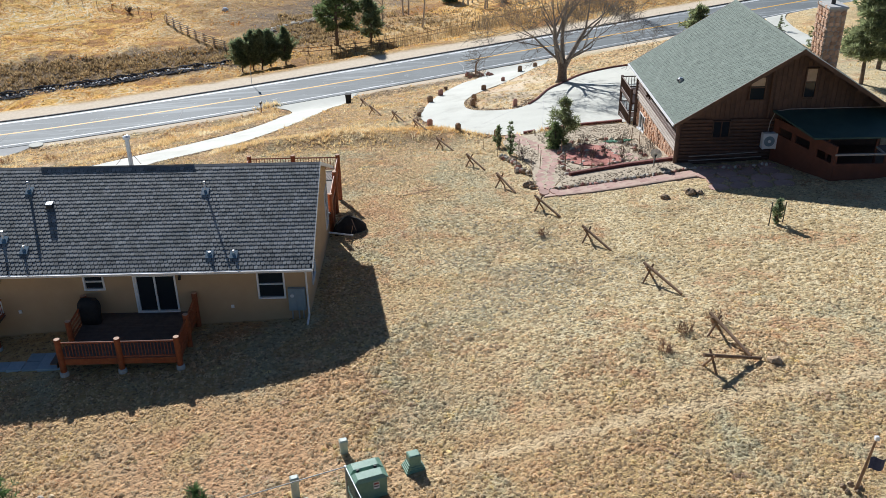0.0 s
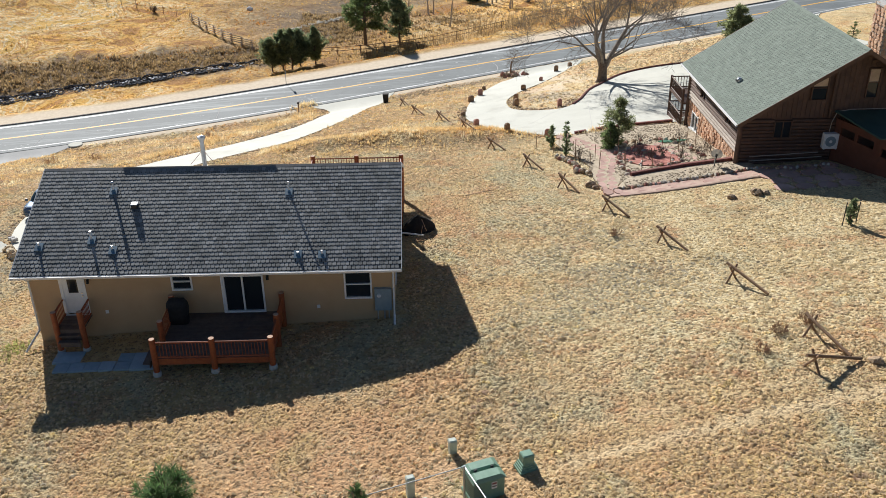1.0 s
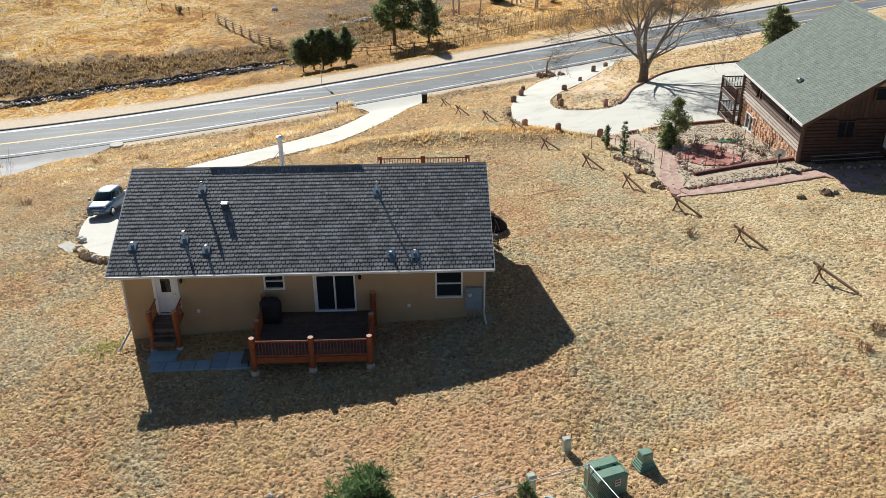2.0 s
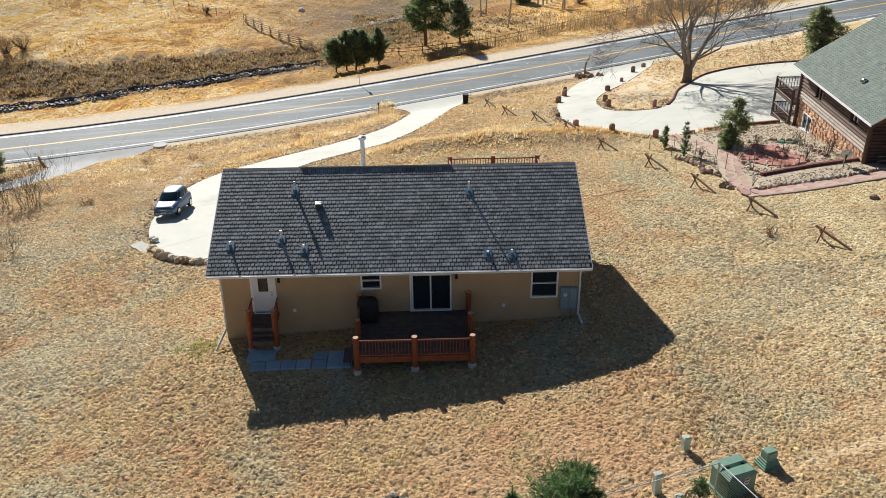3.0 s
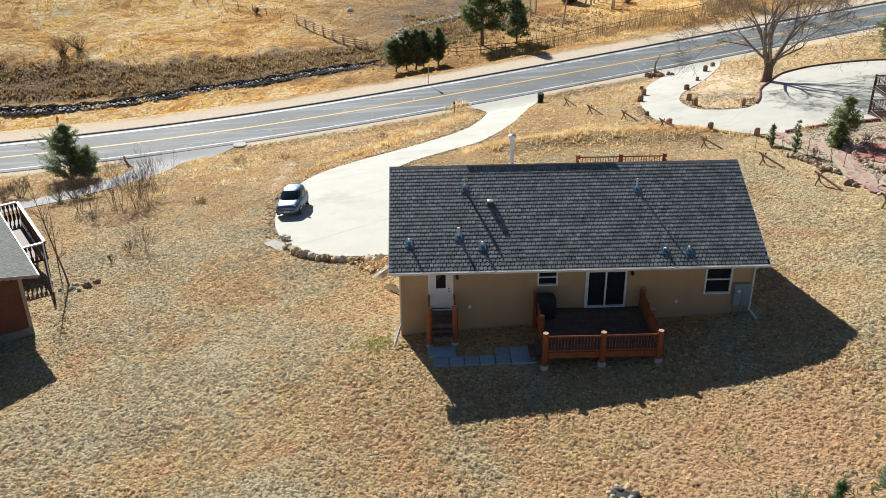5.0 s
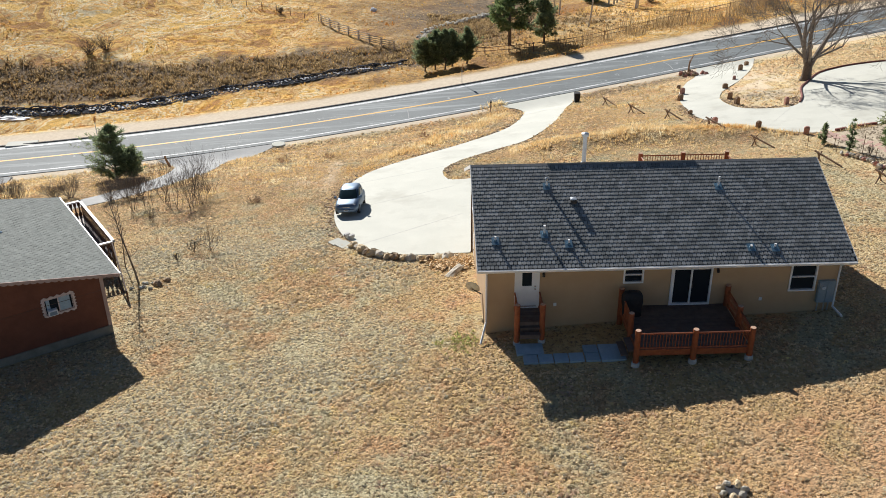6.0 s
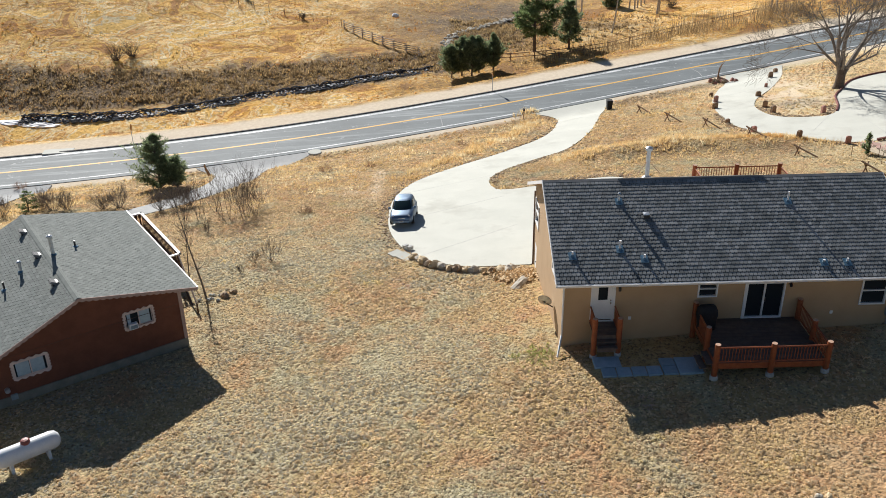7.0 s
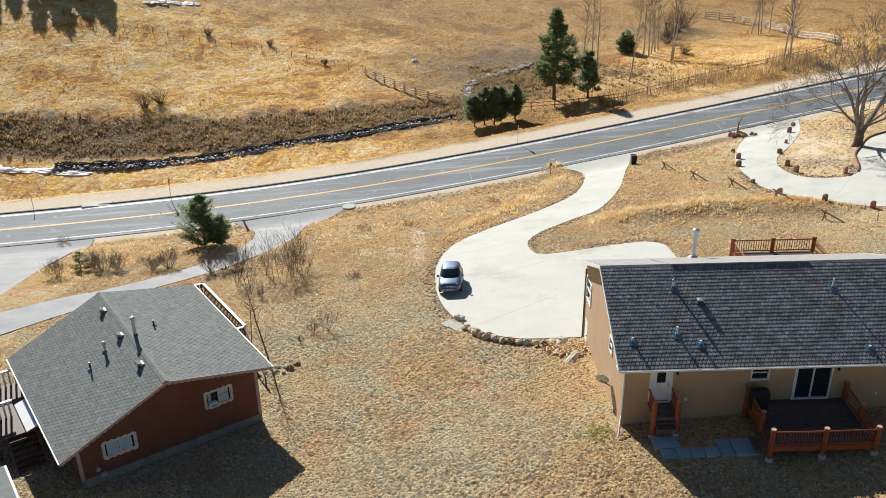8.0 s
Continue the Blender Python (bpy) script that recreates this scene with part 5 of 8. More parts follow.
def red_gable(v, holes):
    a, b = -4.62, 4.78
    hs = [(h[0] - a, h[1], h[2] - a, h[3]) for h in holes]
    low = red_z(a) - 0.1
    s = wall_with_holes((a, v), (b, v), -3.4, low, [h for h in hs if h[3] <= low], 0.15)
    outline = [(b - 0.0, red_z(b) - 0.1), (0, ZP - 0.12)]
    hh = [h for h in hs if h[3] > low]
    if not hh:
        s.extrude([(a, v, low), (b, v, low), *[(u, v, z) for u, z in outline]], (0, 0.15, 0))
    else:
        h = hh[0]
        u0, u1, top = h[0] + a, h[2] + a, h[3]
        s.v, s.f = [], []
        s.box(a, v, -3.4, u0, v + 0.15, low).box(u1, v, -3.4, b, v + 0.15, low)
        s.box(u0, v, -3.4, u1, v + 0.15, h[1])
        s.extrude([(a, v, low), (u0, v, low), (u0, v, red_z(u0) - 0.1), (0, v, ZP - 0.12)], (0, 0.15, 0))
        s.extrude([(u0, v, top), (u1, v, top), (u1, v, red_z(u1) - 0.1), (u0, v, red_z(u0) - 0.1)], (0, 0.15, 0))
        s.extrude([(u1, v, low), (b, v, low), (b, v, red_z(b) - 0.1), (u1, v, red_z(u1) - 0.1)], (0, 0.15, 0))
    return s


part("wall", red_gable(0.4, [(1.98, -0.43, 3.26, 0.33)]), REDBROWN, red, "red-brown gable wall in shade")
part("wall", Shape().box(4.63, 0.56, -3.6, 4.78, 10.5, red_z(4.7) - 0.1), REDBROWN, red)
part("wall", Shape().box(-4.62, 0.56, -3.6, -4.47, 10.5, red_z(-4.55) - 0.1), REDBROWN, red)
part("wall", Shape().extrude([(-4.62, 10.5, -3.6), (4.78, 10.5, -3.6), (4.78, 10.5, red_z(4.78) - 0.1), (0, 10.5, ZP - 0.12), (-4.62, 10.5, red_z(-4.62) - 0.1)], (0, 0.15, 0)), REDBROWN, red)
part("lap_seam", Shape().box(-4.5, 0.385, 0.04, 4.6, 0.4, 0.055), DARKLOG, red)
part("foundation", Shape().box(-4.66, 0.34, -3.6, 4.82, 0.4, -2.0), FOUNDATION, red, "grey concrete foundation strip")
part("corner_board", Shape().box(4.66, 0.36, -2.6, 4.83, 0.40, red_z(4.8) - 0.1), FASCIA, red)
part("corner_board", Shape().box(-4.67, 0.36, -3.1, -4.5, 0.40, red_z(-4.6) - 0.1), FASCIA, red)
for a in (UR, UL):
    part("roof", Shape().extrude([(0, 0, ZP), (a, 0, red_z(a)), (a, 0, red_z(a) - 0.12), (0, 0, ZP - 0.12)], (0, DEEP, 0)), FELT, red)
    part("gutter", Shape().box(min(a, a + 0.07 * np.sign(a)), 0, red_z(a) - 0.1, max(a, a + 0.07 * np.sign(a)), DEEP, red_z(a) - 0.01), WHITE, red, "white gutter")
    v = Vector((-a, 0, ZP - red_z(a)))
    o = Vector((a, 0, red_z(a) + 0.004)) if a > 0 else Vector((a, DEEP, red_z(a) + 0.004))
    # eave courses run the other way on the far side so that the tabs face up
    u = Vector((0, 1, 0)) if a > 0 else Vector((0, -1, 0))
    tagged(part("shingle", tabs(o, u, v, DEEP, v.length, 0.19, 0.3, 0.012, 8), GREYROOF, red), kind="stuff")
    # scalloped barge board along the front edge
    n, k = 18, 6
    low = [(a * (i + j / k) / n, -0.045, red_z(a * (i + j / k) / n) - 0.12 - 0.06 * math.sin(math.pi * j / k)) for i in range(n) for j in range(k)]
    m = len(low)
    s = Shape().add([*low, (a, -0.045, red_z(a) - 0.12), *[(p[0], p[1], red_z(p[0]) + 0.01) for p in low], (a, -0.045, red_z(a) + 0.01)],
                    [(i, i + 1, m + 2 + i, m + 1 + i) for i in range(m)])
    s.add([(x, y + 0.04, z) for x, y, z in s.v], [tuple(reversed(f)) for f in s.f])
    m2 = 2 * m + 2
    s.f += [(i + 1, i, m2 + i, m2 + i + 1) for i in range(m)] + [(m + 1 + i, m + 2 + i, m2 + m + 2 + i, m2 + m + 1 + i) for i in range(m)]
    part("barge_board", s, FASCIA, red, "scalloped mauve barge board")
part("ridge_cap", Shape().extrude([(-0.16, 0, ZP - 0.03), (0, 0, ZP + 0.05), (0.16, 0, ZP + 0.0)], (0, DEEP, 0)), GREYROOF, red)


def red_window(u, z, w, h, v, box_unit):
    p = new("window")
    p.parent = red
    p.location = (u, v, z)
    s = Shape()
    t = 0.09
    # wavy surround
    for a, b, fixed, along in ((-t, w + t, -t, 0), (-t, w + t, h, 0), (0, h, -t, 1), (0, h, w, 1)):
        n = 5
        for i in range(n):
            c0, c1 = a + (b - a) * i / n, a + (b - a) * (i + 1) / n
            m = (c0 + c1) / 2
            r = (c1 - c0) / 2
            out_sign = -1 if fixed < 0 else 1
            lo, hi = fixed, fixed + t
            pts = [(c0, lo), (c1, lo), (c1, hi), (c0, hi)]
            if out_sign > 0:
                pts = [(c0, lo), (c1, lo), (c1, hi - 0.03), (m, hi + 0.05), (c0, hi - 0.03)]
            else:
                pts = [(c0, hi), (c0, lo + 0.03), (m, lo - 0.05), (c1, lo + 0.03), (c1, hi)]
            if along == 0:
                s.extrude([(x, -0.03, q) for x, q in pts], (0, 0.028, 0))
            else:
                s.extrude([(q, -0.034, x) for x, q in pts], (0, 0.028, 0))
    part("surround", s, PALETRIM, p, "scalloped pale pink window surround")
    f = Shape()
    for x in (0, w * 0.5 - 0.025, w - 0.05):
        f.box(x, 0.0, 0, x + 0.05, 0.06, h)
    f.box(0.05, 0.0, 0, w - 0.05, 0.05, 0.05).box(0.05, 0.0, h - 0.05, w - 0.05, 0.05, h)
    part("window_frame", f, PALETRIM, p)
    part("pane", Shape().box(0.03, 0.03, 0.03, w - 0.03, 0.045, h - 0.03), GLASS, p)
    part("curtain", Shape().box(w * 0.52, 0.012, 0.06, w * 0.9, 0.026, h - 0.06), CURTAIN, p, "blue-grey curtain")
    part("curtain", Shape().box(w * 0.08, 0.012, 0.06, w * (0.2 if box_unit else 0.47), 0.026, h - 0.06), CURTAIN, p, "blue-grey curtain")
    if box_unit:
        part("air_conditioner", Shape().soft_box(0.1, -0.26, 0.02, 0.52, -0.01, 0.3, 0.02), WHITE, p, "white window air conditioner")
        part("grille", Shape().box(0.14, -0.268, 0.05, 0.48, -0.262, 0.24), BLUEGREY, p)
    return p


red_window(1.95, -0.46, 1.34, 0.82, 0.4, True)
red_window(-3.36, -1.17, 1.5, 0.82, 0.36, False)
part("meter", Shape().tube((-3.83, 0.22, -1.6), (-3.83, 0.4, -1.6), 0.12, n=12), GALV, red)
part("outlet_box", Shape().soft_box(-3.75, 0.3, -2.2, -3.45, 0.4, -1.92, 0.02), BLUEGREY, red)
for u, v in ((-0.32, 9.1), (-0.36, 5.9), (-0.39, 2.5)):
    p = new("roof_vent")
    p.parent = red
    p.location = (u, v, red_z(u))
    # slant-back hood that opens down the slope
    part("hood", Shape().extrude([(0.24, -0.22, -0.02), (-0.2, -0.22, 0.22), (-0.27, -0.22, 0.2), (-0.27, -0.22, 0.12), (-0.2, -0.22, 0.12), (0.0, -0.22, -0.1)], (0, 0.44, 0)), RIDGE, p, "grey slant-back roof vent hood")
    part("opening", Shape().box(-0.18, -0.2, -0.16, 0.1, 0.2, 0.11), DARKMETAL, p)
for u, v, h, r in ((0.24, 5.36, 1.0, 0.1), (-1.38, 5.6, 0.5, 0.08), (-2.38, 5.0, 0.45, 0.05), (1.5, 6.2, 0.35, 0.05)):
    p = new("vent_pipe")
    p.parent = red
    p.location = (u, v, red_z(u))
    part("pipe", Shape().tube((0, 0, -0.05), (0, 0, h), r, n=10), GALV if r > 0.06 else DARKMETAL, p)
    part("flashing", Shape().lathe([(0.17, -0.08), (0.16, 0.02), (r * 1.1, 0.08)], 10), NAVYSTEEL, p)
    if r > 0.06:
        part("cap", Shape().lathe([(r * 1.5, h - 0.02), (r * 1.6, h + 0.06), (r * 0.4, h + 0.12)], 10), GALV, p)
# balcony on the east side, white top rail with cut-out boards
bal = new("balcony")
bal.parent = red
part("floor", Shape().box(4.85, 8.24, -2.44, 7.47, 15.14, -2.3), DARKLOG, bal)
for a, b in (((7.43, 8.24), (7.43, 15.14)), ((5.0, 8.24), (7.43, 8.24)), ((5.0, 15.14), (7.43, 15.14))):
    part("rail", Shape().box(min(a[0], b[0]) - 0.08, min(a[1], b[1]) - 0.08, -1.36, max(a[0], b[0]) + 0.08, max(a[1], b[1]) + 0.08, -1.28), WHITE, bal, "white top rail")
    along = a[0] == b[0]
    n = int((Vector(b) - Vector(a)).length / 0.24)
    for i in range(n):
        q = Vector(a) + (Vector(b) - Vector(a)) * (i + 0.5) / n
        # cut-out boards: narrow waist between wide ends
        s = Shape()
        for z0, z1, w in ((-2.3, -2.05, 0.09), (-2.05, -1.62, 0.045), (-1.62, -1.37, 0.09)):
            s.box(q.x - (0.012 if along else w), q.y - (w if along else 0.012), z0, q.x + (0.012 if along else w), q.y + (w if along else 0.012), z1)
        part("baluster", s, BROWNBOARD, bal)
for x, y in ((7.3, 8.34), (7.3, 11.6), (7.3, 15.04), (5.1, 15.04)):
    part("post", Shape().box(x - 0.07, y - 0.07, -6.0, x + 0.07, y + 0.07, -2.4), DARKLOG, bal)
part("stringer", Shape().extrude([(7.2, 8.14, -2.3), (7.2, 8.14, -2.6), (6.6, 3.9, -3.6), (6.6, 3.9, -3.3)], (-0.06, 0, 0)), DARKLOG, bal)
part("hand_rail", Shape().tube((7.3, 8.14, -1.32), (6.6, 3.8, -2.3), 0.05, n=6).tube((6.6, 3.8, -2.3), (6.6, 3.8, -3.5), 0.05, n=6), DARKLOG, bal)
# deck, white railing and steps on the west side
west = new("deck")
west.parent = red
part("floor", Shape().box(-7.6, 5.5, -1.75, -4.7, 10.6, -1.6), DARKLOG, west)
for a, b in (((-7.5, 7.4), (-7.5, 10.5)), ((-7.5, 7.4), (-6.2, 7.4)), ((-7.5, 10.5), (-5.0, 10.5))):
    part("rail", Shape().box(min(a[0], b[0]) - 0.08, min(a[1], b[1]) - 0.08, -0.72, max(a[0], b[0]) + 0.08, max(a[1], b[1]) + 0.08, -0.62), WHITE, west, "white top rail")
    n = int((Vector(b) - Vector(a)).length / 0.26)
    for i in range(n):
        q = Vector(a) + (Vector(b) - Vector(a)) * (i + 0.5) / n
        part("baluster", Shape().box(q.x - 0.05, q.y - 0.05, -1.6, q.x + 0.05, q.y + 0.05, -0.72), WHITE, west)
for y in (5.6, 8.0, 10.4):
    part("post", Shape().box(-7.5, y - 0.07, -7.0, -7.36, y + 0.07, -1.7), DARKLOG, west)
part("awning", Shape().extrude([(-6.1, 4.2, -0.75), (-5.1, 4.2, -0.45), (-5.1, 4.2, -0.5), (-6.1, 4.2, -0.8)], (0, 2.8, 0)), WHITE, west, "white awning panel")
for i in range(9):
    part("step", Shape().box(-6.9, 5.2 - 0.28 * i, -1.8 - 0.17 * i, -5.6, 5.5 - 0.28 * i, -1.74 - 0.17 * i), DARKLOG, west)
part("stringer", Shape().extrude([(-6.95, 5.5, -1.6), (-6.95, 5.5, -1.95), (-6.95, 2.9, -3.5), (-6.95, 2.9, -3.15)], (0.05, 0, 0)), DARKLOG, west)
# shed roof corner beside the steps
shed = thing("shed", (-30.85, 0.45, 0.0), "small shed with grey shingle roof beside the red house", "shed", turn=RA)
part("wall", Shape().box(-9.6, -0.9, -3.6, -7.9, 2.1, -1.0), REDBROWN, shed)
part("roof", Shape().extrude([(-9.9, -1.2, -0.55), (-7.6, -1.2, -1.0), (-7.6, -1.2, -1.1), (-9.9, -1.2, -0.65)], (0, 3.6, 0)), GREYROOF, shed)
part("gutter", Shape().box(-7.6, -1.2, -1.13, -7.5, 2.4, -1.0), WHITE, shed)


# ---- trees and shrubs ----
def spray(s, a, b, r, n, rng, wide=0.2):
    """Needles along a twig from a to b: blades that lean outward and toward the tip."""
    d = b - a
    axis = d.normalized() if d.length > 1e-4 else Vector((0, 0, 1))
    for _ in range(n):
        g = Vector((rng.gauss(0, 1), rng.gauss(0, 1), rng.gauss(0, 0.8)))
        g = (g - axis * g.dot(axis)).normalized()
        p = a + d * rng.random() + g * r * rng.uniform(0, 0.35)
        tip = p + (g * rng.uniform(0.5, 1.0) + axis * rng.uniform(0.3, 0.9)) * r
        w = g.orthogonal().normalized() * r * wide * rng.uniform(0.6, 1.3)
        w.rotate(Matrix.Rotation(rng.uniform(0, math.tau), 3, g))
        s.add([p - w, p + w, tip], [(0, 1, 2)])


def conifer(name, x, y, h, r, clear, material, label, seed, whorls=22, limbs=6, blades=16, lean=0.0, power=1.0, group="", clump_size=0.0, wide=0.3, rise=0.15):
    """A needle tree: tapered trunk, uneven limbs in loose whorls with side twigs, needles along their outer parts."""
    rng = random.Random(seed)
    t = thing(name, (x, y, G(x, y) - 0.05), label, "tree", group, rng.uniform(0, 360))
    trunk, crown = Shape(), Shape()
    pts = [Vector((lean * k / 6 * h * 0.05 + rng.uniform(-1, 1) * 0.012 * h, rng.uniform(-1, 1) * 0.012 * h, h * k / 6)) for k in range(7)]
    pts[0] = Vector((0, 0, 0))
    r0 = 0.018 * h + 0.03
    for k in range(6):
        trunk.tube(pts[k], pts[k + 1], r0 * (1 - k / 6.2), r0 * (1 - (k + 1) / 6.2), 8, caps=k == 0)
    cs = clump_size or max(0.12, 0.045 * h)
    lobe = [rng.uniform(0, math.tau) for _ in range(3)]
    for i in range(whorls):
        f = min(0.985, max(clear, clear + (1 - clear) * (i + rng.uniform(-0.4, 0.4)) / whorls))
        q = f * 6
        k = min(5, int(q))
        base = pts[k].lerp(pts[k + 1], q - k)
        reach = r * max(0.03, 1 - (f - clear) / (1 - clear)) ** power * rng.uniform(0.7, 1.2)
        if f < clear + 0.08:
            reach *= 0.7
        for j in range(limbs):
            if rng.random() < 0.1:
                continue
            a = rng.uniform(0, math.tau)
            l = reach * rng.uniform(0.55, 1.1) * (1 + 0.22 * math.cos(a - lobe[0] - 3 * f) + 0.16 * math.cos(2 * a - lobe[1] + 7 * f) + 0.12 * math.cos(3 * a - lobe[2]))
            d = Vector((math.cos(a), math.sin(a), rise + rng.uniform(-0.25, 0.25) + 0.5 * max(0, f - 0.6)))
            mid = base + d * l * 0.55
            end = mid + (d + Vector((rng.uniform(-0.3, 0.3), rng.uniform(-0.3, 0.3), rng.uniform(-0.25, 0.3)))) * l * 0.45
            thick = 0.003 * h + 0.008
            trunk.tube(base, mid, thick, thick * 0.6, 4, caps=False)
            trunk.tube(mid, end, thick * 0.6, 0.004, 4, caps=False)
            n = max(5, int(blades * (0.5 + l / max(r, 0.1))))
            spray(crown, base.lerp(mid, 0.35), mid, cs * 0.8, n // 2, rng, wide)
            spray(crown, mid, end + (end - mid) * 0.15, cs, n, rng, wide)
            for side in (-1, 1):
                o = base.lerp(end, rng.uniform(0.45, 0.8))
                w = Vector((-d.y, d.x, 0)) * side * l * rng.uniform(0.15, 0.4) + (end - mid) * 0.5 + Vector((0, 0, rng.uniform(-0.1, 0.15) * l))
                spray(crown, o, o + w, cs * 0.9, n * 2 // 3, rng, wide)
    spray(crown, pts[6] - Vector((0, 0, cs)), pts[6] + Vector((0, 0, cs * 0.5)), cs * 0.6, blades, rng, wide)
    part("trunk", trunk, BARK, t)
    part("crown", crown, material, t)
    return t


def branch(s, p, d, length, r, depth, rng, spread=0.55, up=0.15, kids=3, fine=0.006):
    """A bare limb that bends, tapers and forks."""
    steps = 3
    for i in range(steps):
        d = (d + Vector((rng.uniform(-1, 1), rng.uniform(-1, 1), rng.uniform(-0.6, 0.9))) * 0.16 + Vector((0, 0, up * 0.25))).normalized()
        q = p + d * length / steps
        r1 = max(fine, r * 0.86)
        s.tube(p, q, r, r1, 6 if r > 0.05 else (4 if r > 0.02 else 3), caps=False)
        p, r = q, r1
        if depth > 0 and i >= 1:
            for _ in range(kids if i == steps - 1 else 1):
                side = d.orthogonal().normalized()
                side.rotate(Matrix.Rotation(rng.uniform(0, math.tau), 3, d))
                e = (d + side * rng.uniform(0.5, 1.3) * spread + Vector((0, 0, up))).normalized()
                branch(s, p, e, length * rng.uniform(0.6, 0.85), r * rng.uniform(0.5, 0.72), depth - 1, rng, spread, up, kids, fine)


def cottonwood(x, y, label, seed):
    """A broad old tree in winter: short stout bole, a few heavy limbs that fork again and again."""
    rng = random.Random(seed)
    t = thing("cottonwood_tree", (x, y, G(x, y) - 0.1), label, "tree")
    a = Shape().lathe([(0.72, 0), (0.54, 0.25), (0.46, 0.7), (0.42, 1.5), (0.44, 2.0), (0.25, 2.4)], 14)
    part("trunk", a, BARK, t, smooth=True)
    for turn, tilt, length, r, z in ((182, 13, 4.4, 0.22, 2.0), (80, 7, 4.6, 0.21, 2.2), (2, 30, 4.5, 0.24, 1.9), (172, 54, 3.9, 0.13, 2.4), (15, 60, 3.8, 0.11, 2.3), (255, 38, 3.8, 0.14, 2.2), (115, 36, 4.0, 0.15, 2.2), (320, 48, 3.6, 0.11, 2.4)):
        limb = Shape()
        c, w = math.cos(radians(turn)), math.sin(radians(turn))
        d = Vector((c * math.sin(radians(tilt)), w * math.sin(radians(tilt)), math.cos(radians(tilt))))
        branch(limb, Vector((c * 0.2, w * 0.2, z - 0.25)), d, length * 0.88, r * 1.15, 6, rng, 0.9, 0.06, 2, 0.011)
        part("limb", limb, LIMB, t, "grey bare limb with fine twigs")
    return t


def aspen(x, y, h, seed, name="aspen_tree", label="slender leafless aspen with pale trunk beyond the road", group="roadside aspens", lean=(0, 0), r=0.15, bark=None):
    """A slim leafless trunk with short rising side twigs."""
    rng = random.Random(seed)
    t = thing(name, (x, y, G(x, y) - 0.05), label, "tree", group)
    a, b = Shape(), Shape()
    p = Vector((0, 0, 0))
    tilt = Vector((rng.uniform(-0.1, 0.1) + lean[0], rng.uniform(-0.1, 0.1) + lean[1], 1))
    for k in range(8):
        q = p + (tilt + Vector((rng.uniform(-0.06, 0.06), rng.uniform(-0.06, 0.06), 0))) * h / 8
        a.tube(p, q, r * (1 - k / 8.5), r * (1 - (k + 1) / 8.5), 7, caps=False)
        if k >= 2:
            for _ in range(6):
                ang = rng.uniform(0, math.tau)
                c = p.lerp(q, rng.random())
                branch(b, c, Vector((math.cos(ang), math.sin(ang), rng.uniform(0.5, 1.3))).normalized(), h * rng.uniform(0.05, 0.12), r * 0.2, 1, rng, 0.6, 0.2, 2, r * 0.08)
        p = q
    part("trunk", a, bark or PALEBARK, t)
    tagged(part("crown", b, TWIG, t), "fine bare twigs", kind="stuff")
    return t


def shrub(name, x, y, h, label, seed, stems=14, material=None, depth=2, r=0.02, group="", fan=0.5):
    rng = random.Random(seed)
    s = Shape()
    for k in range(stems):
        a = rng.uniform(0, math.tau)
        d = Vector((math.cos(a) * fan * rng.random(), math.sin(a) * fan * rng.random(), 1)).normalized()
        branch(s, Vector((rng.uniform(-0.15, 0.15) * h, rng.uniform(-0.15, 0.15) * h, -0.05)), d, h * rng.uniform(0.35, 0.6), r * rng.uniform(0.6, 1.2), depth, rng, 0.5, 0.2, 2, 0.005)
    return single(name, s, material or TWIG, label, "shrub", group, at=(x, y, G(x, y)))


conifer("pine_tree", 1.56, 92.9, 13.2, 3.7, 0.18, NEEDLE, "tall dark green pine beyond the road", 1, 23, 6, 24, power=0.62, wide=0.2, clump_size=0.6)
conifer("juniper_tree", 6.4, 92.2, 6.8, 2.4, 0.08, JUNIPER, "dark bushy juniper beside the tall pine", 2, 14, 7, 20, power=0.75, wide=0.24, clump_size=0.5, rise=0.5)
for i, (x, y, h, r) in enumerate(((-10.6, 84.8, 4.4, 2.2), (-9.2, 85.2, 5.2, 2.0), (-7.9, 84.5, 5.4, 1.9), (-6.9, 85.4, 5.0, 1.8), (-4.9, 85.8, 5.0, 1.8))):
    conifer("juniper_tree", x, y, h, r, 0.08, JUNIPER, "dark green pointed juniper in a roadside cluster", 10 + i, 22, 8, 30, power=0.8, group="roadside junipers", clump_size=0.3, wide=0.2, rise=0.9)
conifer("spruce_tree", -38.3, 39.6, 5.1, 2.6, 0.02, JUNIPER, "dark green conifer between the lane and the road", 20, 26, 8, 34, power=0.85, wide=0.14, clump_size=0.26, rise=0.6)
conifer("juniper_tree", -36.7, 39.3, 2.9, 1.4, 0.05, JUNIPER, "low dark conifer between the lane and the road", 21, 13, 7, 26, power=0.6, wide=0.16, rise=0.7, clump_size=0.28)
conifer("pine_tree", 41.5, 55.6, 5.2, 2.3, 0.08, OLIVENEEDLE, "small olive-green pine beside the parking court", 22, 17, 8, 30, power=0.6, wide=0.16, clump_size=0.42)
conifer("pine_tree", 23.2, 25.6, 3.7, 1.45, 0.06, OLIVENEEDLE, "small dusty olive pine in the stone garden", 23, 13, 6, 26, power=0.7, clump_size=0.28, wide=0.13, rise=0.5)
conifer("pine_tree", 22.5, 24.9, 2.0, 0.7, 0.08, NEEDLE, "young green pine beside the larger garden pine", 46, 9, 5, 20, power=0.6, clump_size=0.25, wide=0.15, rise=0.35)
conifer("pine_tree", 50.4, 38.4, 9.0, 3.0, 0.25, OLIVENEEDLE, "broad olive-green pine beside the cabin", 24, 18, 8, 32, power=0.6, wide=0.16, clump_size=0.5)
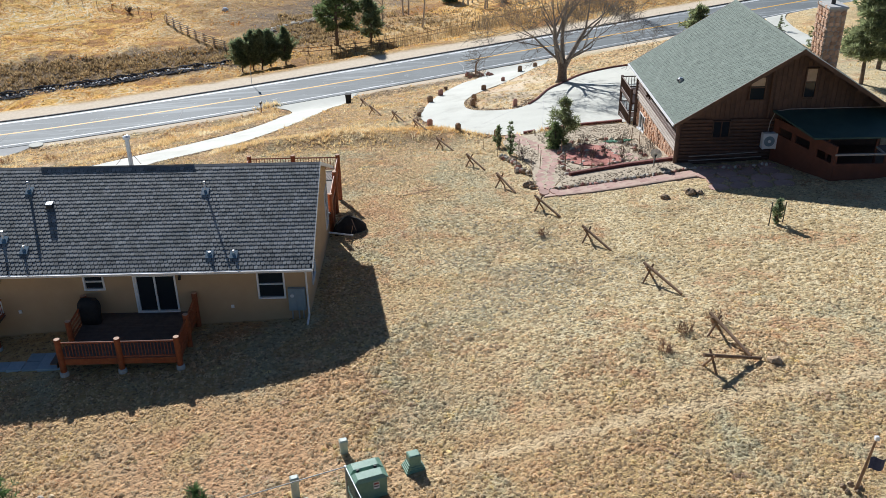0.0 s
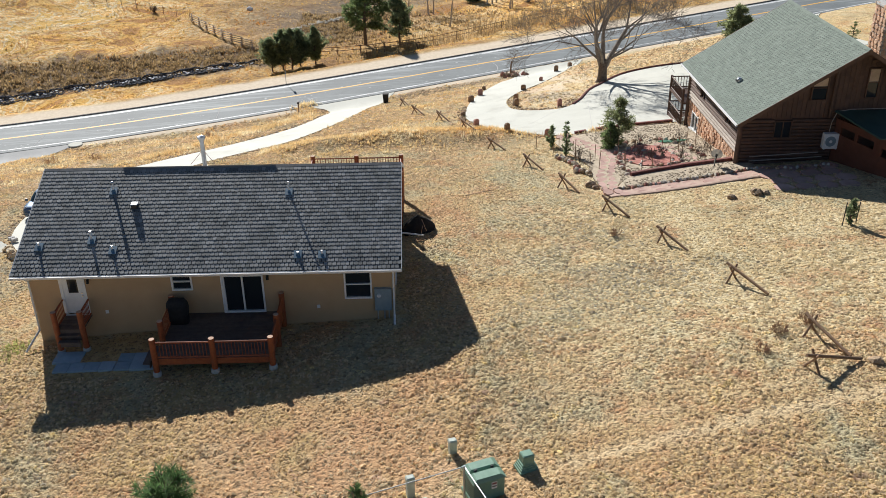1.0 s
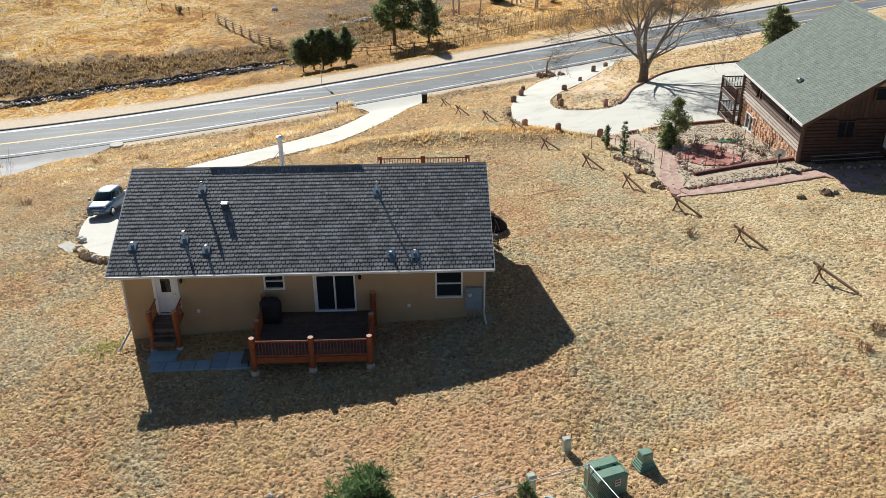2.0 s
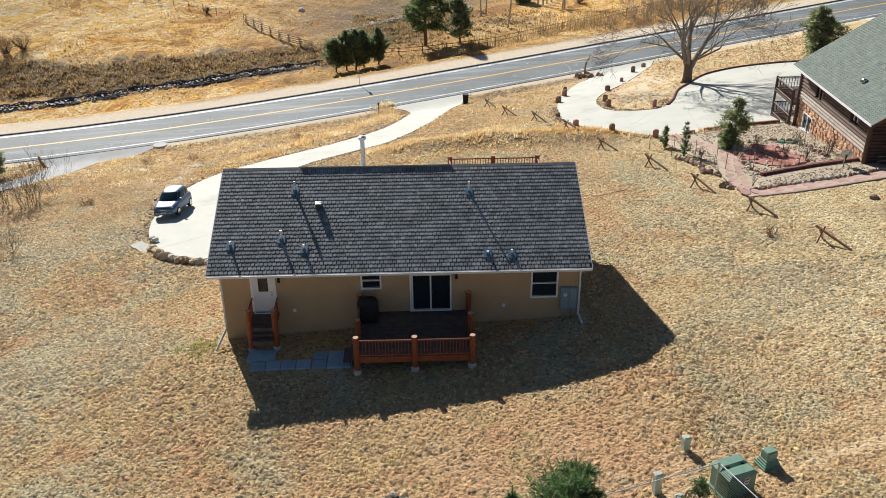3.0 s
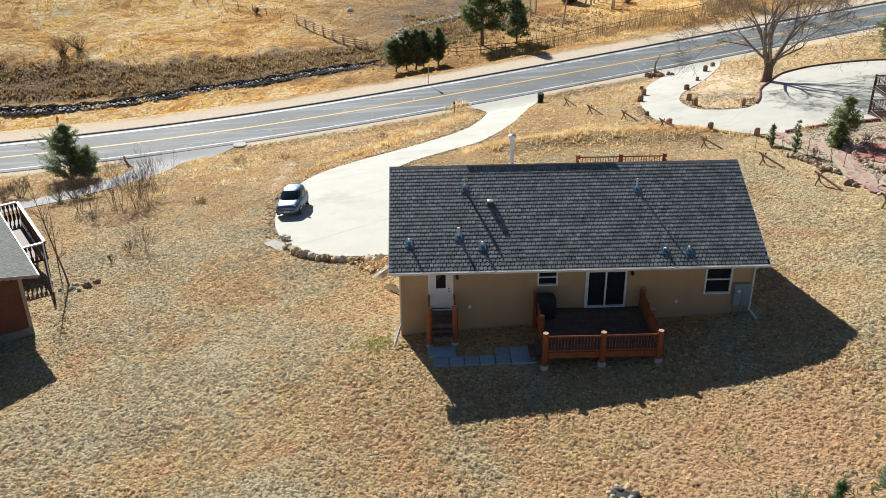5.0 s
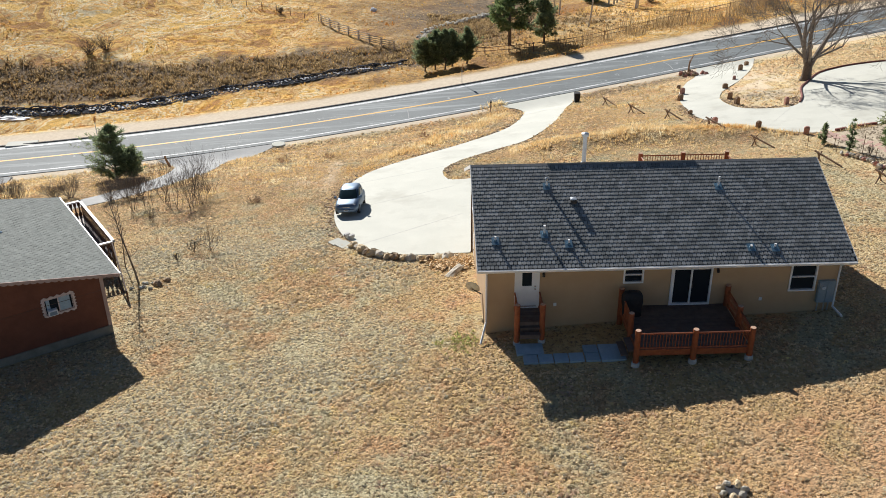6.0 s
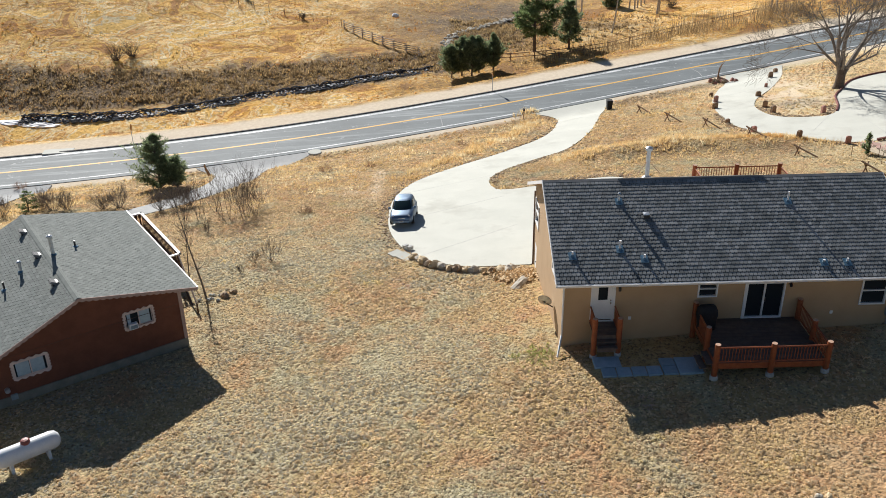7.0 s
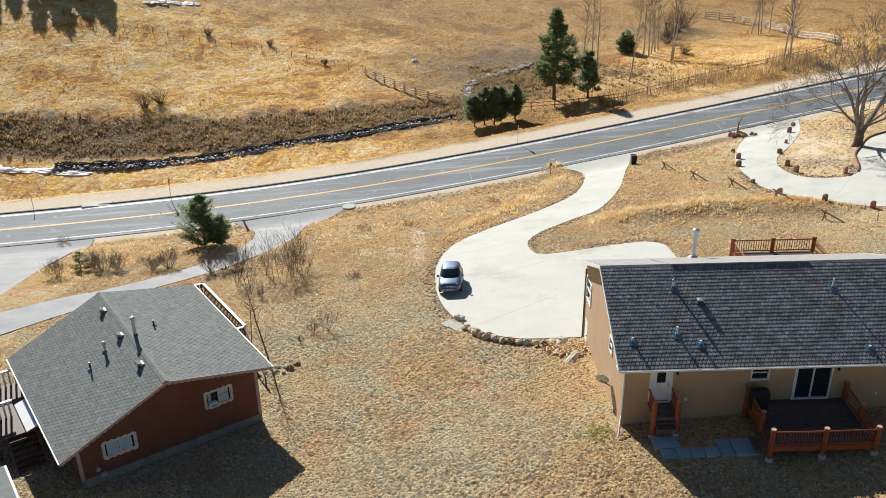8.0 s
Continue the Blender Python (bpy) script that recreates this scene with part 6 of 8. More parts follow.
conifer("pine_tree", 54.5, 44.0, 10.5, 3.0, 0.2, NEEDLE, "tall green pine behind the cabin", 25, 14, 6, 26, power=0.6, wide=0.16, clump_size=0.5)
conifer("pine_tree", 53.0, 55.2, 3.0, 1.0, 0.05, NEEDLE, "young green pine by the far drive", 26, 9, 6, 16, wide=0.2)
conifer("spruce_tree", 53.4, 65.2, 1.8, 0.6, 0.05, JUNIPER, "young dark spruce by the far drive", 27, 9, 6, 14, wide=0.2)
for x, y, h, i in ((18.7, 27.4, 1.7, 0), (19.3, 24.4, 2.5, 1)):
    conifer("juniper_tree", x, y, h, 0.34, 0.03, JUNIPER, "narrow columnar juniper with stakes round it", 30 + i, 12, 4, 8, power=0.5, group="columnar junipers", clump_size=0.16, rise=0.9)
conifer("spruce_tree", 3.8, -21.5, 9.15, 3.1, 0.05, SPRUCE, "green spruce on the near slope", 33, 40, 10, 60, power=0.58, clump_size=0.18, wide=0.09, rise=0.4)
conifer("spruce_tree", 2.68, -19.53, 7.3, 0.9, 0.05, SPRUCE, "slim green spruce on the near slope", 34, 22, 6, 24, power=0.9, clump_size=0.18, wide=0.1)
coned = conifer("spruce_tree", 7.35, -18.97, 6.4, 1.1, 0.05, SPRUCE, "slender spruce with pale cones on the near slope", 35, 22, 6, 24, power=0.7, clump_size=0.2, wide=0.1)
rng = random.Random(77)
for _ in range(34):
    a, z = rng.uniform(0, math.tau), rng.uniform(5.2, 6.3)
    r = 0.08 + 0.42 * (6.45 - z)
    part("cone", Shape().lathe([(0.012, 0.02), (0.035, -0.02), (0.04, -0.07), (0.02, -0.13)], 7, pose(r * math.cos(a), r * math.sin(a), z, rng.uniform(-35, 35), rng.uniform(-35, 35), 0)), CONE, coned, "pale brown hanging cone")
for i, (x, y) in enumerate(((-106, 155), (-102.5, 153), (-99.5, 155.5), (-94.5, 152), (-92, 153.5), (-89.6, 152), (-87.0, 154.5), (-85.2, 156), (-83.4, 154.5))):
    conifer("pine_tree", x, y, 12.5, 3.4, 0.03, JUNIPER, "dark conifer at the meadow's edge", 36 + 20 * i, 15, 8, 16, power=0.6, group="meadow edge conifers", wide=0.4, clump_size=0.8)
conifer("juniper_tree", -47.2, 32.7, 1.9, 1.1, 0.05, NEEDLE, "small green conifer beside the lane", 39, 11, 6, 18, power=0.6, wide=0.2)
conifer("juniper_tree", -47.6, 11.5, 3.2, 1.4, 0.05, JUNIPER, "dark conifer behind the red house", 40, 11, 6, 18, power=0.6, wide=0.2)
conifer("juniper_tree", 18.4, 122.4, 3.6, 2.0, 0.03, JUNIPER, "round dark juniper among the aspens", 47, 11, 7, 20, power=0.5, wide=0.3, clump_size=0.5)

cottonwood(27.0, 51.3, "large bare grey cottonwood beside the parking court", 51)
for i, (x, y, h) in enumerate(((10.7, 112.4, 12), (11.5, 112.8, 12), (13.6, 98.0, 13), (20.6, 118.6, 13), (21.4, 118.0, 12), (22.2, 119.6, 13), (23.2, 121.0, 12), (24.3, 123.4, 13), (23.8, 112.5, 12), (24.2, 112.9, 11), (46.2, 138.5, 12), (46.9, 136.6, 12), (47.8, 137.9, 11), (50.3, 140.0, 12), (36.4, 96.9, 12), (36.9, 95.8, 11), (37.4, 97.0, 12), (7.6, 104.5, 11))):
    aspen(x, y, h * 1.12, 60 + i)
aspen(-27.5, 9.6, 6.2, 80, "sapling_tree", "thin bare leaning tree beside the red house", "", (-0.14, 0.05), 0.065, LIMB)
aspen(-29.1, 12.4, 4.4, 81, "sapling_tree", "thin bare sapling beside the red house", "", (0.05, 0.0), 0.04, LIMB)
for i, (x, y, h) in enumerate(((-32.3, 25.2, 1.9), (-31.3, 25.4, 2.2), (-29.1, 24.3, 3.0), (-28.6, 26.0, 2.6), (-28.0, 24.8, 2.4), (-27.4, 25.4, 2.0), (-27.5, 28.9, 2.9), (-28.6, 28.0, 2.4), (-30.4, 27.0, 1.9))):
    shrub("bare_shrub", x, y, h, "tall leafless grey-brown shrub beside the lane", 90 + i, 7, None, 3, 0.02, "lane shrubs", 0.8)
for i, (x, y, h) in enumerate(((-35.4, 29.2, 2.1), (-34.4, 29.8, 2.4), (-33.4, 30.2, 1.9), (-44.8, 31.7, 2.0), (-43.8, 32.0, 1.8), (-46.1, 32.8, 1.8), (-39.4, 31.5, 1.9), (-40.7, 31.5, 1.7), (-48.4, 30.6, 1.9))):
    shrub("thicket_bush", x, y, 0.7 * h, "rounded tangle of grey leafless twigs beside the lane", 190 + i, 24, LIMB, 3, 0.02, "lane thickets", 1.8)
for i, (x, y, h) in enumerate(((-30.0, 21.5, 0.8), (-24.5, 14.3, 1.5), (-25.4, 14.1, 0.8), (-26.0, 12.8, 0.6))):
    shrub("bare_shrub", x, y, h, "small sparse leafless shrub on the dry slope", 210 + i, 12, None, 2, 0.012, "slope shrubs", 1.1)
for i, (x, y, h) in enumerate(((19.5, 7.8, 0.5), (23.6, -4.7, 0.45), (25.0, -3.9, 0.55), (22.4, -6.0, 0.4), (-23.5, 24.7, 0.6), (-23.6, 40.3, 0.8), (-19.5, 40.0, 0.6), (-11, 46.5, 0.6), (-55, 48.6, 0.9), (-40, 45.5, 0.9))):
    shrub("dry_bush", x, y, h, "small tangled dry bush in the grass", 120 + i, 30, DRYTWIG, 2, 0.009, "dry bushes", 5.0)
for i, (x, y, h) in enumerate(((-59.6, 97.6, 2.4), (-57.6, 99.0, 2.2), (-34.0, 116.0, 0.9), (-44, 123, 1.0), (-55, 125, 1.2), (30.0, 139.0, 4.2), (33.0, 143.0, 4.6), (35.5, 147.0, 4.6), (28.0, 131.0, 2.6), (27.2, 117, 1.6), (5.5, 106, 2.6))):
    shrub("willow_bush", x, y, h, "grey leafless willow bush in the meadow", 140 + i, 46, TWIG, 2, 0.03, "meadow willows", 2.2)

# ---- fences ----


def rail_fence(name, line, label, rails=3, high=1.2, every=2.6, r=0.06, buck=True, stuff=None):
    stuff = stuff or OLDLOG
    p = resample(line, int(np.sum(np.linalg.norm(np.diff(np.array(line), axis=0), axis=1)) / every) + 1)
    o = Vector((*p[0], G(*p[0])))
    f = thing(name, o, label, "fence")
    for i, q in enumerate(p):
        z = G(*q)
        b = Vector((*q, z)) - o
        if buck:
            part("post", Shape().tube(b + Vector((0, -0.45, -0.1)), b + Vector((0, 0.12, high + 0.1)), r, n=6), stuff, f)
            part("post", Shape().tube(b + Vector((0, 0.45, -0.1)), b + Vector((0, -0.12, high + 0.1)), r, n=6), stuff, f)
        else:
            part("post", Shape().tube(b + Vector((0, 0, -0.2)), b + Vector((0, 0, high)), r, n=6), stuff, f)
        if i + 1 < len(p):
            c = Vector((*p[i + 1], G(*p[i + 1]))) - o
            for k in range(rails):
                h = high * (k + 1) / rails
                part("rail", Shape().tube(b + Vector((-0.2, 0, h - 0.05)), c + Vector((0.2, 0, h + 0.05)), r * 0.8 if buck else 0.01, n=5), stuff if buck else DARKMETAL, f)
    return f


rail_fence("log_fence", [(-26.9, 111.5), (-23.5, 106.5), (-19.5, 101.0), (-15.0, 96.0)], "weathered grey log buck fence in the meadow", 4, 1.2, 2.6, 0.07, True, FENCELOG)
rail_fence("log_fence", [(-5.5, 90.0), (2.5, 88.3), (10.5, 87.6), (20.5, 91.0), (28.2, 93.6), (36, 96.0), (43, 98.0)], "low dark log fence along the road", 2, 1.0, 3.2)
rail_fence("log_fence", [(42.5, 156.5), (47.0, 152.5), (51.0, 144.0), (51.9, 136.1), (50.5, 124.0), (49.3, 115.0), (47.7, 104.0)], "pale log fence in the far meadow", 3, 1.3, 3.0, 0.1, True, PALERAIL)
rail_fence("wire_fence", [(-80, 127), (-71, 125), (-61, 122.2), (-48.4, 121), (-35.5, 116.8), (-27.4, 112.2)], "wire fence on thin wooden posts", 2, 1.2, 2.7, 0.05, False)

for i, (x, y, a) in enumerate(((7.3, 52.2, -62), (8.5, 46.0, -58), (10.7, 41.3, -62), (12.6, 35.5, -60), (14.4, 29.7, -58), (16.3, 22.5, -60), (17.9, 17.0, -62), (19.7, 11.9, -58), (21.5, 6.4, -58), (23.4, 0.9, -62), (24.7, -4.9, -68), (23.7, -7.7, 14))):
    t = thing("rail_barrier", (x, y, G(x, y)), "brown log rail resting on crossed sticks in the grass", "barrier", "crossed log barriers", a)
    rng = random.Random(200 + i)
    h = 0.62
    length = 2.2 if i > 8 else 1.9
    end = Vector((x, y, 0)) + Vector((math.cos(radians(a)), math.sin(radians(a)), 0)) * length
    drop = G(end.x, end.y) - G(x, y)
    part("crossed_stick", Shape().tube((0.1, -0.42, -0.08), (0.04, 0.23, 0.82), 0.048, n=7), OLDLOG, t)
    part("crossed_stick", Shape().tube((-0.06, 0.42, -0.08), (0.02, -0.23, 0.82), 0.048, n=7), OLDLOG, t)
    part("rail", Shape().tube((-0.35, 0, h + 0.14), (length, rng.uniform(-0.1, 0.1), drop + 0.05), 0.072, 0.065, n=9), OLDLOG, t)

# upright slabs along the cabin's drive
for i, (x, y) in enumerate(((15.1, 52.3), (14.0, 49.0), (12.9, 41.8), (13.8, 37.6), (16.0, 33.4), (15.7, 55.8), (18.9, 30.9), (17.8, 44.0), (18.1, 46.9), (21.7, 56.6), (24.0, 61.6), (26.2, 66.0), (21.4, 41.6), (19.4, 52.4))):
    s = Shape()
    rng = random.Random(230 + i)
    w, d, h = rng.uniform(0.15, 0.25), rng.uniform(0.1, 0.16), rng.uniform(0.4, 0.7)
    s.add([(-w, -d, -0.15), (w, -d, -0.15), (w, d, -0.15), (-w, d, -0.15), (-w * 0.95, -d, h * 0.8), (w, -d * 0.9, h * 0.86), (w * 0.9, d, h * 0.9), (-w, d * 0.9, h * 0.8), (-w * 0.4, -d * 0.6, h), (w * 0.5, -d * 0.5, h * 1.02), (w * 0.4, d * 0.6, h), (-w * 0.5, d * 0.6, h * 0.98)],
          [(3, 2, 1, 0), (0, 1, 5, 4), (1, 2, 6, 5), (2, 3, 7, 6), (3, 0, 4, 7), (4, 5, 9, 8), (5, 6, 10, 9), (6, 7, 11, 10), (7, 4, 8, 11), (8, 9, 10, 11)])
    single("stone_marker", s, OLDLOG if i % 3 else REDROCK, "rough brown upright slab beside the drive", "marker", "drive markers", at=(x, y, G(x, y)), turn=rng.uniform(-30, 30))

# ---- rocks ----


def boulder(x, y, a, b, c, seed, label, material=None, group="", lift=0.0):
    rng = random.Random(seed)
    return single("rock", Shape().rock((0, 0, c * 0.35), a, b, c, rng), material or ROCK, label, "rock", group, at=(x, y, G(x, y) + lift), turn=rng.uniform(0, 180))


rng = random.Random(7)
edge = resample([(-15.5, 13.2), (-14.6, 11.9), (-13.2, 10.75), (-11.5, 10.15), (-9.4, 9.75)], 15)
for i, (x, y) in enumerate(edge):
    k = rng.uniform(0.3, 0.52)
    boulder(x, y - 0.2, k, k * 0.72, k * 0.7, 300 + i, "tan boulder retaining the edge of the driveway", material=[FIRESTONE, PALEROCK, FIRESTONE, ROCK][i % 4], group="driveway edge boulders")
boulder(-9.5, 7.7, 0.95, 0.32, 0.18, 330, "flat pale rock beside the house wall", PALEROCK)
for i in range(7):
    a = i * math.tau / 7
    boulder(-0.45 + 0.42 * math.cos(a), -11.6 + 0.36 * math.sin(a), 0.2, 0.13, 0.15, 340 + i, "tan rock in a fire ring on the grass", [PALEROCK, FIRESTONE][i % 2], group="fire ring rocks")
single("ash", Shape().lathe([(0.38, 0.0), (0.3, 0.05), (0.05, 0.06)], 12), DARKMETAL, "dark ash bed inside the ring of rocks", "ash", at=(-0.45, -11.6, G(-0.45, -11.6)))
for i, (x, y, k) in enumerate(((19.65, 16.5, 0.4), (19.9, 16.0, 0.25), (28.7, 12.7, 0.45), (29.2, 12.6, 0.3), (27.1, 12.3, 0.3), (26.3, -7.4, 0.3), (-26.3, 9.2, 0.35), (-25.9, 9.7, 0.25), (-10.2, 44.0, 0.2))):
    boulder(x, y, k, k * 0.8, k * 0.6, 350 + i, "weathered rock lying in the grass", group="loose rocks")
boulder(-18.8, 118, 0.85, 0.6, 0.35, 361, "flat white rock in the far meadow", SNOWROCK)
for i in range(16):
    boulder(19.6 + rng.uniform(-1.3, 1.5), 66.0 + rng.uniform(-0.9, 0.7) - 1.2, rng.uniform(0.2, 0.4), rng.uniform(0.2, 0.3), rng.uniform(0.2, 0.4), 370 + i, "brown rock in a pile at the drive's mouth", REDROCK if i % 2 else ROCK, "rock pile at the drive")
s = Shape()
branch(s, Vector((0, 0, 0)), Vector((0.1, 0, 1)), 1.5, 0.12, 1, random.Random(3), 0.6, 0.1, 2)
single("dead_stump", s, OLDLOG, "twisted dark stump in the rock pile", "stump", at=(19.4, 65.4, G(19.4, 65.4)))
# wood chips by the house corner
s = Shape()
rng = random.Random(17)
for _ in range(420):
    x, y = rng.gauss(-9.6, 0.55), rng.gauss(8.9, 0.45)
    q = pose(x, y, G(x, y) + 0.08 + 0.14 * math.exp(-((x + 9.6) ** 2 + (y - 8.9) ** 2)), rng.uniform(-40, 40), rng.uniform(-40, 40), rng.uniform(0, 180))
    s.box(-0.11, -0.045, -0.03, 0.11, 0.045, 0.03, q)
single("wood_chips", s, SPLITWOOD, "heap of pale split wood beside the house", "firewood", kind="stuff")

# creek: dark stones with snow, stone-lined bank, pale stream
s, w = Shape(), Shape()
rng = random.Random(8)
bank = resample(curve_through([(-68, 81.9), (-60.5, 81.9), (-52.6, 82.0), (-45.0, 83.3), (-37.5, 85.2), (-28.1, 86.9), (-20.1, 89.0), (-13.0, 89.4)]), 520)
for x, y in bank:
    lap = 0.09 * math.sin(x * 1.3) + 0.07 * math.sin(x * 3.1)
    for c in range(2):
        px, py = x + rng.uniform(-0.1, 0.1), y + 0.1 * c + rng.uniform(-0.12, 0.12)
        k = rng.uniform(0.12, 0.2)
        s.pebble((px, py, G(px, py) + 0.04 + 0.22 * c + lap), k * 1.3, k, k * 0.85, rng, rng.uniform(-0.3, 0.3))
    for _ in range(5):
        px, py = x + rng.uniform(-0.2, 0.2), y - rng.uniform(0.1, 1.7)
        k = rng.uniform(0.12, 0.26)
        s.pebble((px, py, G(px, py) + 0.02), k, k * 0.8, k * 0.6, rng, rng.uniform(0, 3))
    if rng.random() < (0.8 if -60 < x < -44 else 0.5 if -66 < x < -18 else 0.2) * (0.4 + math.sin(x * 0.9) ** 2):
        px, py = x + rng.uniform(-0.3, 0.3), y - rng.uniform(0.4, 1.45)
        k = rng.uniform(0.08, 0.22)
        w.rock((px, py, G(px, py) + 0.22), k, k * 0.6, 0.06, rng, rng.uniform(-0.4, 0.4))
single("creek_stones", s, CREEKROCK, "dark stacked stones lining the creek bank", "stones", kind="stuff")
single("snow_patches", w, SNOW, "patches of old snow between the creek stones", "snow", kind="stuff")
s = Shape()
for x, y in resample(curve_through([(-11.8, 90.5), (-10.2, 95), (-10.8, 102), (-8.2, 107.8), (-3, 112.5), (1, 116)]), 60):
    for _ in range(3):
        px, py = x + rng.uniform(-0.7, 0.7), y + rng.uniform(-0.7, 0.7)
        k = rng.uniform(0.2, 0.45)
        s.rock((px, py, G(px, py) + 0.1), k, k, k * 0.5, rng, rng.uniform(0, 3))
single("stream_stones", s, PALEROCK, "pale grey stones in the stream bed", "stones", kind="stuff")
for line, wd in ((resample(curve_through([(-84, 81.8), (-75, 81.4), (-69, 80.6), (-63.5, 79.6)]), 60), 0.7), (resample(curve_through([(-68, 136), (-64, 138), (-60, 139)]), 26), 1.1)):
    s = Shape()
    for x, y in line:
        for _ in range(3):
            k = rng.uniform(0.5, 1.3)
            px, py = x + rng.uniform(-0.4, 0.4), y + rng.gauss(0, 0.4) * wd
            s.rock((px, py, float(surface(px, py)) + 0.0), k, k * 0.32, 0.06, rng, rng.uniform(-0.35, 0.25))
    single("snow_bank", s, SNOW, "broken strip of bright old snow and ice", "snow", kind="stuff", smooth=True)

# ---- the car ----
CARGLASS = glass_mat("greenish_car_glass", (0.015, 0.03, 0.032), 0.06)
car = thing("car", (-16.15, 20.7, G(-16.15, 20.7) + 0.1), "small rounded dark blue hatchback parked on the concrete drive", "car", turn=-5)

slope = [(G(-16.15 + dx, 20.7 + dy) - G(-16.15 - dx, 20.7 - dy)) / 2 for dx, dy in ((1, 0), (0, 1))]
car.rotation_euler = (math.atan(slope[1]), -math.atan(slope[0]), radians(-5))


def ring_at(y, hw, z0, z1):
    k = 0.16
    return [(-hw * 0.86, y, z0), (hw * 0.86, y, z0), (hw, y, z0 + k), (hw * 1.0, y, z1 - k * 1.3), (hw * 0.9, y, z1 - k * 0.3), (hw * 0.6, y, z1), (-hw * 0.6, y, z1), (-hw * 0.9, y, z1 - k * 0.3), (-hw * 1.0, y, z1 - k * 1.3), (-hw, y, z0 + k)]


s = Shape()
st = [(-1.77, 0.52, 0.26, 0.60), (-1.72, 0.66, 0.22, 0.70), (-1.5, 0.76, 0.2, 0.80), (-1.1, 0.80, 0.2, 0.89), (-0.75, 0.81, 0.2, 0.95), (0.2, 0.82, 0.2, 0.98), (1.2, 0.81, 0.2, 0.98), (1.6, 0.77, 0.22, 0.96), (1.74, 0.68, 0.28, 0.86)]
n = 10
v = [p for q in st for p in ring_at(*q)]
s.add(v, [(j * n + i, j * n + (i + 1) % n, (j + 1) * n + (i + 1) % n, (j + 1) * n + i) for j in range(len(st) - 1) for i in range(n)] + [tuple(range(n - 1, -1, -1)), tuple(range((len(st) - 1) * n, len(st) * n))])
part("body", s, CARPAINT, car, smooth=True)
LEVELS = ((0.86, 0.77, -0.98, 1.70), (1.02, 0.745, -0.80, 1.67), (1.18, 0.70, -0.58, 1.60), (1.32, 0.65, -0.36, 1.50), (1.42, 0.60, -0.18, 1.40), (1.475, 0.54, -0.04, 1.28), (1.505, 0.42, 0.12, 1.1), (1.52, 0.08, 0.4, 0.8))


def cabin_point(angle, z, out=0.0):
    """A point on the rounded cabin: angle 0 looks to the car's own x, -90 ahead."""
    zs = [q[0] for q in LEVELS]
    hw, f, b = (float(np.interp(z, zs, [q[k] for q in LEVELS])) for k in (1, 2, 3))
    c, s_ = math.cos(radians(angle)), math.sin(radians(angle))
    ex = lambda w: math.copysign(abs(w) ** 0.55, w)
    return ((hw + out) * ex(c), (f + b) / 2 + ((b - f) / 2 + out) * ex(s_), z + out * 0.6)


s = Shape()
n = 28
v = [cabin_point(k * 360 / n, q[0]) for q in LEVELS for k in range(n)]
s.add(v, [(j * n + i, j * n + (i + 1) % n, (j + 1) * n + (i + 1) % n, (j + 1) * n + i) for j in range(len(LEVELS) - 1) for i in range(n)] + [tuple(range((len(LEVELS) - 1) * n, len(LEVELS) * n))])
part("roof", s, CARPAINT, car, "rounded roof and pillars", smooth=True)


def cabin_pane(a0, a1, z0, z1):
    k, m = 8, 4
    v = [cabin_point(a0 + (a1 - a0) * i / k, z0 + (z1 - z0) * j / m, 0.012) for j in range(m + 1) for i in range(k + 1)]
    return Shape().add(v, [(j * (k + 1) + i, j * (k + 1) + i + 1, (j + 1) * (k + 1) + i + 1, (j + 1) * (k + 1) + i) for j in range(m) for i in range(k)])


part("windscreen", cabin_pane(-132, -48, 0.94, 1.38), CARGLASS, car, smooth=True)
for a0, a1 in ((-42, 0), (4, 36), (180, 222), (144, 176)):
    part("side_window", cabin_pane(a0, a1, 1.0, 1.34), CARGLASS, car, smooth=True)
part("rear_window", cabin_pane(52, 128, 1.05, 1.36), CARGLASS, car, smooth=True)
for sx in (-1, 1):
    part("headlight", Shape().lathe([(0.11, 0), (0.1, 0.05), (0.04, 0.08)], 14, pose(sx * 0.52, -1.60, 0.68, 62, 0, 0)), LENS, car, "round headlight")
    part("fog_lamp", Shape().lathe([(0.06, 0), (0.05, 0.03), (0.02, 0.04)], 10, pose(sx * 0.46, -1.73, 0.42, 82, 0, 0)), LENS, car)
    part("mirror", Shape().soft_box(min(sx * 0.78, sx * 0.96), -0.72, 0.95, max(sx * 0.78, sx * 0.96), -0.6, 1.1, 0.03), CARPAINT, car)
    part("tail_light", Shape().soft_box(min(sx * 0.58, sx * 0.72), 1.58, 0.62, max(sx * 0.58, sx * 0.72), 1.68, 0.86, 0.02), REDCAP, car)
    for yy in (-1.12, 1.17):
        p = new("wheel")
        p.parent = car
        p.location = (sx * 0.72, yy, 0.29)
        part("tyre", Shape().lathe([(0.22, -0.1), (0.29, -0.09), (0.3, 0), (0.29, 0.09), (0.22, 0.1)], 20, pose(0, 0, 0, 0, 90, 0)), RUBBER, p)
        part("rim", Shape().lathe([(0.2, -0.108), (0.21, 0.0), (0.2, 0.108)], 16, pose(0, 0, 0, 0, 90, 0)), CHROME, p)
part("bumper", Shape().soft_box(-0.55, -1.83, 0.3, 0.55, -1.74, 0.46, 0.03), CARPAINT, car)
part("grille", Shape().box(-0.38, -1.795, 0.24, 0.38, -1.76, 0.3), DARKMETAL, car)
part("plate", Shape().box(-0.16, -1.85, 0.34, 0.16, -1.832, 0.44), WHITE, car, "white plate with a plain bar")
part("plate_bar", Shape().box(-0.11, -1.855, 0.37, 0.11, -1.851, 0.41), DARKMETAL, car)
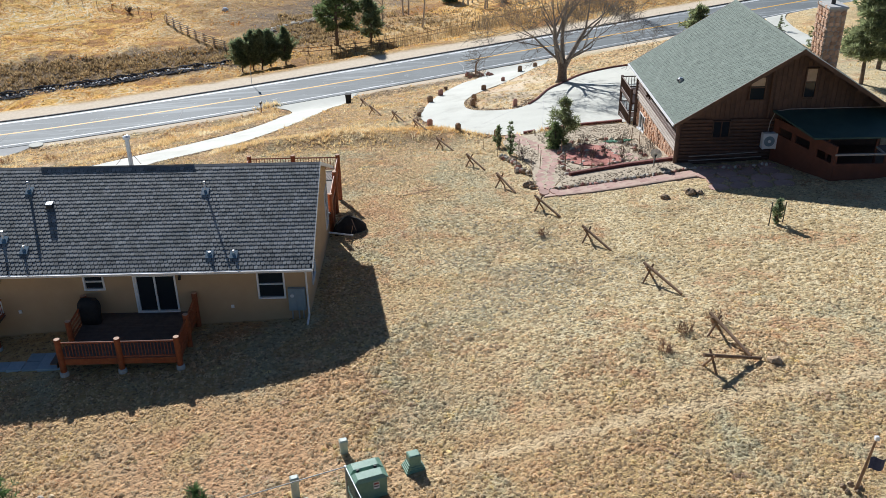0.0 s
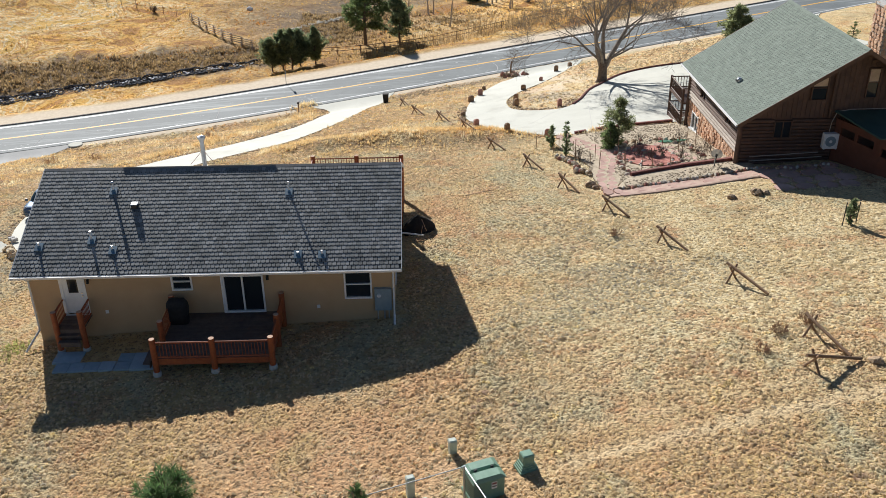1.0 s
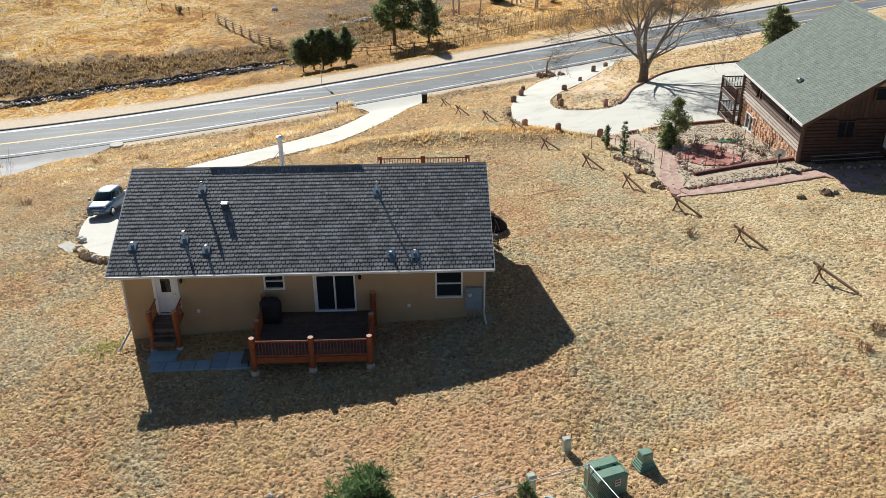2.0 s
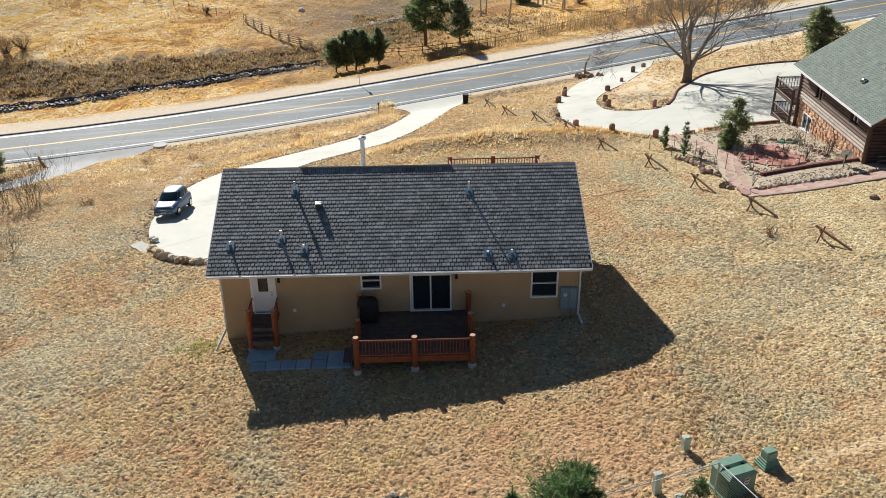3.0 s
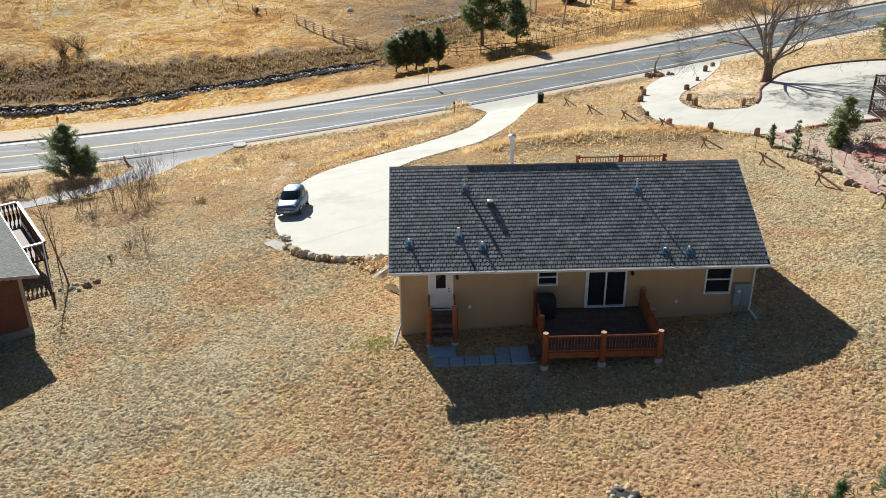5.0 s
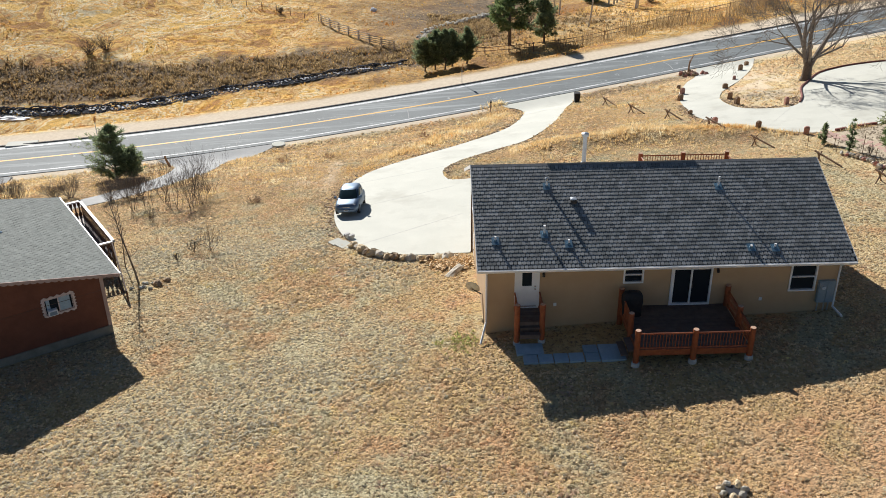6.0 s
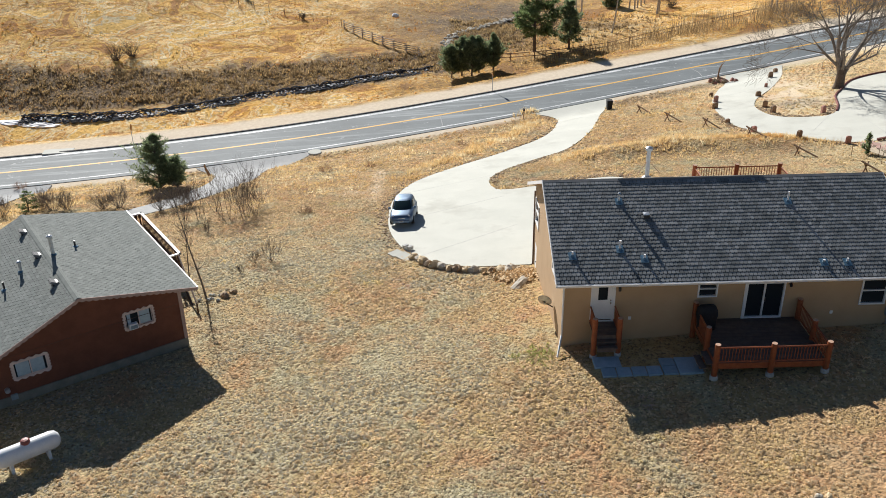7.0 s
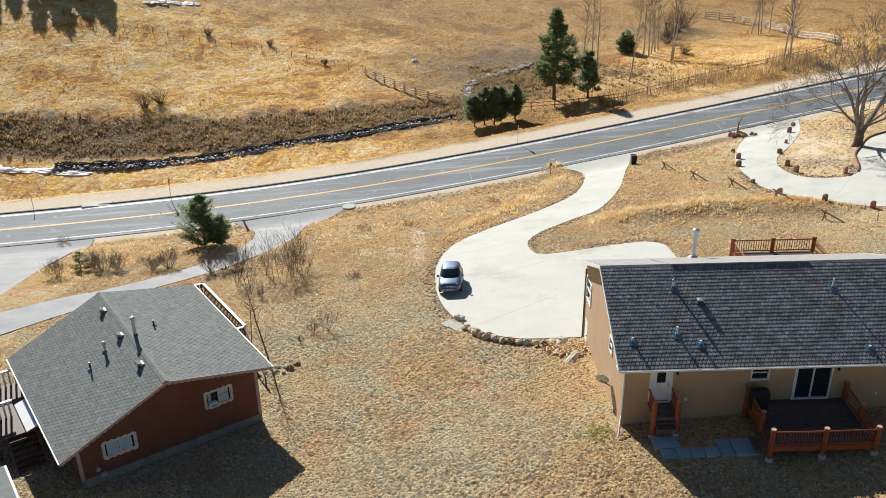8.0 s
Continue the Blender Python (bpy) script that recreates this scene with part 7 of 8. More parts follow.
part("badge_bar", Shape().box(-0.25, -1.79, 0.56, 0.25, -1.74, 0.585), CHROME, car)

# ---- utilities on the near slope ----
tr = thing("transformer_box", (10.95, -12.45, G(10.95, -12.45)), "green steel electric transformer cabinet on the grass", "utility box", turn=20)
part("pad", Shape().soft_box(-0.6, -0.52, -0.3, 0.6, 0.5, 0.08, 0.03), GREENBOX, tr)
part("body", Shape().box(-0.55, -0.48, 0.1, 0.55, 0.45, 0.92), GREENBOX, tr)
part("lid", Shape().add([(-0.6, -0.02, 0.92), (0.6, -0.02, 0.92), (0.6, 0.5, 0.92), (-0.6, 0.5, 0.92), (-0.42, 0.06, 1.06), (0.42, 0.06, 1.06), (0.42, 0.4, 1.06), (-0.42, 0.4, 1.06)], [(3, 2, 1, 0), (0, 1, 5, 4), (1, 2, 6, 5), (2, 3, 7, 6), (3, 0, 4, 7), (4, 5, 6, 7)]), GREENBOX, tr)
part("lid", Shape().add([(-0.6, -0.53, 0.92), (0.6, -0.53, 0.92), (0.6, -0.03, 0.92), (-0.6, -0.03, 0.92), (-0.42, -0.45, 1.05), (0.42, -0.45, 1.05), (0.42, -0.1, 1.05), (-0.42, -0.1, 1.05)], [(3, 2, 1, 0), (0, 1, 5, 4), (1, 2, 6, 5), (2, 3, 7, 6), (3, 0, 4, 7), (4, 5, 6, 7)]), GREENBOX, tr)
for x in (-0.3, 0.3):
    part("hasp", Shape().box(x - 0.05, -0.04, 1.0, x + 0.05, 0.0, 1.09), DARKMETAL, tr)
lab = part("label_plate", Shape().box(0.08, -0.49, 0.52, 0.28, -0.484, 0.8), WHITE, tr)
part("warning_bar", Shape().box(0.1, -0.495, 0.7, 0.26, -0.491, 0.77), REDCAP, lab)
part("text_bar", Shape().box(0.1, -0.495, 0.6, 0.26, -0.491, 0.64), DARKMETAL, lab)
bx = thing("junction_box", (12.5, -11.5, G(12.5, -11.5)), "stepped green utility pedestal on the grass", "utility box", turn=20)
for i in range(4):
    k = 0.36 - 0.036 * i
    part("tier", Shape().soft_box(-k, -k * 0.8, 0.08 * i - (0.2 if i == 0 else 0), k, k * 0.8, 0.08 * i + 0.09, 0.012), GREENBOX, bx)
part("cover", Shape().soft_box(-0.21, -0.19, 0.32, 0.21, 0.19, 0.68, 0.04), GREENBOX, bx)
for x, y, h in ((10.0, -10.2, 0.6), (8.5, -12.2, 0.85), (8.95, -13.3, 0.75)):
    p = thing("pedestal", (x, y, G(x, y)), "pale green plastic cable pedestal", "pedestal", "cable pedestals", 16)
    part("body", Shape().soft_box(-0.13, -0.11, -0.2, 0.13, 0.11, h - 0.18, 0.01), PALEGREEN, p)
    part("cap", Shape().soft_box(-0.15, -0.13, h - 0.19, 0.15, 0.13, h, 0.04), PALEGREEN, p)
nf = thing("yard_fence", (10.3, -12.75, G(10.3, -12.75)), "galvanised pipe fence with wire mesh on the slope", "fence")
z0 = G(10.3, -12.75)
part("post", Shape().tube((0, 0, -0.3), (0, 0, 1.5), 0.035, n=8), GALV, nf)
part("post", Shape().tube((-3.7, -0.05, G(6.6, -12.8) - z0 - 0.3), (-3.7, -0.05, 0.22), 0.05, n=8), OLDLOG, nf)
part("rail", Shape().tube((-3.9, -0.05, 0.18), (0, 0, 1.46), 0.019, n=8), GALV, nf)
part("rail", Shape().tube((0, 0, 1.46), (1.3, -3.4, 1.6), 0.019, n=8), GALV, nf)
for i in range(14):
    z = 0.14 + 0.094 * i
    part("wire", Shape().tube((0, 0, z), (1.3, -3.4, z + 0.14), 0.009, n=4), DARKMETAL, nf)
s = Shape().tube((0, 0, 0.03), (0.35, -0.75, 0.05), 0.02, n=5)
single("fallen_stick", s, LOGEND, "pale broken stick lying on the soil", "stick", at=(9.6, -11.0, G(9.6, -11.0)))
fl = thing("flag_pole", (26.1, -14.8, G(26.1, -14.8)), "leaning wooden post with a small dark flag", "flag pole")
part("pole", Shape().tube((0, 0, -0.2), (0.1, -0.25, 2.2), 0.06, 0.035, n=8), OLDLOG, fl)
part("bird_box", Shape().soft_box(0.03, -0.33, 2.15, 0.16, -0.2, 2.28, 0.02, None), WHITE, fl)
s = Shape()
for i in range(6):
    t0, t1 = i / 6, (i + 1) / 6
    f = lambda t: 0.05 * math.sin(t * 7)
    s.add([(0.1 + 0.5 * t0, -0.2 + f(t0), 1.45 - 0.1 * t0), (0.1 + 0.5 * t1, -0.2 + f(t1), 1.45 - 0.1 * t1), (0.1 + 0.5 * t1, -0.18 + f(t1), 0.98 - 0.1 * t1), (0.1 + 0.5 * t0, -0.18 + f(t0), 0.98 - 0.1 * t0)], [(0, 1, 2, 3)])
part("flag", s, BLUEFLAG, fl, "small navy flag")
for i in range(5):
    boulder(26.0 + 0.25 * math.cos(i * 1.3), -14.75 + 0.22 * math.sin(i * 1.3), 0.11, 0.09, 0.1, 400 + i, "small rock at the foot of the flag pole", group="flag pole rocks")

tank = thing("propane_tank", (-31.6, -5.9, G(-31.6, -5.9) + 0.1), "white cylindrical propane tank with a red lid", "tank", turn=36)
s = Shape()
prof = [(0.05, -1.35), (0.21, -1.31), (0.34, -1.2), (0.40, -1.0), (0.40, 1.0), (0.34, 1.2), (0.21, 1.31), (0.05, 1.35)]
s.lathe(prof, 24, pose(0, 0, 0.6, 0, 90, 0))
part("vessel", s, TANKWHITE, tank, smooth=True)
part("lid", Shape().lathe([(0.2, 0.94), (0.2, 1.06), (0.14, 1.12), (0.05, 1.14)], 16), REDCAP, tank, "dull red dome lid")
for x in (-0.75, 0.75):
    part("foot", Shape().box(x - 0.06, -0.3, -0.2, x + 0.06, 0.3, 0.34), TANKWHITE, tank)

# ---- by the road ----
for x, y, h, face in ((-46.1, 57.9, 2.3, True), (-61.7, 58.4, 1.9, False), (-6.4, 67.8, 2.0, True)):
    t = thing("road_sign", (x, y, G(x, y)), "thin steel sign post beside the road", "sign", "road signs")
    part("post", Shape().tube((0, 0, -0.2), (0, 0, h), 0.035, n=6), GALV, t)
    part("face", Shape().box(-0.025, -0.28, -0.28, 0.025, 0.28, 0.28, pose(0.05, 0, h + 0.1, 45, 0, 0)) if face else Shape().box(-0.02, -0.06, h - 0.2, 0.02, 0.06, h), ORANGE, t, "orange diamond sign face seen edge on" if face else "")
t = thing("mailbox", (-3.8, 57.6, G(-3.8, 57.6)), "dark mailbox on a wooden post at the road", "mailbox")
part("post", Shape().box(-0.05, -0.05, -0.2, 0.05, 0.05, 1.0), OLDLOG, t)
part("box", Shape().extrude([(-0.1, -0.25, 1.0), (0.1, -0.25, 1.0), (0.1, -0.25, 1.15), (0.06, -0.25, 1.22), (-0.06, -0.25, 1.22), (-0.1, -0.25, 1.15)], (0, 0.5, 0)), DARKMETAL, t)
t = thing("trash_bin", (5.45, 57.9, G(5.45, 57.9) + 0.02), "dark green wheeled bin beside the drive", "bin")
part("body", Shape().add([(-0.24, -0.26, 0), (0.24, -0.26, 0), (0.24, 0.26, 0), (-0.24, 0.26, 0), (-0.3, -0.34, 0.95), (0.3, -0.34, 0.95), (0.3, 0.34, 0.95), (-0.3, 0.34, 0.95)], [(3, 2, 1, 0), (0, 1, 5, 4), (1, 2, 6, 5), (2, 3, 7, 6), (3, 0, 4, 7), (4, 5, 6, 7)]), COVER, t)
part("lid", Shape().soft_box(-0.32, -0.37, 0.95, 0.32, 0.37, 1.05, 0.04), COVER, t)
single("manhole_slab", Shape().lathe([(0.7, -0.2), (0.7, 0.1), (0.62, 0.13)], 16), CONCRETE, "round pale concrete slab beside the road", "slab", at=(-25.9, 52.4, G(-25.9, 52.4)))
single("culvert_slab", Shape().soft_box(-1.6, -0.7, -0.3, 1.6, 0.7, 0.14, 0.03), CONCRETE, "pale concrete slab at the road shoulder", "slab", at=(-54.6, 58.6, G(-54.6, 58.6)), turn=6)
s = Shape()
branch(s, Vector((0, 0, -0.1)), Vector((-0.15, 0, 1)), 1.5, 0.16, 0, random.Random(4))
single("dead_stump", s, OLDLOG, "leaning dark broken stump by the lane", "stump", at=(-35.7, 47.3, G(-35.7, 47.3)))
for i in range(8):
    boulder(-27.0 + rng.uniform(-0.8, 0.8), 8.8 + rng.uniform(-0.7, 0.7), 0.16, 0.1, 0.1, 420 + i, "pale rubble beside the bare tree", CONCRETE, "rubble")
# step stones and vents at the end of the drive
for i in range(2):
    x, y = -16.45 + 0.45 * i, 13.75 - 0.5 * i
    single("paver", Shape().soft_box(-0.42, -0.55, -0.1, 0.42, 0.55, 0.09, 0.012), CONCRETE, "pale square slab at the end of the drive", "paver", "drive end slabs", at=(x, y, G(x, y)), turn=42)
for i in range(2):
    x, y = -16.0 + 0.3 * i, 14.75 - 0.3 * i
    single("concrete_block", Shape().soft_box(-0.18, -0.1, 0, 0.18, 0.1, 0.2, 0.01), PIER, "small grey concrete block on the drive", "block", "drive end blocks", at=(x, y, G(x, y) + 0.1), turn=42)

# brush pile and board at the tan house's rear corner
s = Shape()
rng = random.Random(55)
n, v = 18, []
for r, z in ((0.85, -0.1), (0.8, 0.3), (0.62, 0.62), (0.34, 0.86), (0.1, 0.98)):
    for k in range(n):
        a = k * math.tau / n
        q = r * (1 + 0.2 * math.sin(2 * a + 0.6) + 0.1 * math.sin(5 * a + 3 * z) + rng.uniform(-0.06, 0.06))
        v.append((q * math.cos(a), 0.8 * q * math.sin(a), z + rng.uniform(-0.04, 0.04)))
s.add(v, [(j * n + i, j * n + (i + 1) % n, (j + 1) * n + (i + 1) % n, (j + 1) * n + i) for j in range(4) for i in range(n)] + [tuple(range(4 * n, 5 * n))])
pile = thing("covered_pile", (8.85, 10.7, G(8.85, 10.7)), "black tarpaulin over a heap at the house corner", "tarpaulin")
part("tarpaulin", s, TARP, pile)
for a, b in (((0.25, -0.55, 0.62), (0.12, -0.75, 0.1)), ((0.2, -0.5, 1.0), (0.45, -0.85, 0.45)), ((-0.1, -0.95, 0.1), (-0.45, -1.2, 0.0))):
    part("stick", Shape().tube(a, b, 0.02, 0.014, n=5), LOGEND, pile)
single("drain_pipe", Shape().tube((0, 0, 0.0), (1.35, -0.2, -0.12), 0.05, n=8), TANKWHITE, "white drain pipe lying from the house corner", "pipe", at=(7.8, 9.6, G(8.4, 9.6) + 0.42))
single("fallen_stick", Shape().tube((0, 0, 0.06), (1.9, 0.75, 0.1), 0.025, n=5), LOGEND, "long pale stick lying in the grass", "stick", at=(11.6, 16.4, G(11.6, 16.4)))

# ---- the stone garden beside the cabin ----


def bed(name, outline, material, label, lift, step=0.6):
    line = curve_through(outline + [outline[0]], step)[:-1]
    c = line.mean(0)
    s = Shape()
    rings = 6
    n = len(line)
    for k in range(rings):
        for p in line:
            q = c + (p - c) * (1 - k / rings)
            s.v.append((*q, G(*q) + lift + 0.03 * (k > 0)))
    s.v.append((*c, G(*c) + lift + 0.03))
    for k in range(rings - 1):
        for i in range(n):
            s.f.append((k * n + i, k * n + (i + 1) % n, (k + 1) * n + (i + 1) % n, (k + 1) * n + i))
    for i in range(n):
        s.f.append(((rings - 1) * n + i, (rings - 1) * n + (i + 1) % n, rings * n))
    k = len(s.v)
    s.v += [(*p, G(*p) - 0.15) for p in line]
    s.f += [(i, k + i, k + (i + 1) % n, (i + 1) % n) for i in range(n)]
    return single(name, s, material, label, "garden bed", kind="structure")


bed("gravel_bed", [(21.0, 30.2), (26.4, 31.0), (28.9, 30.4), (29.3, 24.0), (28.8, 19.4), (22.4, 17.4), (20.9, 15.4), (20.1, 17.2), (20.3, 21.0), (19.6, 25.0), (19.2, 28.8)], PEBBLE, "tan pebble bed of the garden", 0.07)
bed("gravel_bed", [(21.0, 15.3), (24.0, 16.0), (26.4, 16.5), (30.2, 17.6), (29.6, 19.3), (25.9, 18.6), (22.4, 17.5)], PEBBLE, "grey pebble strip between timber and stone edging", 0.12)
bed("garden_path", [(20.3, 14.0), (24.0, 14.4), (29.8, 15.8), (32.0, 16.4), (31.4, 17.4), (30.2, 17.2), (26.4, 16.2), (24.0, 15.7), (21.0, 15.0)], PATHSAND, "pink sandstone path along the lawn", 0.05)
bed("mulch_bed", [(23.1, 23.3), (24.4, 25.0), (25.6, 24.3), (26.2, 22.0), (26.4, 20.2), (25.2, 19.3), (23.6, 19.8), (22.7, 21.6)], MULCH, "raised red mulch bed edged with stones", 0.16)
rng = random.Random(77)


def flag_path(line, wide, step, lift):
    """Irregular flat slabs laid two abreast along a line."""
    pts = resample(curve_through(line), max(3, int(np.sum(np.linalg.norm(np.diff(np.array(line), axis=0), axis=1)) / step)))
    for i, p in enumerate(pts):
        d = pts[min(i + 1, len(pts) - 1)] - pts[max(i - 1, 0)]
        d = d / np.linalg.norm(d)
        side = np.array([-d[1], d[0]])
        split = rng.uniform(-0.15, 0.15)
        for a, b in ((-0.5, split - 0.03), (split + 0.03, 0.5)):
            c = p + side * wide * (a + b) / 2 + d * rng.uniform(-0.08, 0.08)
            hw, hl = wide * (b - a) / 2, step * rng.uniform(0.42, 0.5)
            out = [(hl * math.cos(k * math.tau / 8 + 0.4) * rng.uniform(0.95, 1.2), hw * math.sin(k * math.tau / 8 + 0.4) * rng.uniform(0.95, 1.18)) for k in range(8)]
            single("flagstone", Shape().prism(out, -0.1, lift * rng.uniform(0.85, 1.15)), FLAG, "flat pink sandstone slab in the garden path", "flagstone", "garden flagstones", at=(c[0], c[1], G(*c)), turn=math.degrees(math.atan2(d[1], d[0])) + rng.uniform(-6, 6))


flag_path([(20.0, 29.9), (20.7, 27.4), (21.6, 25.4), (21.9, 23.0), (21.5, 20.2), (20.9, 18.3), (20.7, 16.1), (20.7, 14.7)], 1.15, 0.8, 0.12)
flag_path([(26.0, 24.6), (26.7, 22.4), (27.1, 20.4)], 0.8, 0.75, 0.12)
flag_path([(21.4, 14.5), (24.0, 15.05), (27.8, 15.9), (31.0, 16.7)], 0.9, 0.9, 0.085)
for i in range(4):
    for j in range(4):
        x, y = 30.6 + 1.3 * i + 0.3 * (j % 2), 13.4 + 1.25 * j
        out = [(0.62 * math.cos(k * math.tau / 7) * rng.uniform(0.9, 1.15), 0.56 * math.sin(k * math.tau / 7) * rng.uniform(0.9, 1.15)) for k in range(7)]
        single("flagstone", Shape().prism(out, -0.1, 0.05), FLAG, "flat red sandstone slab beside the cabin", "flagstone", "cabin paving", at=(x, y, G(x, y)), turn=rng.uniform(-14, 14))
for line, n, k, lab in (([(23.1, 23.3), (24.4, 25.0), (25.6, 24.3), (26.2, 22.0), (26.4, 20.2), (25.2, 19.3), (23.6, 19.8), (22.7, 21.6), (23.1, 23.3)], 44, 0.17, "rock edging the red mulch bed"),
                        ([(20.9, 15.1), (24.0, 15.8), (26.4, 16.3), (30.3, 17.4)], 52, 0.15, "small rock edging the pebble strip"),
                        ([(22.4, 18.2), (22.3, 20.2), (22.8, 24.2), (24.0, 26.2), (26.6, 26.0), (27.8, 23.6), (27.9, 21.0)], 34, 0.21, "garden rock beside the flagstone path"),
                        ([(18.6, 24.0), (19.2, 22.4), (19.6, 21.2), (19.3, 20.0), (20.0, 19.0)], 26, 0.2, "pale garden rock round the young junipers"),
                        ([(30.6, 17.4), (32.5, 16.9), (35.0, 17.2)], 16, 0.13, "pale stone edging the gravel at the cabin wall")):
    for x, y in resample(line, n):
        boulder(x + rng.uniform(-0.14, 0.14), y + rng.uniform(-0.14, 0.14), k * rng.uniform(0.6, 1.5), k * rng.uniform(0.5, 1.1), k * rng.uniform(0.5, 1.0), rng.randrange(9999), lab, [PALEROCK, ROCK, PALEROCK, REDROCK][rng.randrange(4)], lab.split(" beside")[0] + " group", 0.07)
for i in range(24):
    boulder(rng.uniform(23.2, 26.0), rng.uniform(20.0, 24.0), rng.uniform(0.1, 0.24), rng.uniform(0.1, 0.2), rng.uniform(0.06, 0.14), 700 + i, "rock among the red mulch", [PALEROCK, ROCK, REDROCK][i % 3], "mulch rocks", 0.16)
s = Shape()
for _ in range(4200):
    x, y = rng.uniform(19.8, 29.2), rng.uniform(15.2, 30.4)
    if y < 14.9 + 0.31 * (x - 21) or x > 29.2 or (22.8 < x < 26.4 and 19.4 < y < 24.6) or abs(x - 20.9 - 0.9 * math.exp(-((y - 23.5) / 3) ** 2)) < 0.7:
        continue
    k = rng.uniform(0.03, 0.085)
    s.pebble((x, y, G(x, y) + (0.18 if y < 16.6 + 0.35 * (x - 22.2) else 0.13)), k, k * 0.8, k * 0.4, rng, rng.uniform(0, 3))
single("garden_pebbles", s, PEBBLE, "loose tan pebbles covering the garden beds", "pebbles", kind="stuff")
tm = thing("retaining_timber", (22.2, 16.4, G(22.2, 16.4)), "dark red retaining timbers stepping along the garden", "timber")
pts = resample([(22.4, 17.7), (25.9, 18.8), (30.2, 19.6)], 5)
for i, (p, q) in enumerate(zip(pts, pts[1:])):
    o = Vector((22.2, 16.4, G(22.2, 16.4)))
    part("timber", Shape().tube(Vector((*p, G(*p) + 0.22)) - o, Vector((*q, G(*q) + 0.22)) - o, 0.16, n=4), TIMBER, tm)
te = thing("garden_edging", (20.4, 30.2, G(20.4, 30.2)), "dark red timber edging between drive and garden", "edging")
for p, q in (((20.9, 30.3), (21.8, 30.5)), ((22.6, 30.7), (24.4, 31.0)), ((25.0, 31.1), (28.6, 31.2))):
    o = Vector((20.4, 30.2, G(20.4, 30.2)))
    part("timber", Shape().tube(Vector((*p, G(*p) + 0.2)) - o, Vector((*q, G(*q) + 0.2)) - o, 0.13, n=4), TIMBER, te)
stakes = [(17.6, 27.4), (18.9, 27.7), (19.1, 26.3), (18.4, 24.4), (19.9, 24.9), (19.8, 23.4), (20.4, 21.0), (19.3, 20.6), (20.8, 19.9), (21.0, 22.4), (23.2, 18.2), (24.0, 18.7), (25.1, 18.6), (24.6, 21.4), (23.7, 22.4), (25.6, 22.6), (26.4, 20.6), (28.2, 23.6), (28.6, 22.2), (22.6, 20.6), (22.7, 23.0), (26.8, 22.8), (27.8, 24.4), (22.3, 18.9)]
for i, (x, y) in enumerate(stakes):
    single("stake", Shape().tube((0, 0, -0.1), (rng.uniform(-0.05, 0.05), rng.uniform(-0.05, 0.05), rng.uniform(0.8, 1.4)), 0.022, n=5), OLDLOG, "thin wooden stake in the garden", "stake", "garden stakes", at=(x, y, G(x, y)))
for i, (x, y) in enumerate(((24.4, 20.8), (25.4, 21.6), (26.2, 20.2), (23.8, 21.8), (27.6, 20.4), (28.6, 21.8), (27.2, 24.6), (20.0, 22.6), (24.6, 24.9))):
    shrub("garden_shrub", x, y, 0.9, "leafless reddish shrub in the garden", 500 + i, 12, TWIG, 2, 0.012, "garden shrubs", 0.7)
s = Shape()
pts = [Vector((26.6 + 0.8 * math.sin(k * 1.9) + k * 0.03, 25.2 + 0.35 * math.cos(k * 2.3), 0)) for k in range(26)]
for p, q in zip(pts, pts[1:]):
    s.tube((p.x, p.y, G(p.x, p.y) + 0.16), (q.x, q.y, G(q.x, q.y) + 0.16), 0.035, n=5)
single("garden_hose", s, HOSE, "tangled green garden hose on the pebbles", "hose")
gd = thing("satellite_dish", (27.9, 18.3, G(27.9, 18.3) + 0.1), "grey satellite dish on a pole in the garden", "satellite dish")
part("pole", Shape().tube((0, 0, -0.2), (0, 0, 0.7), 0.04, n=8), GALV, gd)
dish_parts(gd, Vector((0.05, -0.1, 0.85)))
for i, (x, y, h) in enumerate(((31.2, 6.9, 1.3), (32.0, 7.1, 1.2))):
    single("stake", Shape().tube((0, 0, -0.1), (0.03, 0, h), 0.03, n=6), DARKMETAL, "dark steel stake beside the young tree", "stake", "sapling stakes", at=(x, y, G(x, y)))
conifer("spruce_tree", 31.6, 7.0, 1.5, 0.3, 0.05, JUNIPER, "small thin conifer between two stakes", 45, 12, 6, 10, power=0.5, clump_size=0.12, rise=0.8)

s = Shape()
rng = random.Random(91)
for line, wide in (([(-0.6, 57.0), (-1.3, 51.9), (-3.5, 45.5), (-7.8, 40.2), (-11.7, 36.5), (-14.4, 33.6), (-16.2, 30.6), (-17.4, 26), (-17.6, 22), (-17.4, 18.5), (-16.6, 15.2)], 0.3),
                   ([(13.2, 46.2), (12.8, 40.6), (14.1, 36.5), (16.1, 33.3), (18.6, 31.0)], 0.25), ([(17.6, 46.7), (17.7, 43.0), (19.0, 41.4), (21.0, 40.8), (22.2, 41.9), (23.2, 43.8)], 0.25),
                   ([(-5.4, 27.3), (-2.5, 27.7), (-0.4, 27.6), (1.0, 26.2)], 0.3), ([(-1.9, 38.3), (-5.0, 35.3), (-7.8, 32.6), (-9.2, 30.5), (-9.4, 28.6)], 0.2)):
    for x, y in resample(curve_through(line), int(len(line) * 48)):
        k = rng.uniform(0.05, 0.16)
        px, py = x + rng.gauss(0, wide), y + rng.gauss(0, wide)
        if not any(bool(inside(np.array([px]), np.array([py]), q)[0]) for q in PAVED):
            s.pebble((px, py, float(surface(px, py)) + 0.01), k, k * 0.8, k * 0.7, rng, rng.uniform(0, 3))
single("rubble_edging", s, ROCK, "loose brown rubble along the edges of the drives", "rubble", kind="stuff")


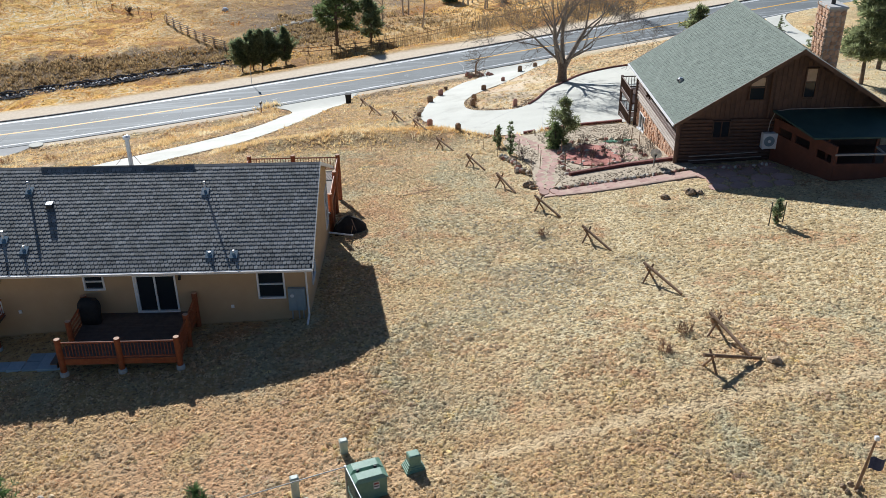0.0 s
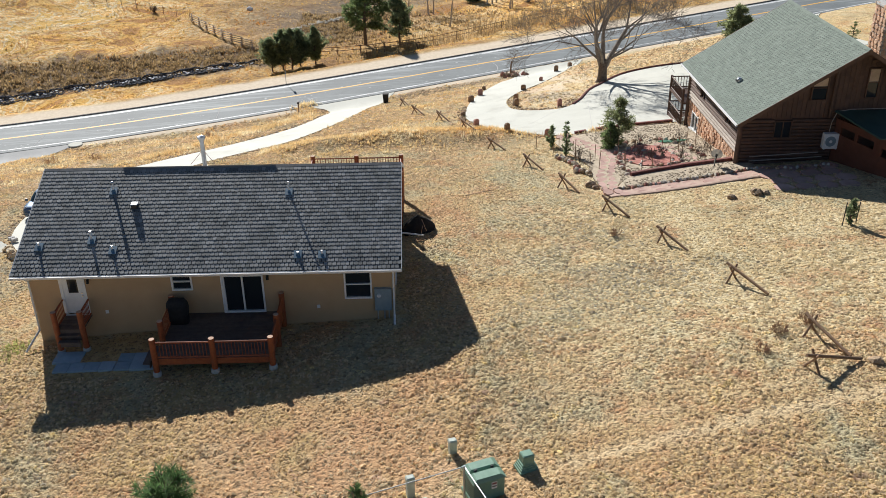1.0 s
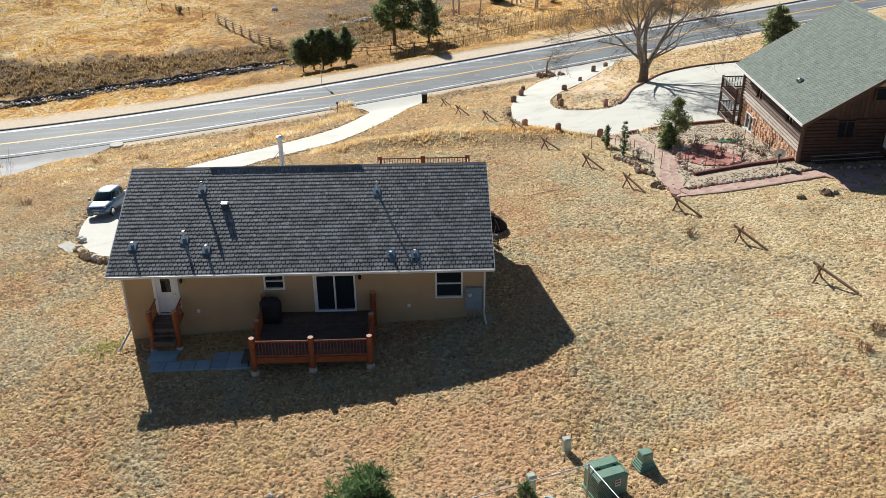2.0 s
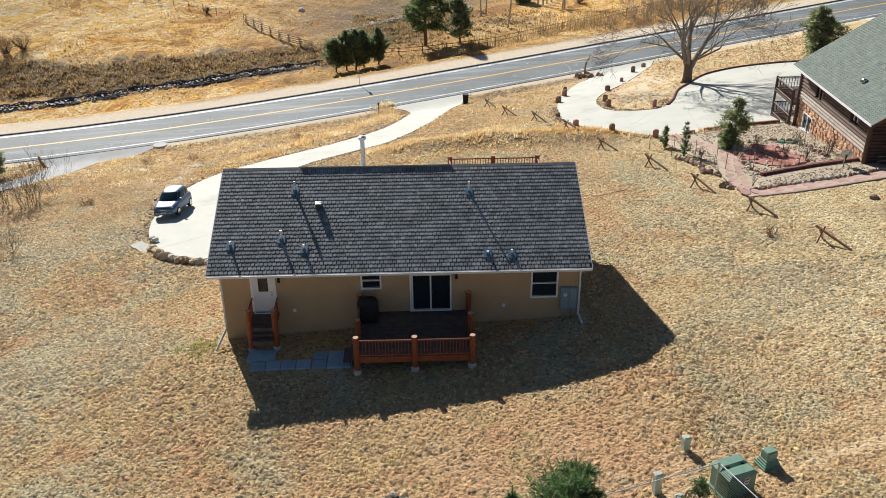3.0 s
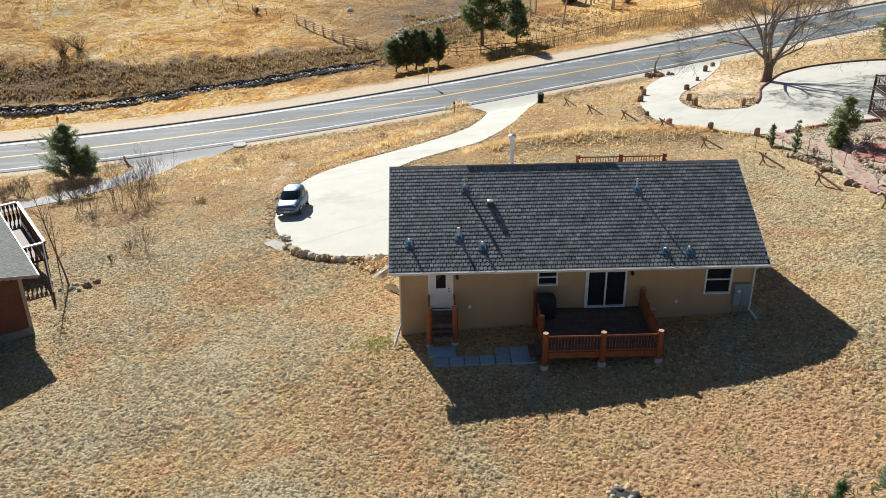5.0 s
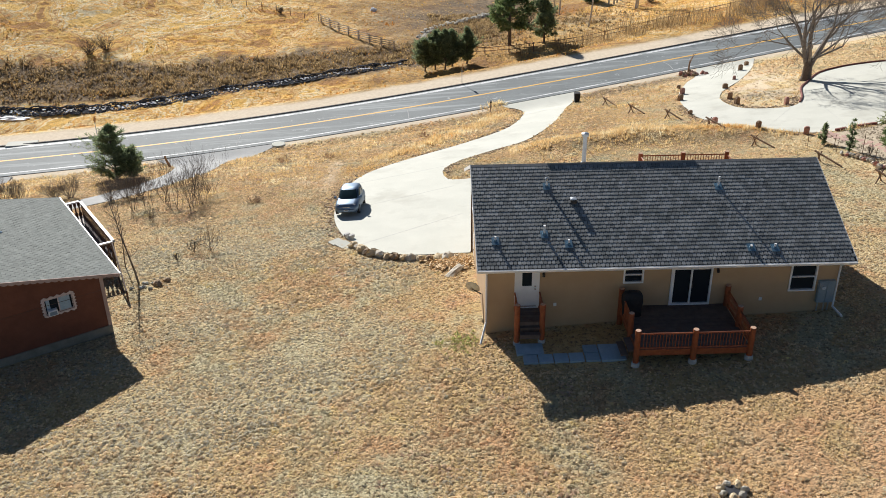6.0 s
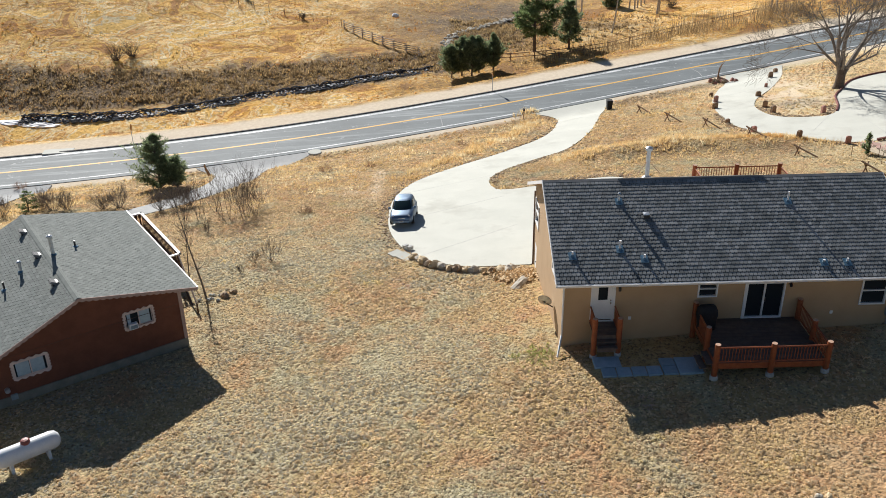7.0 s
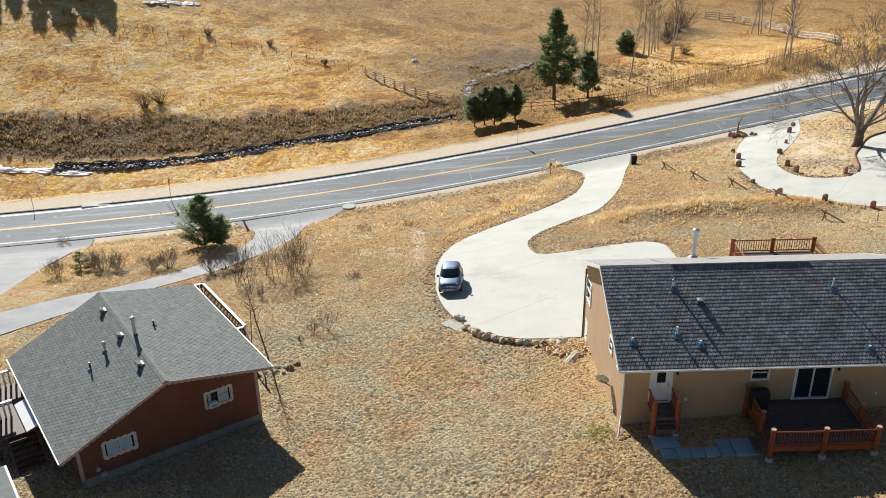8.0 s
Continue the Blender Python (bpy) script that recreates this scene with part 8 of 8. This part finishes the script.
# ---- grass ----
def grass(name, x0, y0, x1, y1, pitch, tall, blades, width, material, label, seed, weight=None, fan=0.8, uneven=0.5):
    """Tufts of pointed blades, one about every pitch metres over a stretch of land, clear of drives and buildings."""
    r = np.random.RandomState(seed)
    x, y = np.meshgrid(np.arange(x0, x1, pitch), np.arange(y0, y1, pitch))
    x, y = x.ravel() + r.uniform(-0.6, 0.6, x.size) * pitch, y.ravel() + r.uniform(-0.6, 0.6, x.size) * pitch
    keep = np.ones(x.size, bool)
    if weight is not None:
        keep &= r.rand(x.size) < weight(x, y)
    for poly in KEEP_CLEAR:
        keep &= ~inside(x, y, poly)
    x, y = x[keep], y[keep]
    n = len(x)
    z = surface(x, y)
    size = tall * (1 - uneven + 2 * uneven * vnoise(x * 0.7 + 3, y * 0.7)) * r.uniform(0.65, 1.35, n)
    X, Y, Z, S = (np.repeat(q, blades) for q in (x, y, z, size))
    m = n * blades
    a = r.uniform(0, math.tau, m)
    lean = r.uniform(0.2, 1.0, m) * fan
    bx, by = X + r.normal(0, 0.28, m) * S, Y + r.normal(0, 0.28, m) * S
    tx, ty, tz = bx + np.cos(a) * lean * S, by + np.sin(a) * lean * S, Z + S * r.uniform(0.6, 1.1, m)
    b = r.uniform(0, math.tau, m)
    wx, wy = np.cos(b) * width * S, np.sin(b) * width * S
    v = np.empty((m, 3, 3), np.float32)
    v[:, 0], v[:, 1], v[:, 2] = np.stack([bx - wx, by - wy, Z - 0.03], 1), np.stack([bx + wx, by + wy, Z - 0.03], 1), np.stack([tx, ty, tz], 1)
    d = bpy.data.meshes.new(name)
    d.vertices.add(m * 3)
    d.vertices.foreach_set("co", v.ravel())
    d.loops.add(m * 3)
    d.loops.foreach_set("vertex_index", np.arange(m * 3, dtype=np.int32))
    d.polygons.add(m)
    d.polygons.foreach_set("loop_start", np.arange(0, m * 3, 3, dtype=np.int32))
    d.update(calc_edges=True)
    d.materials.append(material)
    return tagged(new(name, d), label, "grass", kind="stuff")


def tussocks(name, x0, y0, x1, y1, pitch, wide, tall, material, label, seed, weight):
    """Low ragged mounds of bunch grass, one about every pitch metres."""
    r = np.random.RandomState(seed)
    x, y = np.meshgrid(np.arange(x0, x1, pitch), np.arange(y0, y1, pitch))
    x, y = x.ravel() + r.uniform(-0.6, 0.6, x.size) * pitch, y.ravel() + r.uniform(-0.6, 0.6, x.size) * pitch
    keep = r.rand(x.size) < (0.6 + 0.4 * vnoise(x * 0.5, y * 0.5)) * weight(x, y)
    for poly in KEEP_CLEAR:
        keep &= ~inside(x, y, poly)
    x, y = x[keep], y[keep]
    n, k = len(x), 5
    z = surface(x, y)
    size = r.uniform(0.55, 1.3, n) * (0.75 + 0.5 * vnoise(x * 0.3 + 40, y * 0.3))
    a = np.arange(k)[None] * math.tau / k + r.uniform(-0.5, 0.5, (n, k))
    rim = wide * size[:, None] * r.uniform(0.5, 1.7, (n, k))
    half = r.uniform(0.25, 0.6, (n, k))
    drop = z[:, None] - 0.015 + 0.05 * r.rand(n, k)
    v = np.empty((n, 2 * k + 1, 3), np.float32)
    v[:, 0] = np.stack([x + r.normal(0, 0.3, n) * wide * size, y + r.normal(0, 0.3, n) * wide * size, z + tall * size * r.uniform(0.7, 1.4, n)], 1)
    for s, side in ((0, -1), (1, 1)):
        v[:, 1 + s::2, 0], v[:, 1 + s::2, 1], v[:, 1 + s::2, 2] = x[:, None] + np.cos(a + side * half) * rim, y[:, None] + np.sin(a + side * half) * rim, drop
    i = np.arange(k)
    tri = np.stack([np.zeros(k, int), 1 + 2 * i, 2 + 2 * i], 1)
    f = (np.arange(n)[:, None, None] * (2 * k + 1) + tri[None]).reshape(-1).astype(np.int32)
    d = bpy.data.meshes.new(name)
    d.vertices.add(n * (2 * k + 1))
    d.vertices.foreach_set("co", v.ravel())
    d.loops.add(f.size)
    d.loops.foreach_set("vertex_index", f)
    d.polygons.add(f.size // 3)
    d.polygons.foreach_set("loop_start", np.arange(0, f.size, 3, dtype=np.int32))
    d.update(calc_edges=True)
    d.materials.append(material)
    return tagged(new(name, d), label, "grass", kind="stuff")


def mown(x, y):
    """Share of the paler lawn towards the cabin."""
    return smooth(9, 22, x + 5 * (vnoise(x * 0.3, y * 0.3) - 0.5)) * smooth(-9, 3, y + 5 * (vnoise(x * 0.3 + 7, y * 0.3) - 0.5))


tussocks("lawn_grass", -46, -17, 46, 36, 0.128, 0.068, 0.05, DRYGRASS, "short dry straw-coloured bunch grass", 1, lambda x, y: (1 - 0.9 * mown(x, y)) * (1 - 0.9 * np.clip(trail(x, y), 0, 1)) * (1 - 0.7 * sage_share(x, y)) * (1 - 0.7 * soil_share(x, y)))
tussocks("lawn_grass", -46, -17, 26, 26, 0.128, 0.068, 0.048, SAGEGRASS, "short grey-green dry bunch grass", 9, lambda x, y: 0.8 * sage_share(x, y))
tussocks("lawn_grass", 4, -10, 46, 36, 0.2, 0.1, 0.03, PALEGRASS, "short pale mown grass beside the cabin", 8, mown)
tussocks("lawn_grass", -46, 35.5, 50, 68, 0.25, 0.13, 0.07, DRYGRASS, "dry straw-coloured bunch grass near the road", 10, lambda x, y: np.where(road_d(x, y) < -5.5, 0.85, 0) * (1 - 0.85 * np.exp(-((x - 22.5) / 5) ** 2 - ((y - 53) / 12) ** 2)))
grass("tall_grass", -60, 26, 60, 66, 0.26, 0.17, 6, 0.2, GOLDGRASS, "golden dry grass between the drives and the road", 2,
      lambda x, y: np.where(road_d(x, y) < -5.4, np.clip((y - 24) / 14, 0.03, 0.6) * (0.1 + 0.9 * smooth(0.35, 0.75, vnoise(x * 0.22, y * 0.22))) * (1 - 0.6 * smooth(7, 13, x)) * (1 - 0.95 * np.exp(-((x + 18.5) / 0.8) ** 2) * (np.abs(y - 32) < 6)) * (1 - 0.9 * np.exp(-((x - 22.5) / 5) ** 2 - ((y - 53) / 12) ** 2)), 0))
grass("tall_grass", -4, 24, 24, 40, 0.16, 0.3, 7, 0.09, GOLDGRASS, "ridge of taller golden grass behind the house", 3,
      lambda x, y: 0.8 * np.exp(-((y - 36 + 0.02 * (x - 6) ** 2) / 1.3) ** 2))
grass("roadside_grass", -16, 34, 0, 60, 0.18, 0.34, 7, 0.09, GOLDGRASS, "taller golden grass along the drive's edge", 6,
      lambda x, y: 0.6 * np.exp(-((x - (-2.8 - 0.62 * np.clip(58 - y, 0, 30) * np.clip((58 - y) / 24, 0, 1) ** 0.6)) / 1.0) ** 2))
grass("meadow_grass", -98, 62, 78, 142, 0.46, 0.13, 5, 0.4, MEADOWGRASS, "golden meadow grass beyond the road", 4,
      lambda x, y: np.where(road_d(x, y) > 9.2, 0.16 + 0.5 * smooth(0.4, 0.75, 0.6 * vnoise(x * 0.13, y * 0.2) + 0.4 * vnoise(x * 0.4, y * 0.55)), 0), 1.1)
grass("creek_brush", -90, 78, 40, 116, 0.42, 0.34, 6, 0.2, BRUSH, "brown dry brush on the creek bank", 5,
      lambda x, y: np.where((road_d(x, y) > 12) & (x < -10), np.clip(1.6 * np.exp(-((y - 89.5 - np.where(x > -45, 0.12 * (x + 45), 0)) / 4.6) ** 4), 0, 0.95), 0.9 * (bell(x, y, -4, 103, 60) + 0.7 * bell(x, y, -7, 113, 140) + 0.5 * bell(x, y, 14, 104, 40))))
grass("green_weeds", -11.0, -2.0, -8.3, 0.4, 0.13, 0.12, 6, 0.2, WEED, "small patch of yellow-green weeds by the house corner", 12,
      lambda x, y: 0.9 * bell(x, y, -9.5, -0.7, 0.8))
grass("willow_thicket", -3, 85, 40, 104, 0.34, 1.7, 4, 0.014, BRUSH, "brown leafless willow thicket by the road", 7,
      lambda x, y: np.where(road_d(x, y) > 10.5, 0.9 * np.exp(-((road_d(x, y) - 15) / 4.5) ** 2) * vnoise(x * 0.5, y * 0.5), 0), 0.35)

# ---- roof tabs of the tan house ----
up = Vector((0, RY - EY0, RZ - EZ))
COURSE, TAB, THICK = 0.224, 0.19, 0.016
SKIP = 3
tagged(part("shingle", tabs((RX0, EY0, EZ + 0.004), (1, 0, 0), up, RX1 - RX0, up.length - 0.12, COURSE, TAB, THICK, 31, SKIP), SHINGLE, house), "dark grey weathered shingle tabs", kind="stuff")
tilt = math.degrees(math.atan2(RZ - EZ, RY - EY0))
one = tabs((0, 0, 0), (1, 0, 0), (0, 1, 0), TAB, COURSE, COURSE, TAB, THICK, 3)
tab_mesh = one.mesh("shingle", SHINGLE_ONE)
rng = random.Random(32)
for r in range(SKIP):
    x = RX0 - (0.5 * TAB if r % 2 else 0)
    q = Vector((0, EY0, EZ + 0.004)) + up.normalized() * r * COURSE
    while x < RX1 - TAB * 0.6:
        ob = new("shingle", tab_mesh)
        ob.parent = house
        ob.matrix_basis = pose(max(x, RX0), q.y, q.z, tilt, 0, 0) @ Matrix.Diagonal((rng.uniform(0.94, 1.0), rng.uniform(0.96, 1.02), rng.uniform(0.8, 1.2), 1))
        x += TAB
